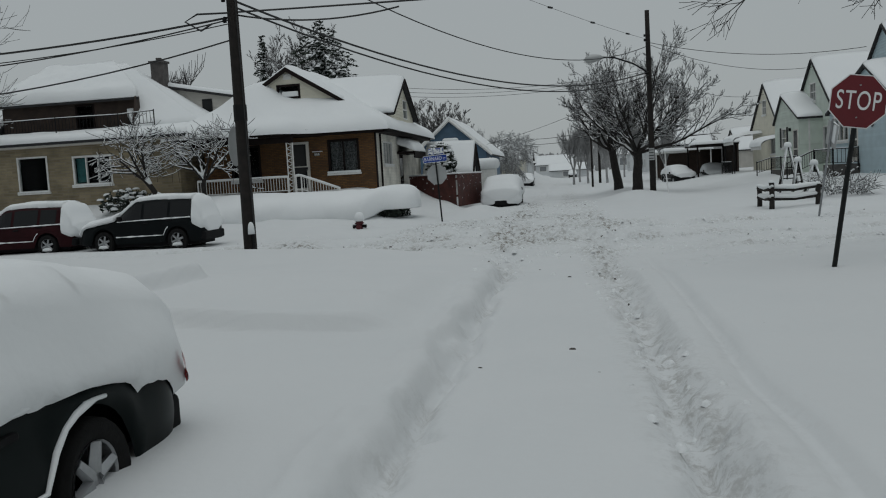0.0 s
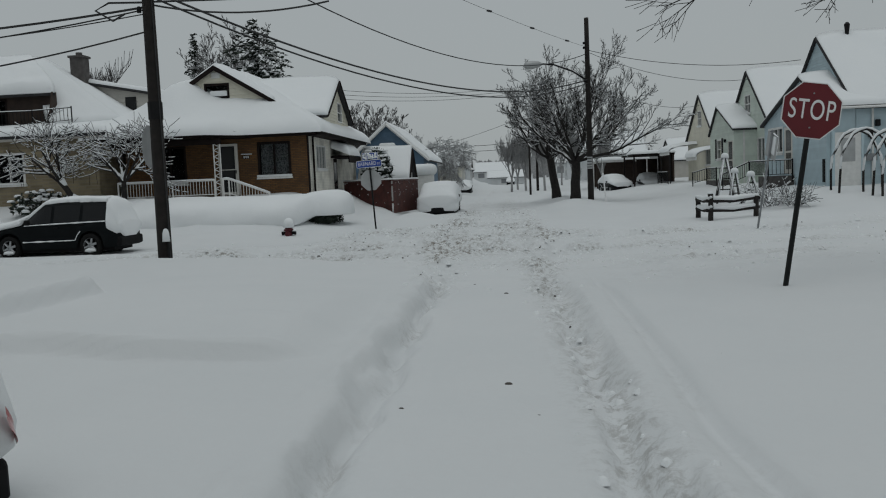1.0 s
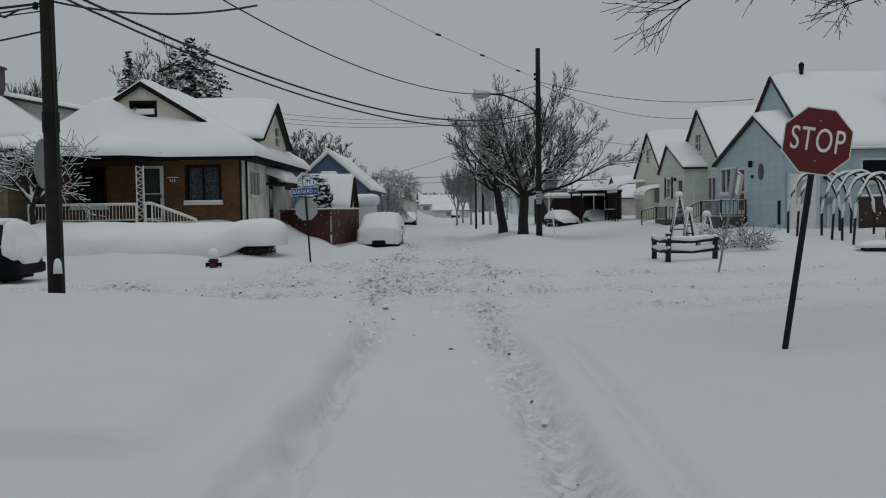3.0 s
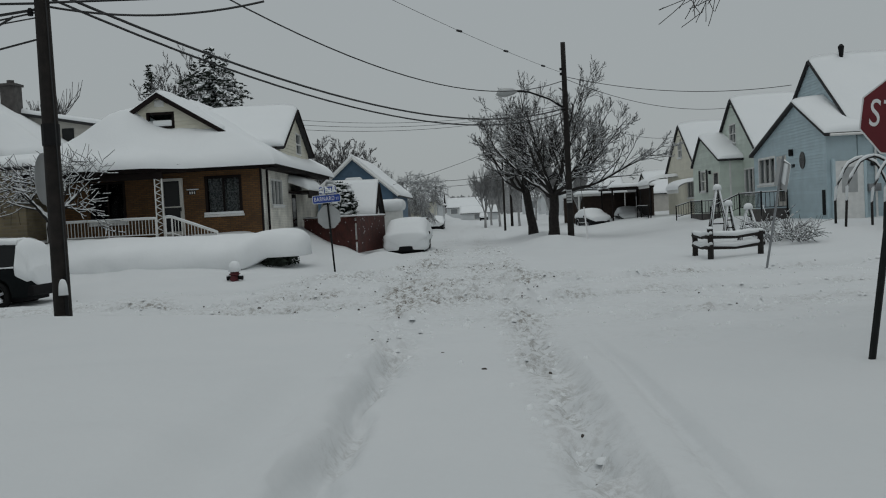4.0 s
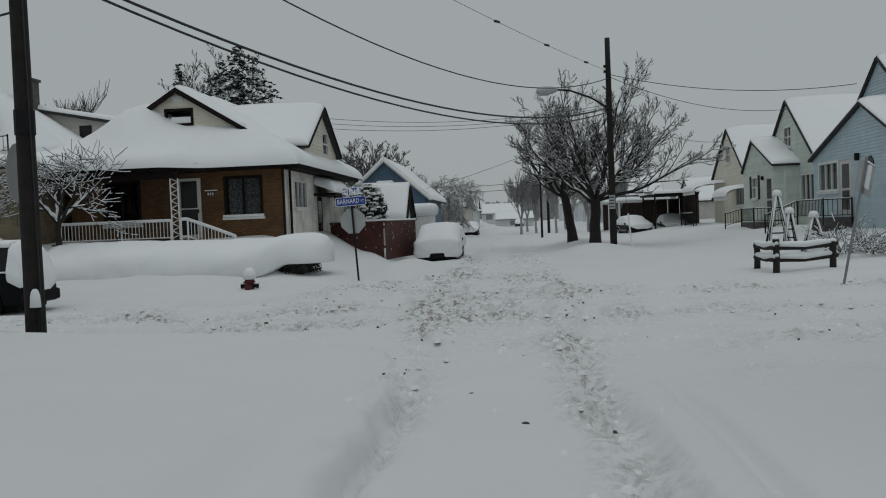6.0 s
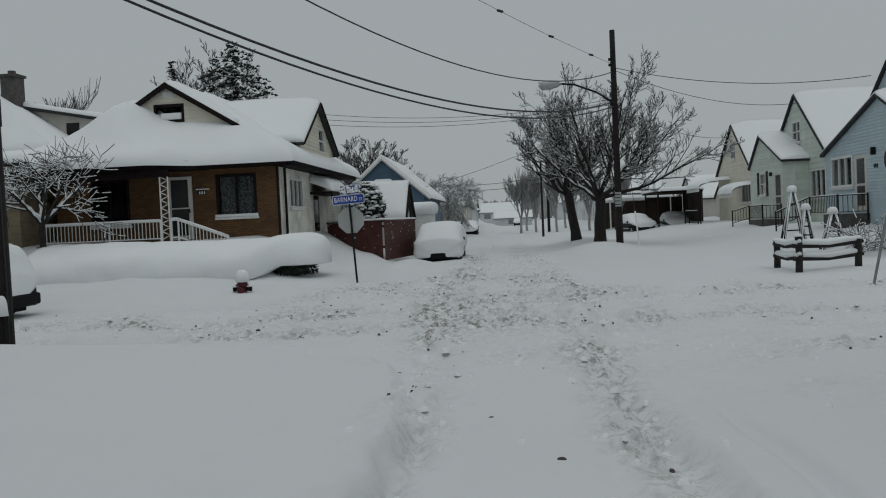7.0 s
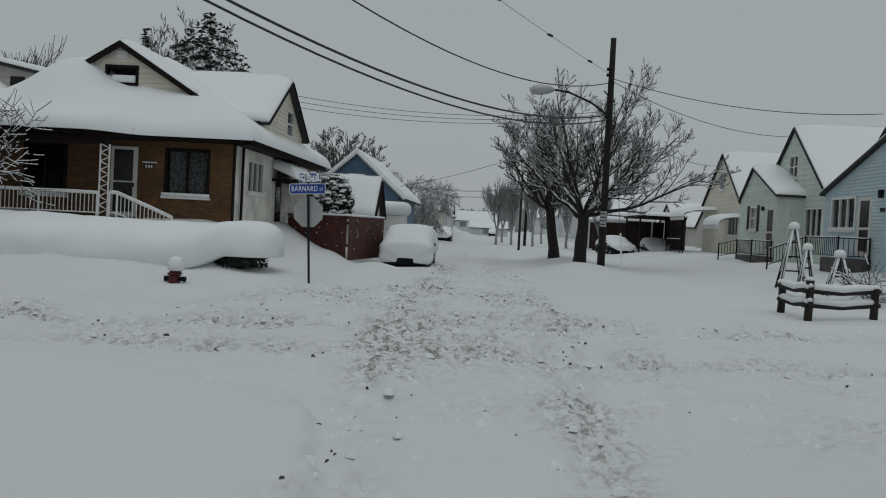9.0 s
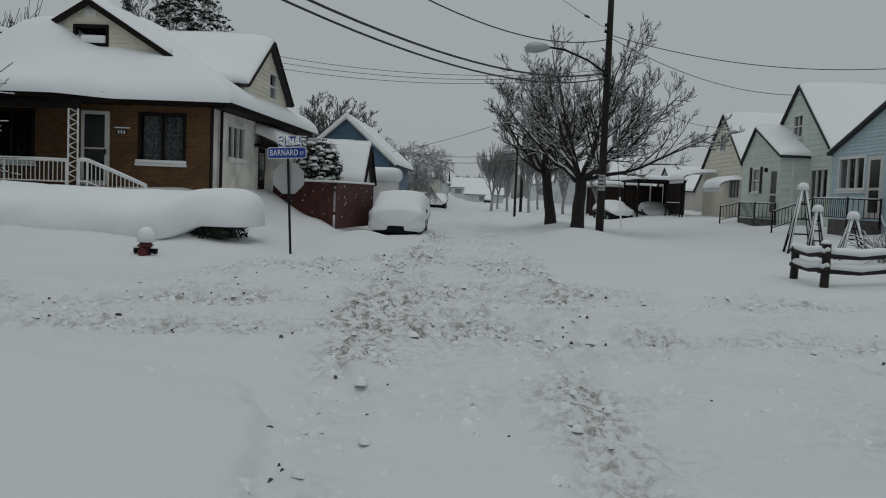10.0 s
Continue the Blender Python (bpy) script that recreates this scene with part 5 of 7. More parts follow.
def street_sign():
    x, y = -4.9, 32.75
    s = thing("street_name_sign", x, y, 0.05, "blue street name plates over the bare back of a stop sign", "road sign")
    tilt = Vector((-0.14, 0, 2.6))
    base = Vector((x + 0.11, y, 0.0))
    part("post", tube(BM(), [base - tilt * 0.15, base + tilt], 0.035, 6), POST_DARK, s)
    M = Matrix.Translation((x - 0.03, y - 0.05, 2.42)) @ Matrix.Rotation(radians(-3), 4, "Y") @ Matrix.Diagonal((1, -1, 1, 1))
    def outline(w, h, r=0.05):
        pts = []
        for cx, cz, a0 in ((w - r, h - r, 0), (-w + r, h - r, 90), (-w + r, -h + r, 180), (w - r, -h + r, 270)):
            pts += [(cx + r * math.cos(radians(a0 + k * 22.5)), cz + r * math.sin(radians(a0 + k * 22.5))) for k in range(5)]
        return pts
    plate = part("name_plate", prism(outline(0.485, 0.14), -0.006, 0.0, M), SIGN_WHITE, s)
    part("blue_field", prism(outline(0.468, 0.123, 0.04), 0.001, 0.004, M), SIGN_BLUE, plate)
    lettering("BARNARD", 0.205, M @ Matrix.Translation((-0.075, 0.006, 0)), SIGN_WHITE, plate, 0.003, 1.1, 0.7)
    lettering("ST", 0.115, M @ Matrix.Translation((0.375, 0.006, -0.02)), SIGN_WHITE, plate, 0.003, 1.05, 0.85)
    N = Matrix.Translation((x, y + 0.05, 2.71)) @ Matrix.Rotation(radians(-38), 4, "Z") @ Matrix.Diagonal((1, -1, 1, 1))
    cross = part("cross_plate", prism(outline(0.44, 0.14), -0.006, 0.0, N), SIGN_WHITE, s)
    part("blue_field", prism(outline(0.423, 0.123, 0.04), 0.001, 0.004, N), SIGN_BLUE, cross)
    for k in range(6):
        part("bar", fix(box(BM(), -0.36 + k * 0.12, -0.29 + k * 0.12, 0.005, 0.007, -0.08, 0.08, N)), SIGN_WHITE, cross)
    rng = random.Random(8)
    bm = BM()
    for k in range(22):
        p = N @ Vector((rng.uniform(-0.38, 0.38), 0.01, rng.uniform(-0.1, 0.11)))
        snow_blob(bm, p.x, p.y, p.z - 0.02, 0.03 + 0.07 * rng.random(), 0.03, 0.06, k, 8)
    part("snow", bm, SNOW, cross, "snow stuck to the plate", True)
    O = Matrix.Translation((x + 0.0, y + 0.06, 1.8)) @ Matrix.Rotation(radians(-2), 4, "Y") @ Matrix.Diagonal((1, -1, 1, 1))
    part("stop_sign_back", octagon(0.381 / math.cos(radians(22.5)) * 1.02, 0, 0.006, O), DULL_ALU, s, "bare grey back of a stop sign")
    return s


street_sign()


def hydrant():
    x, y, z = -7.68, 30.8, -0.4
    h = thing("fire_hydrant", x, y, z, "dark red fire hydrant half buried in snow", "hydrant")
    part("barrel", tube(BM(), [(x, y, z), (x, y, z + 0.05), (x, y, z + 0.06), (x, y, z + 0.48), (x, y, z + 0.5), (x, y, z + 0.54), (x, y, z + 0.55)], [0.17, 0.17, 0.12, 0.12, 0.18, 0.18, 0.13], 16), HYDRANT_RED, h)
    part("bonnet", tube(BM(), [(x, y, z + 0.55), (x, y, z + 0.66), (x, y, z + 0.74), (x, y, z + 0.77), (x, y, z + 0.78), (x, y, z + 0.83)], [0.14, 0.135, 0.09, 0.04, 0.03, 0.03], 14), HYDRANT_RED, h)
    for dx in (-1, 1):
        n = part("nozzle", tube(BM(), [(x + dx * 0.1, y, z + 0.4), (x + dx * 0.2, y, z + 0.4), (x + dx * 0.205, y, z + 0.4), (x + dx * 0.26, y, z + 0.4)], [0.06, 0.06, 0.075, 0.07], 10), PLASTIC, h)
    part("steamer_nozzle", tube(BM(), [(x, y - 0.1, z + 0.38), (x, y - 0.2, z + 0.38), (x, y - 0.205, z + 0.38), (x, y - 0.26, z + 0.38)], [0.08, 0.08, 0.1, 0.09], 12), HYDRANT_RED, h)
    part("snow_cap", snow_blob(BM(), x, y, z + 0.6, 0.2, 0.2, 0.34, 3.0, 14, 2.0), SNOW, h, "tall cap of snow", True)
    part("snow_cap", snow_blob(BM(), x - 0.2, y, z + 0.46, 0.1, 0.09, 0.07, 3.0, 10, 2.0), SNOW, h, "", True)
    part("snow_cap", snow_blob(BM(), x + 0.2, y, z + 0.46, 0.1, 0.09, 0.07, 4.0, 10, 2.0), SNOW, h, "", True)


hydrant()


# ---- hedge under its snow ----
def hedge():
    h = thing("hedge", -9.5, 34.0, 0.4, "clipped dark hedge buried under a long snow dome", "hedge")
    rng = random.Random(12)
    bm = BM()
    for k in range(5200):
        x = rng.uniform(-13, -6.35)
        y = 34.0 + rng.uniform(-0.95, 0.95) * min(1, (-6.2 - x) / 0.5 + 0.35)
        z = rng.uniform(0.2, 0.66)
        a, w = rng.uniform(0, 6.3), rng.uniform(0.03, 0.07)
        d, e = Vector((math.cos(a) * w, math.sin(a) * w, rng.uniform(-w, w))), Vector((-math.sin(a) * w * 0.6, math.cos(a) * w * 0.6, rng.uniform(-w, w)))
        c = Vector((x, y, z))
        bm.faces.new([bm.verts.new(p) for p in (c - d, c - e, c + d, c + e)])
    part("leaves", bm, EVERGREEN, h)
    part("core", rbox(-13, -6.7, 33.3, 34.7, 0.1, 0.6, 0.2, 4), EVERGREEN, h)
    bm = BM()
    n, m = 60, 20
    rows = []
    for i in range(n + 1):
        x = -15.0 + 9.1 * i / n
        e = math.sqrt(max(0.0, 1 - (1 - min(1, max(0, (-5.88 - x) / 0.9))) ** 2))
        lift = float(step(-7.9, -7.1, np.array(x)))
        row = []
        for j in range(m + 1):
            a = math.pi * (1.16 * j / m - 0.08)
            k = 1 + 0.08 * noise.noise(Vector((x * 0.7, j * 0.25, 5))) + 0.03 * noise.noise(Vector((x * 2.2, j * 0.7, 9)))
            ry = (1.15 + 0.9 * (1 - lift)) * (0.3 + 0.7 * e) * k
            low = 0.58 * lift + 0.25 * (1 - lift)
            top = (1.5 - 0.1 * (1 - lift)) * (0.75 + 0.25 * e)
            s = math.sin(a)
            row.append(bm.verts.new((x, 34.0 - ry * math.cos(a), low + (top - low) * k * max(0, s) ** 0.7 + min(0, s) * 0.3)))
        rows.append(row)
    for r0, r1 in zip(rows, rows[1:]):
        for j in range(m):
            bm.faces.new((r0[j], r1[j], r1[j + 1], r0[j + 1]))
        bm.faces.new((r0[m], r1[m], r1[0], r0[0]))
    bm.faces.new(rows[-1])
    bm.faces.new(rows[0][::-1])
    part("snow", fix(bm), SNOW, h, "long smooth dome of snow", True)
    # the dome runs into the lawn towards the house's steps
    bm = BM()
    rows = []
    for i in range(31):
        row = []
        for j in range(13):
            x, y = -17.0 + 9.4 * i / 30, 31.0 + 4.9 * j / 12
            f = math.sin(math.pi * min(1, j / 12 * 0.98 + 0.01)) * min(1, (30 - i) / 7) * min(1, (i + 1) / 5)
            row.append(bm.verts.new((x, y, gz(x, y) - 0.03 + f * (0.22 + 0.12 * noise.noise(Vector((x * 0.5, y * 0.5, 2)))))))
        rows.append(row)
    for r0, r1 in zip(rows, rows[1:]):
        for j in range(12):
            bm.faces.new((r0[j], r1[j], r1[j + 1], r0[j + 1]))
    part("snow_bank", bm, SNOW_ROAD, h, "", True)


hedge()


# ---- fences ----
def board_fence(label, pts, z_low, z_top, material, bw=0.14, snow=0.08, name="board_fence"):
    f = thing(name, *pts[0], z_low, label, "fence")
    for (xa, ya), (xb, yb) in zip(pts, pts[1:]):
        a, b = Vector((xa, ya, 0)), Vector((xb, yb, 0))
        d = (b - a).normalized()
        m = Matrix(((d.x, d.y, 0, xa), (d.y, -d.x, 0, ya), (0, 0, 1, 0), (0, 0, 0, 1)))
        n = int((b - a).length / bw)
        for i in range(n):
            part("board", fix(box(BM(), i * bw + 0.006, (i + 1) * bw - 0.006, 0, 0.025, z_low - 0.3, z_top, m)), material, f)
        L = (b - a).length
        part("rail", fix(box(BM(), 0, L, -0.04, -0.004, z_top - 0.25, z_top - 0.15, m)), material, f)
        part("rail", fix(box(BM(), 0, L, -0.04, -0.004, z_low + 0.2, z_low + 0.3, m)), material, f)
        part("cap", fix(box(BM(), -0.03, L + 0.03, -0.06, 0.05, z_top + 0.003, z_top + 0.05, m)), material, f)
        part("snow", rbox(0, L, -0.07, 0.06, z_top + 0.05, z_top + 0.05 + snow, 0.03, 3, m), SNOW, f, "", True)
        rng = random.Random(int(xa * 10))
        bm = BM()
        for k in range(int(L * 5)):
            u, v = rng.uniform(0, L), z_low + (z_top - z_low) * rng.random() ** 0.7
            s = rng.uniform(0.008, 0.02)
            box(bm, u - s, u + s, 0.026, 0.04, v - s, v + s * rng.uniform(0.7, 2.5), m)
        tagged(part("snow_spatter", fix(bm), SNOW, f, "flecks of blown snow"), kind="stuff")
    return f


board_fence("red-brown board fence flecked with blown snow", [(-8.2, 44.6), (-5.3, 42.0), (-4.55, 46.6)], 0.45, 1.75, FENCE_RED)
board_fence("dark board fence behind the parked car", [(-5.2, 52.5), (-2.9, 54.5)], 0.3, 1.45, FENCE_DARK)
board_fence("dark brown board fence behind willow arches", [(16.4, 36.6), (24.0, 36.6)], 0.5, 1.95, FENCE_DARK)


def log_fence():
    f = thing("log_fence", 7.1, 29.7, 0.0, "low weathered log fence capped with snow", "fence")
    posts = [(7.08, 29.65, 0.85), (8.7, 30.1, 0.72), (7.0, 31.16, 0.7)]
    for x, y, h in posts:
        part("post", tube(BM(), [(x, y, -0.3), (x + 0.02, y, h * 0.5), (x + 0.01, y, h)], [0.095, 0.085, 0.09], 9), BARK, f)
        part("snow_cap", snow_blob(BM(), x, y, h, 0.11, 0.1, 0.08, x, 10), SNOW, f, "", True)
    for (a, b) in ((posts[0], posts[1]), (posts[2], posts[0])):
        for zz in (0.3, 0.62):
            p, q = Vector((a[0], a[1], zz)), Vector((b[0], b[1], zz + 0.03))
            e = (q - p).normalized() * 0.15
            mid = p.lerp(q, 0.5) - Vector((0, 0, 0.05))
            part("rail", tube(BM(), [p - e, mid, q + e], [0.055, 0.06, 0.05], 8), BARK, f)
            up = Vector((0, 0, 0.085))
            part("snow", tube(BM(), [p - e * 0.6 + up, p.lerp(mid, 0.5) + up * 1.1, mid + up, q.lerp(mid, 0.5) + up * 1.15, q + e * 0.6 + up], [0.06, 0.085, 0.09, 0.085, 0.055], 8), SNOW, f, "", True)


log_fence()
lean = thing("leaning_sign", 8.0, 27.45, 0.0, "leaning steel sign post seen edge-on beside a log fence", "road sign")
foot_, tip = Vector((8.0, 27.45, -0.2)), Vector((8.1, 26.2, 2.75))
part("post", tube(BM(), [foot_, foot_.lerp(tip, 0.5), tip], 0.035, 6), STEEL, lean)
tilt_ = (tip - foot_).to_track_quat("Z", "Y").to_matrix().to_4x4()
tilt_.translation = foot_.lerp(tip, 0.84)
plate_ = part("plate", rbox(0.04, 0.05, -0.3, 0.3, -0.38, 0.38, 0.004, 1, tilt_ @ Matrix.Rotation(radians(8), 4, "Z")), DULL_ALU, lean, "bare metal back of a sign")
part("snow", rbox(-0.01, 0.11, -0.2, 0.2, -0.3, 0.3, 0.05, 3, tilt_ @ Matrix.Translation((0.05, 0, 0.06))), SNOW, lean, "snow stuck to the plate", True)


def trellis(x, y, z, h, w, label):
    """A pyramid of snowy stakes tied at the top."""
    t = thing("garden_trellis", x, y, z, label, "trellis", "snowed-up garden trellises")
    for a in (-1, 1):
        for b in (-1, 1):
            part("stake", tube(BM(), [(x + a * w, y + b * w * 0.5, z - 0.2), (x + a * 0.04, y + b * 0.04, z + h)], 0.04, 6), BARK, t)
            part("snow", tube(BM(), [(x + a * w * 0.9, y + b * w * 0.5 - 0.03, z), (x + a * 0.05, y + b * 0.04 - 0.04, z + h)], [0.012, 0.04], 6), SNOW, t, "", True)
    for k in (0.25, 0.5, 0.75):
        e = w * (1 - k)
        part("rung", tube(BM(), [(x - e, y - e * 0.5, z + h * k), (x + e, y - e * 0.5, z + h * k)], 0.025, 5), BARK, t)
    part("snow_cap", snow_blob(BM(), x, y, z + h - 0.03, 0.17, 0.15, 0.22, x, 12), SNOW, t, "", True)


trellis(9.8, 38.5, 0.3, 1.85, 0.42, "tall snowed-up garden trellis beside a log fence")
trellis(10.05, 37.9, 0.3, 1.2, 0.25, "small snowed-up garden trellis beside a taller one")
trellis(10.0, 35.3, 0.2, 1.15, 0.4, "squat snowed-up garden trellis behind a log fence")


def willow_arch(i, x0, x1, y, z, top):
    a = thing("willow_arch", x0, y, z, "snow-crusted willow arch of an open garden tunnel", "arch", "three willow arches in a row")
    for j, dy in enumerate((0.0, 0.9)):
        pts = []
        for k in range(15):
            t = math.pi * k / 14
            pts.append(((x0 + x1) / 2 - (x1 - x0) / 2 * math.cos(t) + 0.03 * math.sin(k * 2.1 + j), y + dy, z + (top - z) * math.sin(t) ** 0.8 - (0.2 if k in (0, 14) else 0)))
        part("hoop", tube(BM(), pts, 0.045, 7), BARK, a)
        part("snow", tube(BM(), [(p[0], p[1], p[2] + 0.055) for p in pts[1:-1]], [0.045 + 0.018 * ((k * 7) % 3) / 2 for k in range(13)], 7), SNOW, a, "", True)
    part("tie", tube(BM(), [((x0 + x1) / 2, y, top), ((x0 + x1) / 2, y + 0.9, top)], 0.03, 5), BARK, a)


willow_arch(0, 13.0, 15.0, 34.2, 0.75, 2.95)
willow_arch(1, 13.75, 15.7, 33.0, 0.65, 2.85)
willow_arch(2, 13.95, 15.75, 31.8, 0.5, 2.72)
pot = thing("garden_stones", 14.2, 30.6, 0.35, "dark flat stones under snow near willow arches", "stones")
for k in range(3):
    part("stone", rbox(13.7 + 0.45 * k, 14.1 + 0.45 * k, 30.5, 30.8, 0.0, 0.3, 0.05), BARK, pot)
part("snow", snow_blob(BM(), 14.3, 30.65, 0.28, 0.8, 0.35, 0.22, 2.0, 16), SNOW, pot, "", True)


# ---- cars ----
def lerp_table(tab, x):
    xs, ys = [p[0] for p in tab], [p[1] for p in tab]
    return float(np.interp(x, xs, ys))


def car(name, m, label, paint, prof, belt, half, L, arches, wheel_r, glass, snow_from, snow_th, sill=0.3, roof_half=0.62, group="snow-covered parked cars", lamps=True, side_snow=0.0):
    """A car lofted along its length; front towards +x. prof: roofline as (x, z); belt: height of the window line."""
    c = thing(name, *m.translation, label, "car", group)
    n = 64
    xs = [-L / 2 + L * i / n for i in range(n + 1)]

    def S(x, s, out=0.0):
        zt, zbelt = lerp_table(prof, x), lerp_table(belt, x)
        zbelt = min(zbelt, zt - 0.06)
        zb = sill
        for ax in arches:
            q = (wheel_r * 1.2) ** 2 - (x - ax) ** 2
            if q > 0:
                zb = max(zb, wheel_r + math.sqrt(q) * 0.98)
        end = min(1, (L / 2 - abs(x)) / 0.45)
        w = half * (0.8 + 0.2 * math.sqrt(max(0, 1 - (1 - end) ** 2)))
        wt = w * (roof_half / half if zt > zbelt + 0.2 else 0.86)
        zb = min(zb, zbelt - 0.04)
        if s < 0.5:
            f = s / 0.5
            y, z = w * (0.95 + 0.05 * math.sin(math.pi * min(1, f * 1.1))), zb + (zbelt - zb) * f
            nrm = Vector((0, 1, 0.1))
        elif s < 0.8:
            f = (s - 0.5) / 0.3
            y, z = w * 0.95 + (wt - w * 0.95) * f, zbelt + (zt - 0.05 - zbelt) * f
            nrm = Vector((0, 1, 0.45))
        else:
            f = (s - 0.8) / 0.2
            y, z = wt * (1 - f), zt - 0.05 * (1 - f) ** 2.2
            nrm = Vector((0, (1 - f) * 0.6, 1))
        p = Vector((x, y, z)) + nrm.normalized() * out
        return p
    ss = [i / 10 * 0.5 for i in range(10)] + [0.5 + 0.3 * i / 6 for i in range(6)] + [0.8 + 0.2 * i / 6 for i in range(7)]

    def shell(x_list, s_list, out, both=True, edge=None):
        bm = BM()
        for sg in ((1, -1) if both else (1,)):
            grid = [[bm.verts.new(m @ Vector((p.x, p.y * sg, p.z))) for p in (S(x, s, out(x, s) if callable(out) else out) for s in s_list)] for x in x_list]
            for g0, g1 in zip(grid, grid[1:]):
                for j in range(len(s_list) - 1):
                    f = (g0[j], g1[j], g1[j + 1], g0[j + 1])
                    bm.faces.new(f if sg > 0 else f[::-1])
        bmesh.ops.remove_doubles(bm, verts=bm.verts[:], dist=0.002)
        return fix(bm)
    bm = shell(xs, ss, 0.0)
    for x in (xs[0], xs[-1]):
        ring = [S(x, s) for s in ss]
        vs = [bm.verts.new(m @ p) for p in ring] + [bm.verts.new(m @ Vector((p.x, -p.y, p.z))) for p in ring[::-1][1:]]
        bm.faces.new(vs)
    bmesh.ops.remove_doubles(bm, verts=bm.verts[:], dist=0.002)
    part("body", fix(bm), paint, c, smooth=True)
    part("underbody", rbox(-L / 2 + 0.25, L / 2 - 0.25, -half * 0.72, half * 0.72, sill - 0.12, sill + 0.5, 0.03, 2, m), PLASTIC, c)
    for a, b in glass:
        gl = [a + (b - a) * i / 6 for i in range(7)]
        for sg in (1, -1):
            bm = BM()
            grid = [[bm.verts.new(m @ Vector((p.x, p.y * sg, p.z))) for p in (S(x, s, 0.006) for s in (0.52, 0.6, 0.68, 0.77))] for x in gl]
            for g0, g1 in zip(grid, grid[1:]):
                for j in range(3):
                    bm.faces.new((g0[j], g1[j], g1[j + 1], g0[j + 1]))
            part("side_window", fix(bm), CAR_GLASS, c)
    for sg in (1, -1):
        for a, b, s in ((-1.95, 0.85, 0.505), (-1.1, 0.9, 0.16)):
            pts = [S(a + (b - a) * i / 20, s, 0.012) for i in range(21)]
            part("snow_streak", tube(BM(), [m @ Vector((p.x, p.y * sg, p.z)) for p in pts], [0.012 + 0.03 * abs(noise.noise(Vector((i * 0.43, L, s * 9 + sg)))) for i in range(21)], 6), SNOW, c, "", True)
    rng = random.Random(int(L * 100))
    for ax in arches:
        for sg in (-1, 1):
            y = sg * (half - 0.1)
            M = m @ Matrix.Translation((ax, y, wheel_r)) @ Matrix.Rotation(radians(90) * -sg, 4, "X")
            def lathe(rows, sides=22):
                bm = BM()
                rings = [[bm.verts.new(M @ Vector((r * math.cos(2 * math.pi * k / sides), r * math.sin(2 * math.pi * k / sides), z))) for k in range(sides)] for r, z in rows]
                for r0, r1 in zip(rings, rings[1:]):
                    for k in range(sides):
                        bm.faces.new((r0[k], r0[(k + 1) % sides], r1[(k + 1) % sides], r1[k]))
                return fix(bm)
            R = wheel_r
            w = part("wheel", lathe([(R * 0.62, 0.06), (R * 0.9, 0.1), (R * 0.98, 0.06), (R, -0.02), (R * 0.98, -0.14), (R * 0.6, -0.16)]), RUBBER, c, "black tyre", True)
            part("rim", lathe([(R * 0.63, 0.075), (R * 0.6, 0.06), (R * 0.58, -0.05)]), RIM, w)
            for k in range(6):
                a = 2 * math.pi * k / 6 + 0.3
                d0, d1 = (R * 0.12 * math.cos(a), R * 0.12 * math.sin(a), 0.045), (R * 0.6 * math.cos(a), R * 0.6 * math.sin(a), 0.05)
                part("spoke", tube(BM(), [M @ Vector(d0), M @ Vector(d1)], [0.045, 0.035], 5), RIM, w)
            part("hub", lathe([(0.001, 0.07), (R * 0.15, 0.06), (R * 0.17, 0.02)]), RIM, w)
            part("brake_disc", lathe([(0.001, -0.02), (R * 0.59, -0.02)]), PLASTIC, w)
            part("snow", snow_blob(BM(), *(m @ Vector((ax + 0.02, y + sg * 0.06, wheel_r * 0.5))), wheel_r * 0.5, 0.07, wheel_r * 0.28, ax, 14), SNOW, w, "", True)
    if lamps:
        for sg in (1, -1):
            part("tail_lamp", shell([-L / 2 + 0.02 + 0.04 * i for i in range(6)], [0.4, 0.43, 0.46, 0.49], 0.008 if snow_th < 0.185 else 0.15, False) if sg > 0 else rbox(-L / 2 - 0.01, -L / 2 + 0.1, -half * 0.85, -half * 0.6, 0.8, 1.0, 0.02, 2, m), LAMP_RED, c)
    part("mirror", rbox(0.62, 0.78, half * 0.97, half * 1.14, lerp_table(belt, 0.6) + 0.02, lerp_table(belt, 0.6) + 0.18, 0.04, 3, m), PLASTIC, c)
    part("mirror", rbox(0.62, 0.78, -half * 1.14, -half * 0.97, lerp_table(belt, 0.6) + 0.02, lerp_table(belt, 0.6) + 0.18, 0.04, 3, m), PLASTIC, c)
    for s in (1, -1):
        for k in range(2):
            p = S(-0.25 - 0.9 * k, 0.43)
            part("door_handle", rbox(p.x - 0.1, p.x + 0.1, s * p.y - 0.02, s * p.y + 0.03, p.z - 0.02, p.z + 0.02, 0.01, 2, m), PLASTIC, c)
    part("bumper", rbox(-L / 2 - 0.07, -L / 2 + 0.3, -half * 0.9, half * 0.9, sill + 0.02, sill + 0.3, 0.06, 3, m), PLASTIC, c)
    part("bumper", rbox(L / 2 - 0.3, L / 2 + 0.06, -half * 0.9, half * 0.9, sill + 0.02, sill + 0.3, 0.06, 3, m), PLASTIC, c)
    # snow: a thick blanket from snow_from over the top, with a ragged lower edge
    bm = BM()
    rows = 15
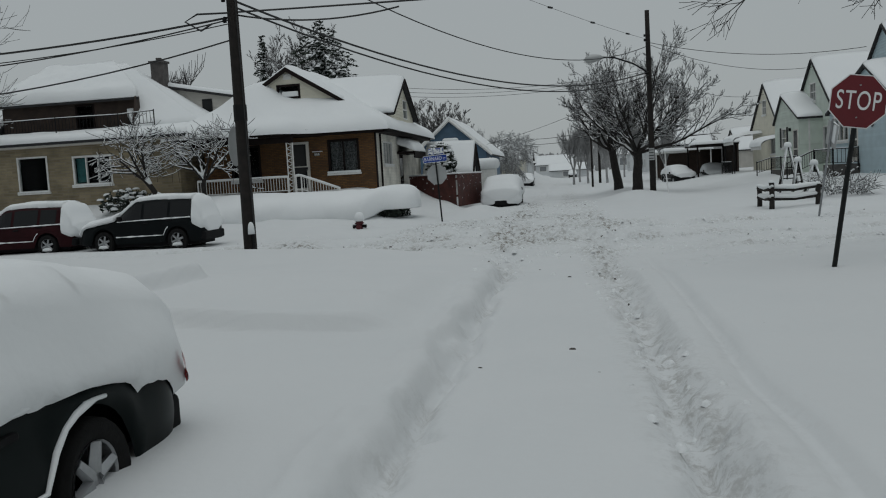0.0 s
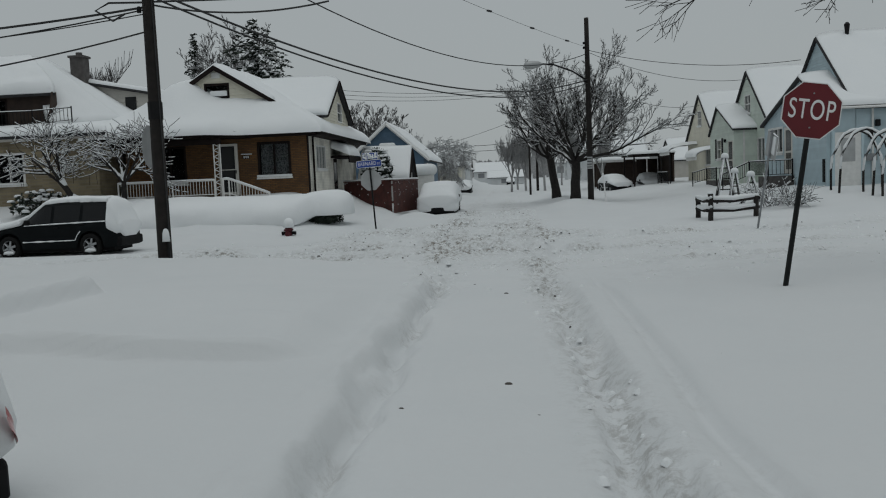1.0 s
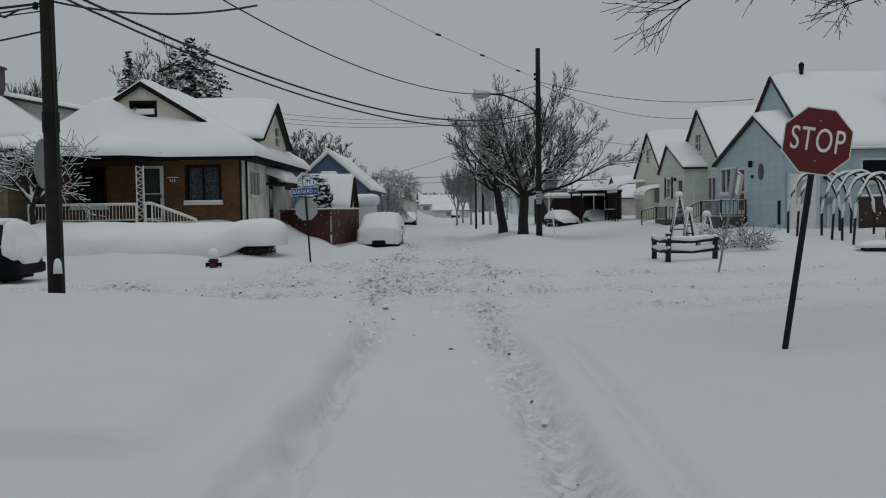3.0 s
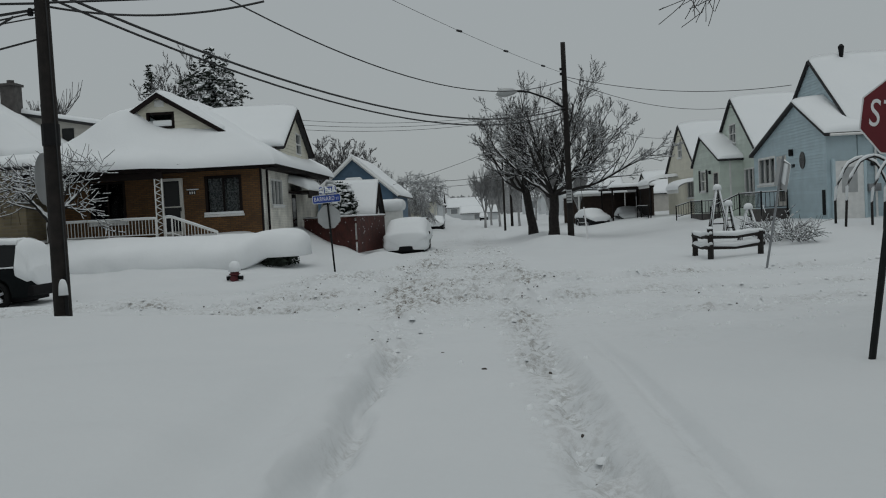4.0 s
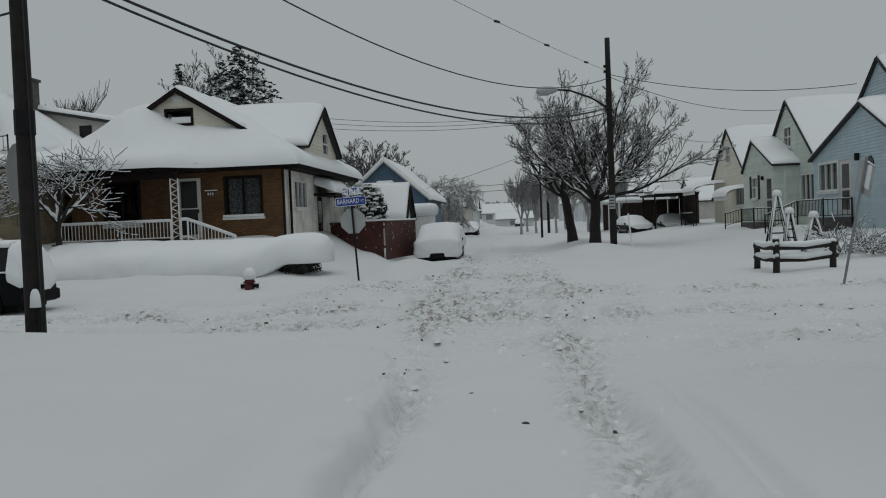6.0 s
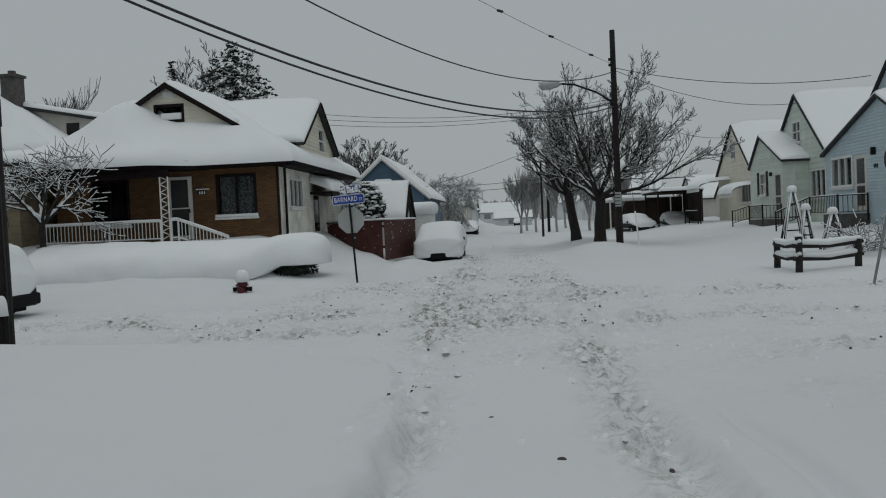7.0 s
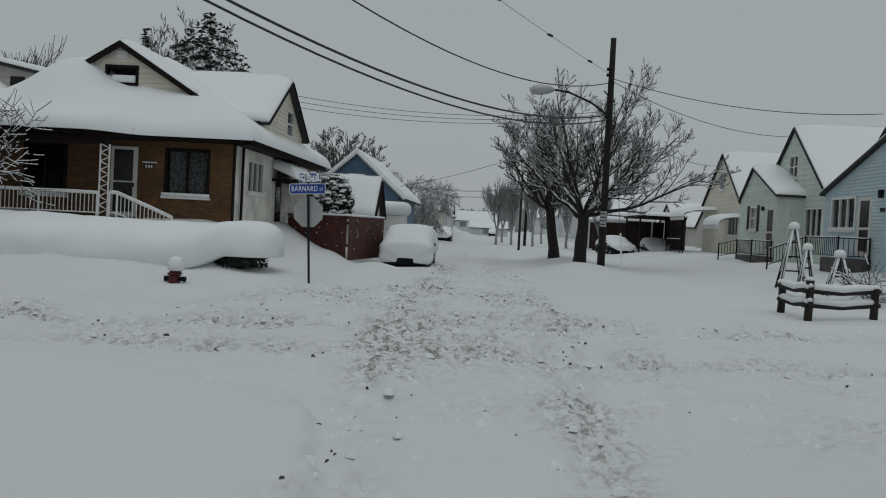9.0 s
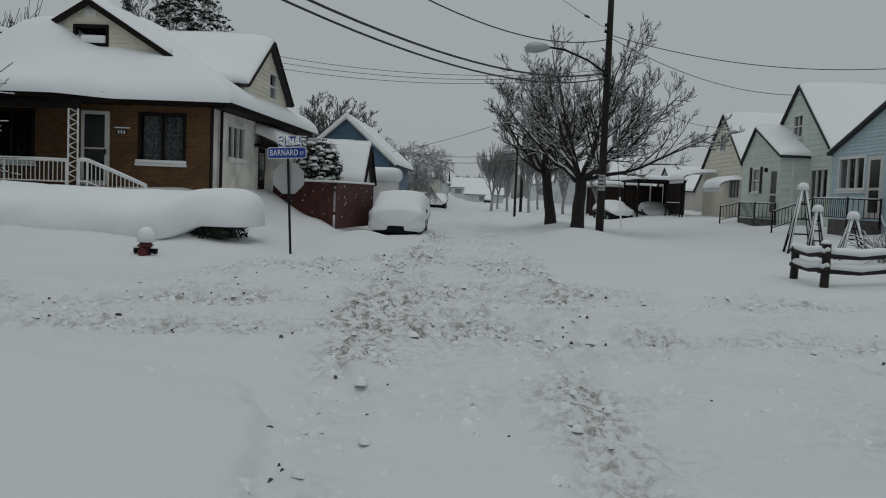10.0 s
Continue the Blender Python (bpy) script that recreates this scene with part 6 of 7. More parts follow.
    for sg in (1, -1):
        grid = []
        for x in xs:
            s0 = snow_from(x, sg) + 0.035 * noise.noise(Vector((x * 3.1, sg * 2.0, L))) + 0.02 * noise.noise(Vector((x * 9, sg, L)))
            row = []
            for j in range(rows + 1):
                f = j / rows
                s = s0 + (1 - s0) * f
                e = math.sqrt(max(0, 1 - (1 - min(1, f * 5 if s0 < 0.9 else f * 3)) ** 2))
                end = min(1, (L / 2 - abs(x)) / 0.3)
                k = 1 + 0.25 * noise.noise(Vector((x * 1.3, f * 2 + sg, 7)))
                flat = 0.45 + 0.55 * min(1, max(0, (s - 0.45) / 0.35))
                p = S(x, s, 0.012 + snow_th * e * k * flat)
                if end < 1:
                    p.x += math.copysign(snow_th * 0.55 * (1 - end) * e, x)
                row.append(bm.verts.new(m @ Vector((p.x, p.y * sg, p.z))))
            grid.append(row)
        for g0, g1 in zip(grid, grid[1:]):
            for j in range(rows):
                f = (g0[j], g1[j], g1[j + 1], g0[j + 1])
                bm.faces.new(f if sg > 0 else f[::-1])
        for g in (grid[0], grid[-1]):
            base = bm.verts.new(m @ Vector((xs[0] if g is grid[0] else xs[-1], 0, sill + 0.08)))
            for j in range(rows):
                bm.faces.new((g[j], g[j + 1], base))
    bmesh.ops.remove_doubles(bm, verts=bm.verts[:], dist=0.002)
    part("snow", fix(bm), SNOW, c, "thick blanket of snow", True)
    return c


SUV = [(-2.3, 0.95), (-2.24, 1.3), (-2.1, 1.6), (-1.9, 1.7), (-0.5, 1.74), (0.25, 1.68), (1.0, 1.16), (1.3, 1.08), (2.0, 0.98), (2.22, 0.85), (2.3, 0.7)]
SUV_BELT = [(-2.3, 0.9), (-2.0, 1.08), (1.0, 1.02), (2.3, 0.8)]
WRAPPED = [(-2.3, 0.9), (-2.2, 1.4), (-1.9, 1.6), (1.0, 1.6), (1.6, 1.42), (2.05, 1.15), (2.3, 0.85)]
turn = Matrix.Rotation(radians(180), 4, "Z")
car("parked_suv", Matrix.Translation((-14.1, 26.95, -0.27)) @ turn @ Matrix.Diagonal((0.94, 1, 1.03, 1)), "black sport utility car with snow on roof and bonnet", PAINT_BLACK, SUV, SUV_BELT, 0.9, 4.75, (-1.4, 1.42), 0.37,
    ((-1.95, -1.15), (-1.05, -0.15), (-0.05, 0.75)), lambda x, sg: 0.36 if x < -2.0 else 0.81 if x < 0.9 else 0.6, 0.13)
car("parked_suv", Matrix.Translation((-19.1, 27.2, -0.27)) @ turn, "dark red sport utility car with snow on roof and tail", PAINT_RED, SUV, SUV_BELT, 0.9, 4.75, (-1.4, 1.42), 0.37,
    ((-1.75, -1.15), (-1.05, -0.15), (-0.05, 0.75)), lambda x, sg: 0.3 if x < -1.95 else 0.81 if x < 0.9 else 0.6, 0.17)
TAIL = [(-2.15, 0.9), (-2.1, 1.12), (-1.9, 1.27), (-1.1, 1.43), (-0.2, 1.47), (0.4, 1.38), (1.15, 1.0), (1.9, 0.88), (2.1, 0.7)]
HATCH = [(-2.15, 0.72), (-2.1, 0.98), (-1.9, 1.16), (-1.1, 1.42), (-0.2, 1.47), (0.4, 1.38), (1.15, 1.0), (1.9, 0.88), (2.1, 0.7)]
HATCH_BELT = [(-2.15, 0.7), (-1.9, 0.93), (1.0, 0.9), (2.1, 0.68)]
car("parked_hatchback", Matrix.Translation((-3.3, 2.62, -0.26)) @ Matrix.Rotation(radians(-90), 4, "Z"), "dark green hatchback almost buried in smooth snow", PAINT_GREEN, TAIL, HATCH_BELT, 0.88, 4.3, (-1.0, 1.3), 0.36,
    ((-1.3, -0.7), (-0.6, 0.3)), lambda x, sg: 0.3 + 0.03 * math.sin((x + 2.1) * 5) + 0.11 * min(1.6, max(0, x + 1.9)), 0.2, 0.26)
car("parked_car", Matrix.Translation((-3.3, 46.2, -0.3)) @ Matrix.Rotation(radians(-90), 4, "Z"), "parked car wholly wrapped in snow beside a fence", PAINT_BLACK, WRAPPED, SUV_BELT, 0.95, 4.6, (-1.4, 1.42), 0.36,
    ((-1.95, -1.15), (-1.05, -0.15), (-0.05, 0.75)), lambda x, sg: 0.05 if sg < 0 or x > 1.2 else 0.3, 0.3)
for cx, cy, rot, lab in ((9.7, 76.0, -78, "far snow-covered parked car beside a carport"), (12.9, 77.0, -90, "snow-covered car standing in a carport"), (-4.4, 94.0, -90, "far snow-covered car on the street"), (1.2, 190.0, -90, "very far snow-covered car on the street")):
    car("parked_car", Matrix.Translation((cx, cy, -0.1)) @ Matrix.Rotation(radians(rot), 4, "Z"), lab, PAINT_BLACK, HATCH, HATCH_BELT, 0.88, 4.2, (-1.22, 1.3), 0.33, ((-1.1, -0.3), (-0.2, 0.6)), lambda x, sg: 0.5, 0.2, lamps=False)


# ---- houses further down the street ----
def far_house(x0, x1, y0, y1, eave, peak, colour, label, axis_y=True, zb=-0.2, win=(), name="far_house"):
    """A plain gabled house; its ridge runs along y or along x."""
    h = thing(name, (x0 + x1) / 2, y0, zb, label, "house", "far houses down the street")
    if axis_y:
        xm = (x0 + x1) / 2
        k = (peak - eave) / (x1 - xm)
        line = lambda x: peak - abs(x - xm) * k
        part("gable_wall", wall_bm(south(0, y0), x0, x1, zb, line, 0.15, (), (xm,)), colour, h)
        part("gable_wall", wall_bm(Matrix.Translation((0, y1, 0)), x0, x1, zb, line, 0.15, (), (xm,)), colour, h)
        part("side_wall", wall_bm(east(x1, 0), y0 + 0.15, y1 - 0.15, zb, eave, 0.15), colour, h)
        part("side_wall", wall_bm(west(x0, 0), y0 + 0.15, y1 - 0.15, zb, eave, 0.15), colour, h)
        o, d = 0.45, 0.3
        roof_plane(h, (x1 + o, y0 - d, eave - o * k), (x1 + o, y1 + d, eave - o * k), (xm, y1 + d, peak), (xm, y0 - d, peak), 0.22, "e", 0.25, 16, 10)
        roof_plane(h, (x0 - o, y1 + d, eave - o * k), (x0 - o, y0 - d, eave - o * k), (xm, y0 - d, peak), (xm, y1 + d, peak), 0.22, "e", 0.25, 16, 10)
        for s in (-1, 1):
            part("bargeboard", tube(BM(), [(xm, y0 - d - 0.03, peak - 0.02), (xm + s * (x1 - xm + o), y0 - d - 0.03, eave - o * k - 0.02)], 0.1, 4), WHITE, h)
    else:
        ym = (y0 + y1) / 2
        k = (peak - eave) / (y1 - ym)
        line = lambda y: peak - abs(y - ym) * k
        for M, a in ((east(x1, 0), 1), (west(x0, 0), -1)):
            part("gable_wall", wall_bm(M, y0, y1, zb, line, 0.15, (), (ym,)), colour, h)
            for s in (-1, 1):
                part("bargeboard", tube(BM(), [(x1 + 0.22 if a > 0 else x0 - 0.22, ym, peak - 0.05), (x1 + 0.22 if a > 0 else x0 - 0.22, ym + s * (y1 - ym + 0.35), eave - 0.35 * k - 0.05)], 0.08, 4), DARK_TRIM if a > 0 else WHITE, h)
        part("side_wall", wall_bm(south(0, y0), x0 + 0.15, x1 - 0.15, zb, eave, 0.15), colour, h)
        part("side_wall", wall_bm(Matrix.Translation((0, y1, 0)), x0 + 0.15, x1 - 0.15, zb, eave, 0.15), colour, h)
        roof_plane(h, (x0 - 0.2, y0 - 0.35, eave - 0.35 * k), (x1 + 0.2, y0 - 0.35, eave - 0.35 * k), (x1 + 0.2, ym, peak), (x0 - 0.2, ym, peak), 0.24, "e", 0.25, 16, 10)
        roof_plane(h, (x1 + 0.2, y1 + 0.35, eave - 0.35 * k), (x0 - 0.2, y1 + 0.35, eave - 0.35 * k), (x0 - 0.2, ym, peak), (x1 + 0.2, ym, peak), 0.24, "e", 0.25, 16, 10)
    for side, a, b, c, d in win:
        M = south(0, y0) if side == "s" else east(x1, 0) if side == "e" else west(x0, 0)
        w = part("window", fix(box(BM(), a, b, 0.002, 0.05, c, d, M)), WHITE, h)
        part("pane", fix(box(BM(), a + 0.12, b - 0.12, 0.051, 0.06, c + 0.12, d - 0.12, M)), HAZED_PANE if y0 > 80 else CAR_GLASS, w)
    return h


slate = far_house(-10.85, -5.64, 62, 74, 3.55, 5.85, DEEP_BLUE, "slate blue boarded house with a white-edged snowy roof", True, 0.0, (("e", 64.0, 65.2, 1.3, 3.0), ("e", 66.6, 68.2, 1.0, 3.0)), "blue_house")
siding(slate, south(0, 62.0), -10.85, -5.64, 0.3, lambda x: 5.85 - abs(x + 8.245) * 2.3 / 2.605, 0.18, DEEP_BLUE, (), (-8.245,))
siding(slate, east(-5.64, 0), 62.0, 74.0, 0.3, 3.5, 0.18, DEEP_BLUE)
b = part("window_hood", rbox(-8.75, -7.65, 0.05, 0.5, 3.55, 3.75, 0.04, 2, south(0, 62)), WHITE, slate)
part("snow", rbox(-8.8, -7.6, 0.05, 0.6, 3.76, 4.5, 0.2, 4, south(0, 62)), SNOW, b, "", True)
shed = far_house(-7.8, -5.35, 48.4, 51.4, 2.2, 3.55, WHITE, "white garden shed with dark gable trim under snow", False, 0.0, (("e", 49.5, 50.3, 1.2, 1.9),), "garden_shed")
lean_to = thing("lean_to", -4.6, 52.4, 0.2, "small white lean-to under a pillow of snow", "shed")
part("walls", fix(box(BM(), -5.6, -4.2, 52.0, 53.4, 0.0, 2.0)), WHITE, lean_to)
part("snow", rbox(-5.8, -4.0, 51.8, 53.6, 2.0, 2.7, 0.3, 4), SNOW, lean_to, "", True)
# distance haze here is only in the pale wall and pane colours
for i, (y, c) in enumerate(((92, HAZED_WALL), (104, CREAM), (118, HAZED_WALL), (133, GREY_SIDING), (150, HAZED_WALL), (170, HAZED_WALL))):
    far_house(-15.5, (-8.2, -5.2, -5.6, -6.4, -6.0, -6.8)[i], y, y + 9, 3.4, 5.0 + 0.4 * (i % 3), c, "pale far house with haze painted into its colours", False if i % 2 else True, -0.2,
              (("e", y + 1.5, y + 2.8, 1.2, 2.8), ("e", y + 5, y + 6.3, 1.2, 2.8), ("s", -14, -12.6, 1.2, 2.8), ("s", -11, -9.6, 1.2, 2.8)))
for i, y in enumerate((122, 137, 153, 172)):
    far_house(12.5, 20, y, y + 8.5, 4.4, 7.4, HAZED_WALL, "pale far house with haze painted into its colours", bool(i % 2), -0.2, (("w", y + 1.5, y + 2.8, 1.2, 2.8), ("w", y + 5, y + 6.3, 1.2, 2.8), ("s", 14, 15.2, 1.2, 2.8)))
far_house(-8.5, 2.5, 235, 246, 3.4, 5.8, HAZED_WALL, "far wide house closing the street under snow", False, 0, (("s", -7.5, -5.5, 1.5, 3.0), ("s", -3, -1, 1.5, 3.0)))
far_house(-4.0, 4.5, 200, 208, 1.7, 3.1, HAZED_WALL, "far long low garage under snow", False, 0, (("s", -1.0, 1.0, 0.1, 1.4),))
far_house(-22.0, -12.5, 230, 240, 6.0, 9.0, HAZED_WALL, "far house beside the street end under snow", False, 0, (("s", -20, -18, 2.5, 4.5), ("s", -16, -14.5, 2.5, 4.5)))
far_house(12, 24, 225, 236, 5.0, 8.0, HAZED_WALL, "far house beside the street end under snow", False, 0, (("s", 13.5, 15.5, 2, 4), ("s", 19, 21, 2, 4)))

# unseen plain houses beside and behind the start, added to dim the near snow
for x0, x1, y0, y1 in ((-19.5, -10.5, 0.5, 11.0), (-19.5, -10.5, -13.0, -2.0), (10.5, 19.5, -0.5, 10.5), (10.5, 19.5, -14.0, -3.0), (-5.5, 5.5, -38.0, -27.0), (-19.5, -10.5, -27.0, -16.0), (10.5, 19.5, -28.0, -17.0)):
    far_house(x0, x1, y0, y1, 5.6, 8.8, GREY_SIDING, "unseen plain house added to shade the near lane", True, 0.0, (("s", x0 + 1.5, x0 + 3.0, 1.4, 3.0), ("s", x1 - 3.0, x1 - 1.5, 1.4, 3.0)), "unseen_house")


def awning(x0, x1, y0, y1, z, label, posts=True):
    a = thing("awning", x0, y0, z, label, "awning", "snow-loaded door awnings")
    bm = BM()
    n = 12
    add(bm, [v for k in range(n + 1) for v in ((x1 - (x1 - x0) * math.sin(math.pi / 2 * k / n), y0, z + 0.5 * math.cos(math.pi / 2 * k / n)), (x1 - (x1 - x0) * math.sin(math.pi / 2 * k / n), y1, z + 0.5 * math.cos(math.pi / 2 * k / n)))],
        [(2 * k, 2 * k + 1, 2 * k + 3, 2 * k + 2) for k in range(n)])
    part("canopy", bm, WHITE, a)
    part("valance", fix(box(BM(), x0 - 0.02, x0 + 0.02, y0, y1, z - 0.22, z)), WHITE, a)
    bm = BM()
    rows = []
    for k in range(n + 1):
        t = math.pi / 2 * k / n
        row = []
        for j in range(15):
            f = j / 14
            e = math.sqrt(max(0, 1 - (1 - min(1, min(f, 1 - f) * 5)) ** 2))
            r = 0.02 + 0.26 * e
            row.append(bm.verts.new((x1 - (x1 - x0 + r * 0.8) * math.sin(t), y0 + (y1 - y0) * f, z + (0.5 + r) * max(0.0, math.cos(t)) ** 0.7 + 0.01)))
        rows.append(row)
    for r0, r1 in zip(rows, rows[1:]):
        for j in range(14):
            bm.faces.new((r0[j], r0[j + 1], r1[j + 1], r1[j]))
    part("snow", bm, SNOW, a, "", True)
    if posts:
        for y in (y0 + 0.1, y1 - 0.1):
            part("post", tube(BM(), [(x0 + 0.08, y, 0.2), (x0 + 0.08, y, z)], 0.05, 6), IRON, a)


awning(13.9, 15.18, 62.8, 66.2, 2.55, "rounded white door awning heaped with snow", False)
awning(13.0, 15.18, 68.2, 72.2, 3.1, "rounded white porch awning on posts heaped with snow")
railing("black iron porch railing in snow", [(12.8, 72.2, 0.6), (12.8, 67.8, 0.6)], 0.95, IRON, 0.2, 0.03, 0.04, 0.02, "iron_railing", 0.025)
porch = thing("carport", 12.5, 76.0, 0.3, "dark open carport with a flat snowy roof", "carport")
for x, y in ((11.1, 73.6), (11.1, 79.6), (14.2, 73.6), (14.2, 79.6)):
    part("post", tube(BM(), [(x, y, -0.2), (x, y, 3.0)], 0.07, 6), DARK_TRIM, porch)
part("roof", fix(box(BM(), 10.9, 14.4, 73.2, 80.0, 3.0, 3.15)), DARK_TRIM, porch)
part("roof_snow", snow_sheet((10.8, 73.1, 3.154), (14.5, 73.1, 3.154), (14.5, 80.1, 3.154), (10.8, 80.1, 3.154), 0.3, "erlt"), SNOW, porch, "", True)
part("back_panel", fix(box(BM(), 14.25, 14.35, 73.2, 80.0, 0.0, 2.996)), FENCE_DARK, porch)
for i in range(3):
    part("slat_screen", fix(box(BM(), 11.2 + i * 1.0, 12.1 + i * 1.0, 79.7, 79.76, 0.0, 2.8)), FENCE_DARK, porch)
for x, y, w in ((9.2, 82, 4.5), (9.0, 88.5, 5.0)):
    p = thing("porch_roof", x, y, 0.2, "far open porch roof under snow", "porch")
    part("roof", fix(box(BM(), x, x + w, y, y + 4, 2.7, 2.85)), WHITE, p)
    part("snow", snow_sheet((x - 0.1, y - 0.1, 2.854), (x + w + 0.1, y - 0.1, 2.854), (x + w + 0.1, y + 4, 2.854), (x - 0.1, y + 4, 2.854), 0.3, "erlt", 14, 8), SNOW, p, "", True)
    for px in (x + 0.2, x + w - 0.2):
        part("post", tube(BM(), [(px, y + 0.2, -0.2), (px, y + 0.2, 2.7)], 0.07, 6), WHITE, p)
    part("back_panel", fix(box(BM(), x, x + w, y + 3.7, y + 3.8, -0.2, 2.69)), FENCE_DARK, p)


# ---- trees ----
fan_tree(4.2, 50.0, 0.25, 8.6, 4.5, 0.27, 14, "dark bare street tree with snow along its limbs", 14, 2.2, (0.1, 0), 1.3, 0.08, 3, 9, None, 0.6, 0.0105, 1.25)
fan_tree(3.44, 55.0, 0.4, 8.2, 3.9, 0.25, 23, "dark bare street tree leaning over the street", 13, 2.4, (-0.35, 0), 0.8, 0.12, 3, 9, None, 0.4, 0.0105)
bare_tree(-15.1, 33.6, 1.25, 3.4, 0.11, 5, "small spreading ornamental tree thick with snow", 6, 3, 1.25, 0.02, (0.05, 0), 4, None, 0.85, 1.5, 0.28, "ornamental_tree", 0.009, 0.5)
bare_tree(-16.4, 33.2, 1.25, 3.5, 0.13, 9, "leaning ornamental tree thick with snow", 5, 3, 1.1, 0.02, (-0.75, 0), 4, None, 0.85, 1.5, 0.42, "ornamental_tree", 0.009, 0.45)
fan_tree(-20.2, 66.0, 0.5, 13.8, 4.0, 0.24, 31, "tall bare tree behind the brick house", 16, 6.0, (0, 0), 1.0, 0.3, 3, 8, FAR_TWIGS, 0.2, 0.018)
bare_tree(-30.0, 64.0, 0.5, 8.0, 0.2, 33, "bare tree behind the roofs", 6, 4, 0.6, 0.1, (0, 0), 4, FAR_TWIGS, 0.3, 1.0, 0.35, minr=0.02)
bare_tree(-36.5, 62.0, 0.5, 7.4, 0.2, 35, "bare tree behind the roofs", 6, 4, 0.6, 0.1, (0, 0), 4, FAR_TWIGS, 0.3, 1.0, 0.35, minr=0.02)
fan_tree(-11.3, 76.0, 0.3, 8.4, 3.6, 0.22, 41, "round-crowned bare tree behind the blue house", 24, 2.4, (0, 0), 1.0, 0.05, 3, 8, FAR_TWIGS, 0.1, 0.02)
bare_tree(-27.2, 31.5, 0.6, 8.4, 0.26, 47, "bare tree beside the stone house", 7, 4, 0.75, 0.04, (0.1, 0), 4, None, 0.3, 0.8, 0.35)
bare_tree(-6.6, 86.0, 0.1, 5.6, 0.2, 51, "drooping bare tree white with snow", 7, 4, 0.9, -0.12, (0, 0), 5, HAZED_TWIGS, 0.7, 1.3, 0.45, minr=0.015, first=0.4)
# trees down the street, greyed by haze painted into the twigs
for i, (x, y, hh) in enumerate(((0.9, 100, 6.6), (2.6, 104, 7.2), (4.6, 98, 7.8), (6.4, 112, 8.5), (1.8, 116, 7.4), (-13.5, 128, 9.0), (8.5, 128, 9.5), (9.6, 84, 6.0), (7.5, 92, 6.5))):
    bare_tree(x, y, 0.0, hh * 0.78, 0.14, 60 + i, "far bare tree along the street", 6, 3, 0.5, 0.14, (0, 0), 5, HAZED_TWIGS, 0.2, 1.0, 0.3, minr=0.02)
conifer(-25.0, 70.0, 0.5, 14.3, 2.9, 3, "narrow dark spruce behind the brick house")
conifer(-17.0, 60.0, 0.5, 13.2, 5.6, 4, "broad evergreen loaded with snow behind the brick house", 0.6, True)


def overhanging_tree():
    """A street tree out of sight; only the ends of its limbs hang into view."""
    rng = random.Random(77)
    t = thing("overhanging_tree", 11.8, 17.0, 0.2, "bare street tree whose limbs overhang the corner", "tree")
    segs = [(9, [Vector((11.8, 17.0, -0.3)), Vector((11.75, 17, 2)), Vector((11.6, 17, 4.6)), Vector((11.3, 16.8, 6.6))], [0.28, 0.24, 0.21, 0.17])]
    for b, r in (((3.3, 13.0, 4.3), 0.045), ((3.9, 13.7, 4.75), 0.05), ((4.7, 12.7, 4.35), 0.04), ((5.5, 13.3, 4.3), 0.045), ((3.6, 14.3, 5.1), 0.05), ((6.4, 12.5, 4.4), 0.04), ((4.6, 13.2, 5.0), 0.045), ((13.5, 18.6, 9.0), 0.08)):
        a, b = Vector((11.35, 16.8, 6.3)), Vector(b)
        pts = [a.lerp(b, i / 8) + Vector((rng.uniform(-1, 1), rng.uniform(-1, 1), rng.uniform(-1, 1))) * 0.1 + Vector((0, 0, 0.5 * math.sin(math.pi * i / 8))) for i in range(9)]
        segs.append((5, pts, [r * (1 - 0.8 * i / 8) for i in range(9)]))
        for i in range(3, 9):
            for k in range(3):
                d = ((b - a).normalized() + Vector((rng.uniform(-0.6, 0.6), rng.uniform(-0.8, 0.8), rng.uniform(-0.35, 0.6)))).normalized()
                grow(rng, segs, pts[i], d, rng.uniform(0.45, 0.8), max(0.007, r * 0.35), 2, 0.7, -0.01, 4, 0.7, 0.0045)
    tree_parts("crown", t, segs, BARK, 0.1, 0.8, rng)


overhanging_tree()


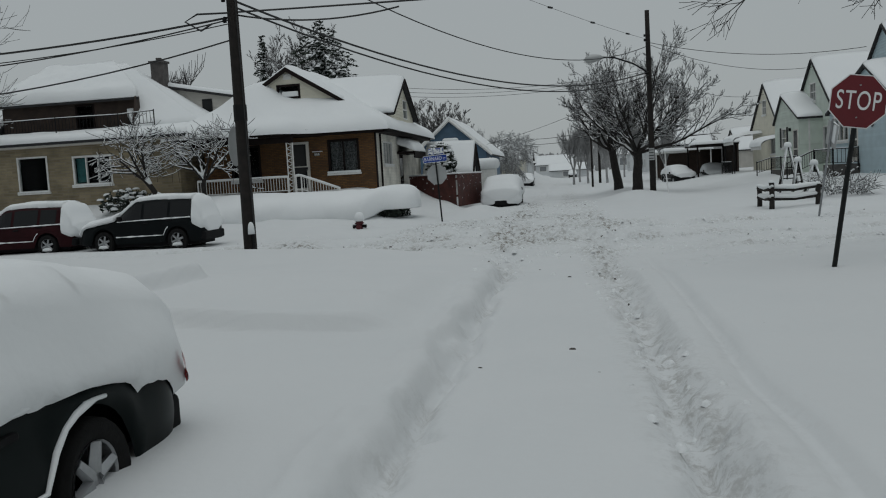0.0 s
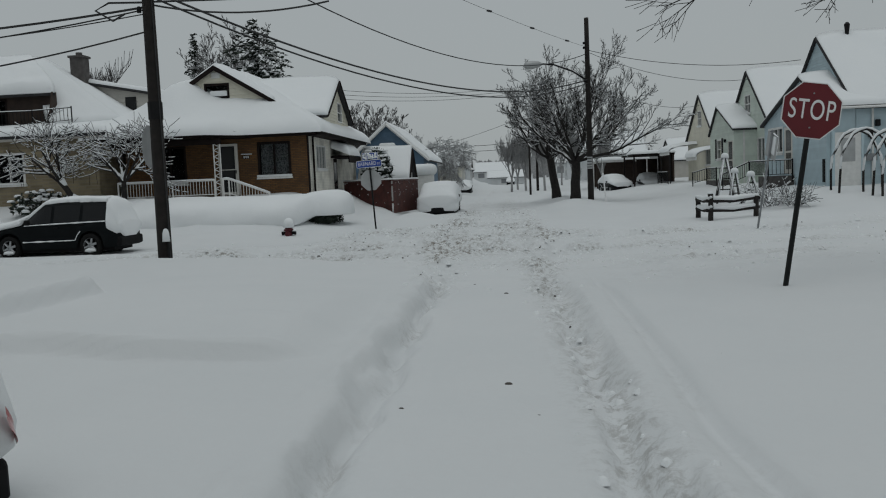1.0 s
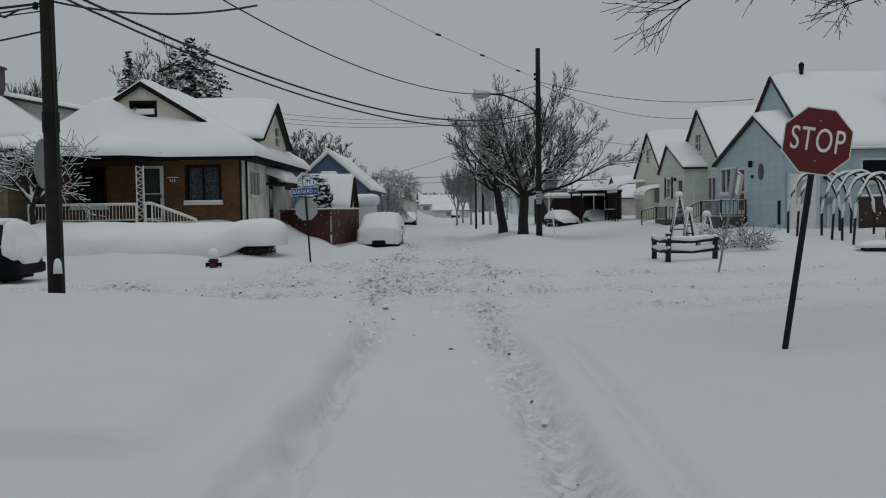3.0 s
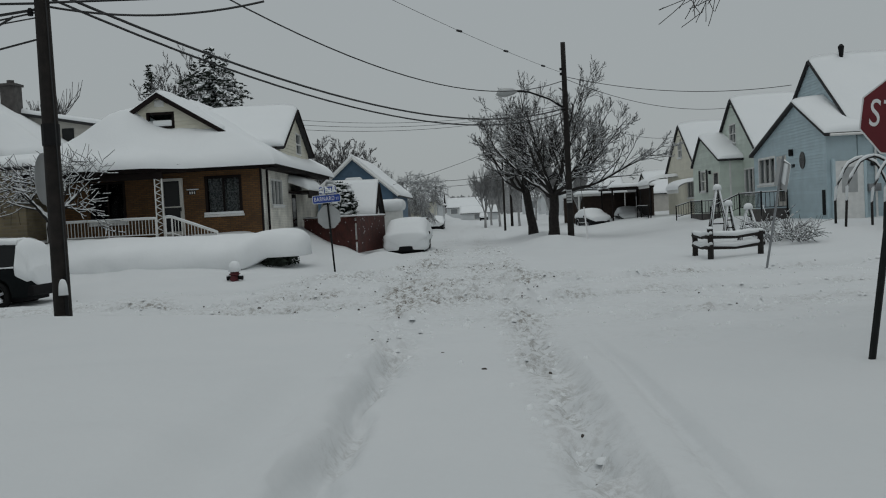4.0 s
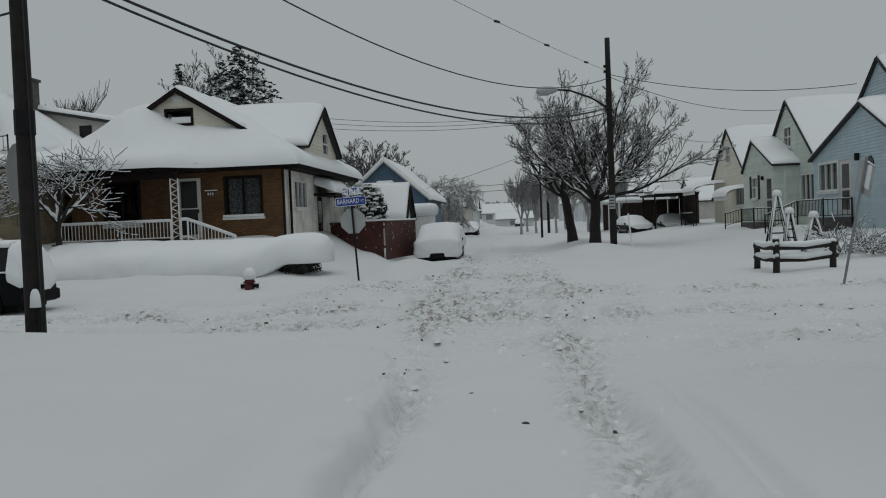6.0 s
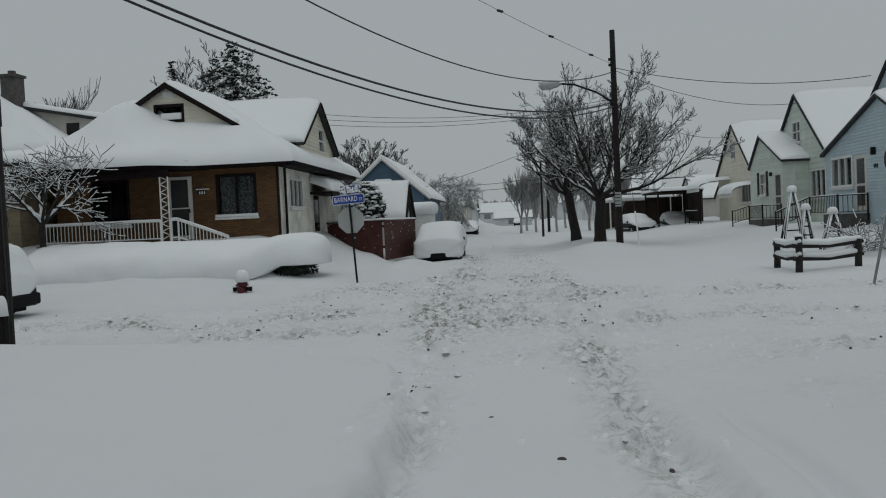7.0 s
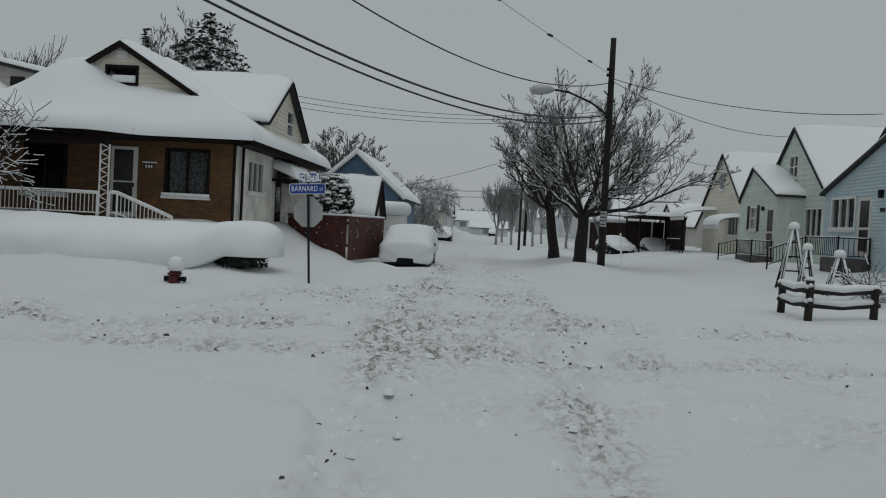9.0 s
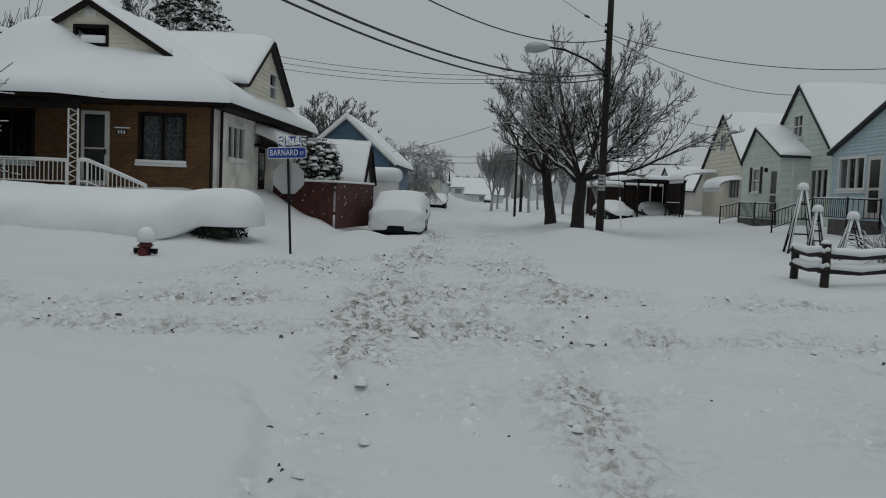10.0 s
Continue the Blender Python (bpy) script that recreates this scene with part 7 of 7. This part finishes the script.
def snowy_bush(x, y, z, w, h, seed, label, twigs=False, count=520):
    b = thing("bush", x, y, z, label, "bush")
    rng = random.Random(seed)
    if twigs:
        segs = []
        for k in range(16):
            a = rng.uniform(0, 6.28)
            grow(rng, segs, Vector((x + rng.uniform(-0.2, 0.2), y, z - 0.1)), Vector((math.cos(a) * 0.9, math.sin(a) * 0.9, 0.9)).normalized(), h * 0.9, 0.014, 2, 0.7, -0.03, 3, 0.7, 0.006)
        tree_parts("stem", b, segs, BARK, 0.6, 1.6, rng)
        return
    leaf, cap = BM(), BM()
    for k in range(count):
        a, r, f = rng.uniform(0, 6.28), rng.random() ** 0.5, rng.random()
        p = Vector((x + w * r * math.cos(a), y + w * 0.7 * r * math.sin(a), z + h * f * math.sqrt(max(0, 1 - r * r * 0.8))))
        if count > 600:
            e_, t_ = rng.uniform(-1, 1), rng.random() ** 0.4
            q_ = math.sqrt(1 - e_ * e_) * t_
            p = Vector((x + w * q_ * math.cos(a), y + w * 0.8 * q_ * math.sin(a), z + h * (0.6 + 0.4 * e_ * t_)))
        s = rng.uniform(0.06, 0.14)
        d, e = Vector((rng.uniform(-s, s), rng.uniform(-s, s), rng.uniform(-s, s))), Vector((rng.uniform(-s, s), rng.uniform(-s, s), rng.uniform(-s, s)))
        leaf.faces.new([leaf.verts.new(q) for q in (p - d, p - e, p + d, p + e)])
        if rng.random() < 0.2:
            snow_blob(cap, p.x, p.y, p.z + 0.02, rng.uniform(0.08, 0.2), rng.uniform(0.08, 0.18), rng.uniform(0.06, 0.14), k, 8)
    part("leaves", leaf, EVERGREEN, b)
    tagged(part("snow", cap, SNOW, b, "clumps of snow", True), kind="stuff")


snowy_bush(-6.75, 46.6, 0.4, 0.85, 3.2, 7, "dense dark shrub heaped with snow beside the fence", False, 1900)
snowy_bush(-18.8, 34.2, 1.0, 1.3, 1.0, 3, "dark round bush heaped with snow beside the stone house")
snowy_bush(10.2, 33.6, 0.15, 0.9, 0.9, 5, "twiggy garden bush sprinkled with snow", True)
snowy_bush(4.25, 8.2, 0.12, 0.2, 0.2, 8, "dark twigs of a small shrub poking through snow", True)
snowy_bush(10.9, 33.0, 0.15, 0.9, 0.7, 6, "twiggy garden bush sprinkled with snow", True)


# ---- cables ----
def cable(a, b, sag, r, label, n=26, name="overhead_cable"):
    c = thing(name, *a, label, "cable", "overhead cables")
    a, b = Vector(a), Vector(b)
    pts = [a.lerp(b, i / n) - Vector((0, 0, sag * 4 * (i / n) * (1 - i / n))) for i in range(n + 1)]
    part("strand", tube(BM(), pts, r, 5), CABLE, c)
    return c


L1, R1 = (-7.7, 19.6), (4.83, 47.2)
K = "black overhead cable strung between street poles"
cable((*L1, 6.3), (*R1, 6.75), 1.36, 0.03, K)
cable((*L1, 6.15), (*R1, 6.55), 1.42, 0.026, K)
cable((*L1, 8.18), (*R1, 8.12), 1.83, 0.02, K)
spaced = cable((*L1, 9.5), (*R1, 8.45), 0.35, 0.008, K)
for f in (0.6, 0.75, 0.9):
    p = Vector((*L1, 9.5)).lerp(Vector((*R1, 8.45)), f) - Vector((0, 0, 0.35 * 4 * f * (1 - f)))
    part("spacer", tube(BM(), [p - Vector((0.08, 0.12, 0)), p + Vector((0.08, 0.12, 0))], 0.045, 6), CABLE, spaced)
cable((*L1, 6.0), (32.0, 21.5, 7.0), 0.4, 0.024, K)
cable((*L1, 5.95), (-3.6, 19.9, 5.85), 0.22, 0.022, K, 12)
for za, zb, sag, r in ((5.9, 6.6, 0.8, 0.028), (5.85, 6.4, 1.05, 0.018), (5.75, 6.6, 0.95, 0.014), (5.36, 6.0, 1.35, 0.02)):
    cable((*L1, za), (-30.0, 19.0, zb), sag, r, K)
cable((*R1, 8.3), (15.1, 44.6, 6.9), 0.5, 0.016, "thin service cable from pole to a cottage gable")
cable((*R1, 8.2), (15.1, 54.0, 7.0), 0.6, 0.014, "thin service cable from pole to a cottage gable")
cable((*R1, 6.6), (15.1, 67.0, 6.5), 0.6, 0.014, "thin service cable from pole to a cottage gable")
for k in range(3):
    cable((-7.9, 43.3, 6.4 - 0.22 * k), (*R1, 6.9 - 0.12 * k), 0.45, 0.01, "thin service cable from pole to the brick house")
cable((-5.6, 62.5, 3.9), (*R1, 6.3), 0.3, 0.012, "thin service cable from pole to the blue house")
for za, zb in ((6.8, 6.9), (6.4, 6.4)):
    cable((*R1, za), (3.9, 100.0, zb), 0.9, 0.02, "black overhead cable running down the street")
    cable((3.9, 100.0, zb), (3.0, 180.0, zb + 1), 1.0, 0.03, "black overhead cable running down the street")
for za in (4.4, 3.7):
    cable((-7.5, 120.0, za + 2), (3.9, 100.0, za + 1.7), 0.4, 0.03, "black overhead cable crossing the far street")
    cable((-30, 118.0, za + 2), (-7.5, 120.0, za + 2), 0.4, 0.03, "black overhead cable crossing the far street")


# ---- broken snow and dirt on the street ----
def clods(name, n, seed, size, material, label, category, dark):
    rng, bm = random.Random(seed), BM()
    nr = np.random.RandomState(seed)
    px, py = nr.uniform(-12, 13, 60000), 3 + 42 * nr.random_sample(60000) ** 0.9
    keep = nr.random_sample(60000) < churn(px, py) ** (2.2 if dark else 1.2)
    px, py = px[keep][:n], py[keep][:n]
    for x, y, z in zip(px.tolist(), py.tolist(), ground_z(px, py).tolist()):
        s = size * rng.uniform(0.4, 1.2) * (1.7 if rng.random() < 0.05 else 1)
        vs = []
        for k in range(6):
            a = k * math.pi / 3 + rng.uniform(-0.3, 0.3)
            vs.append(bm.verts.new((x + s * rng.uniform(0.6, 1.2) * math.cos(a), y + s * rng.uniform(0.6, 1.2) * math.sin(a), z - 0.012)))
        ts = [bm.verts.new((x + (v.co.x - x) * 0.6, y + (v.co.y - y) * 0.6, z + s * rng.uniform(0.35, 0.75))) for v in vs]
        for k in range(6):
            bm.faces.new((vs[k], vs[(k + 1) % 6], ts[(k + 1) % 6], ts[k]))
        bm.faces.new(ts)
    ob = link(name, bm, material, True)
    return tagged(ob, label, category, kind="stuff")


DIRT = mat("dirty_slush", (0.09, 0.08, 0.07), 0.9, 0.5, 8, 0.5)
clods("snow_clods", 2600, 1, 0.05, SNOW, "loose clods of snow thrown up by wheels", "snow clods", False)
clods("dirt_crumbs", 420, 2, 0.024, DIRT, "dark crumbs of slush and dirt on the snow", "dirt", True)
for x, y, s in ((0.2, 13.77, 0.06), (0.83, 14.76, 0.07), (0.22, 7.87, 0.06), (-0.35, 15.27, 0.05), (0.49, 22.7, 0.07), (-4.8, 22.75, 0.08), (5.3, 27.1, 0.09), (-1.55, 17.9, 0.05), (0.45, 6.9, 0.035), (2.2, 8.4, 0.03), (1.9, 6.4, 0.025), (-0.65, 7.15, 0.045)):
    o = thing("dirt_clod", x, y, gz(x, y), "single dark clod of frozen slush on the snow", "clod", "dark clods on the lane")
    part("clod", snow_blob(BM(), x, y, gz(x, y) - 0.015, s * 0.65, s * 0.45, s * 0.5, x, 9), DIRT, o)


# ---- woods on the rise beyond the street ----
def far_woods():
    rng, bm = random.Random(5), BM()
    for k in range(2600):
        x = rng.uniform(-330, 330)
        y = rng.uniform(330, 420)
        z = gz(x, y) - 1
        h = rng.uniform(7, 14) * (0.8 + 0.3 * math.sin(x * 0.05))
        w = rng.uniform(0.8, 2.4)
        lean_ = rng.uniform(-0.6, 0.6)
        bm.faces.new([bm.verts.new(p) for p in ((x - 0.2, y, z), (x + 0.2, y, z), (x + w + lean_, y, z + h * 0.7), (x + lean_, y, z + h), (x - w + lean_, y, z + h * 0.65))])
    tagged(link("far_woods", bm, HAZED_TWIGS), "far bare woods on a low rise", "woods", kind="stuff")


far_woods()
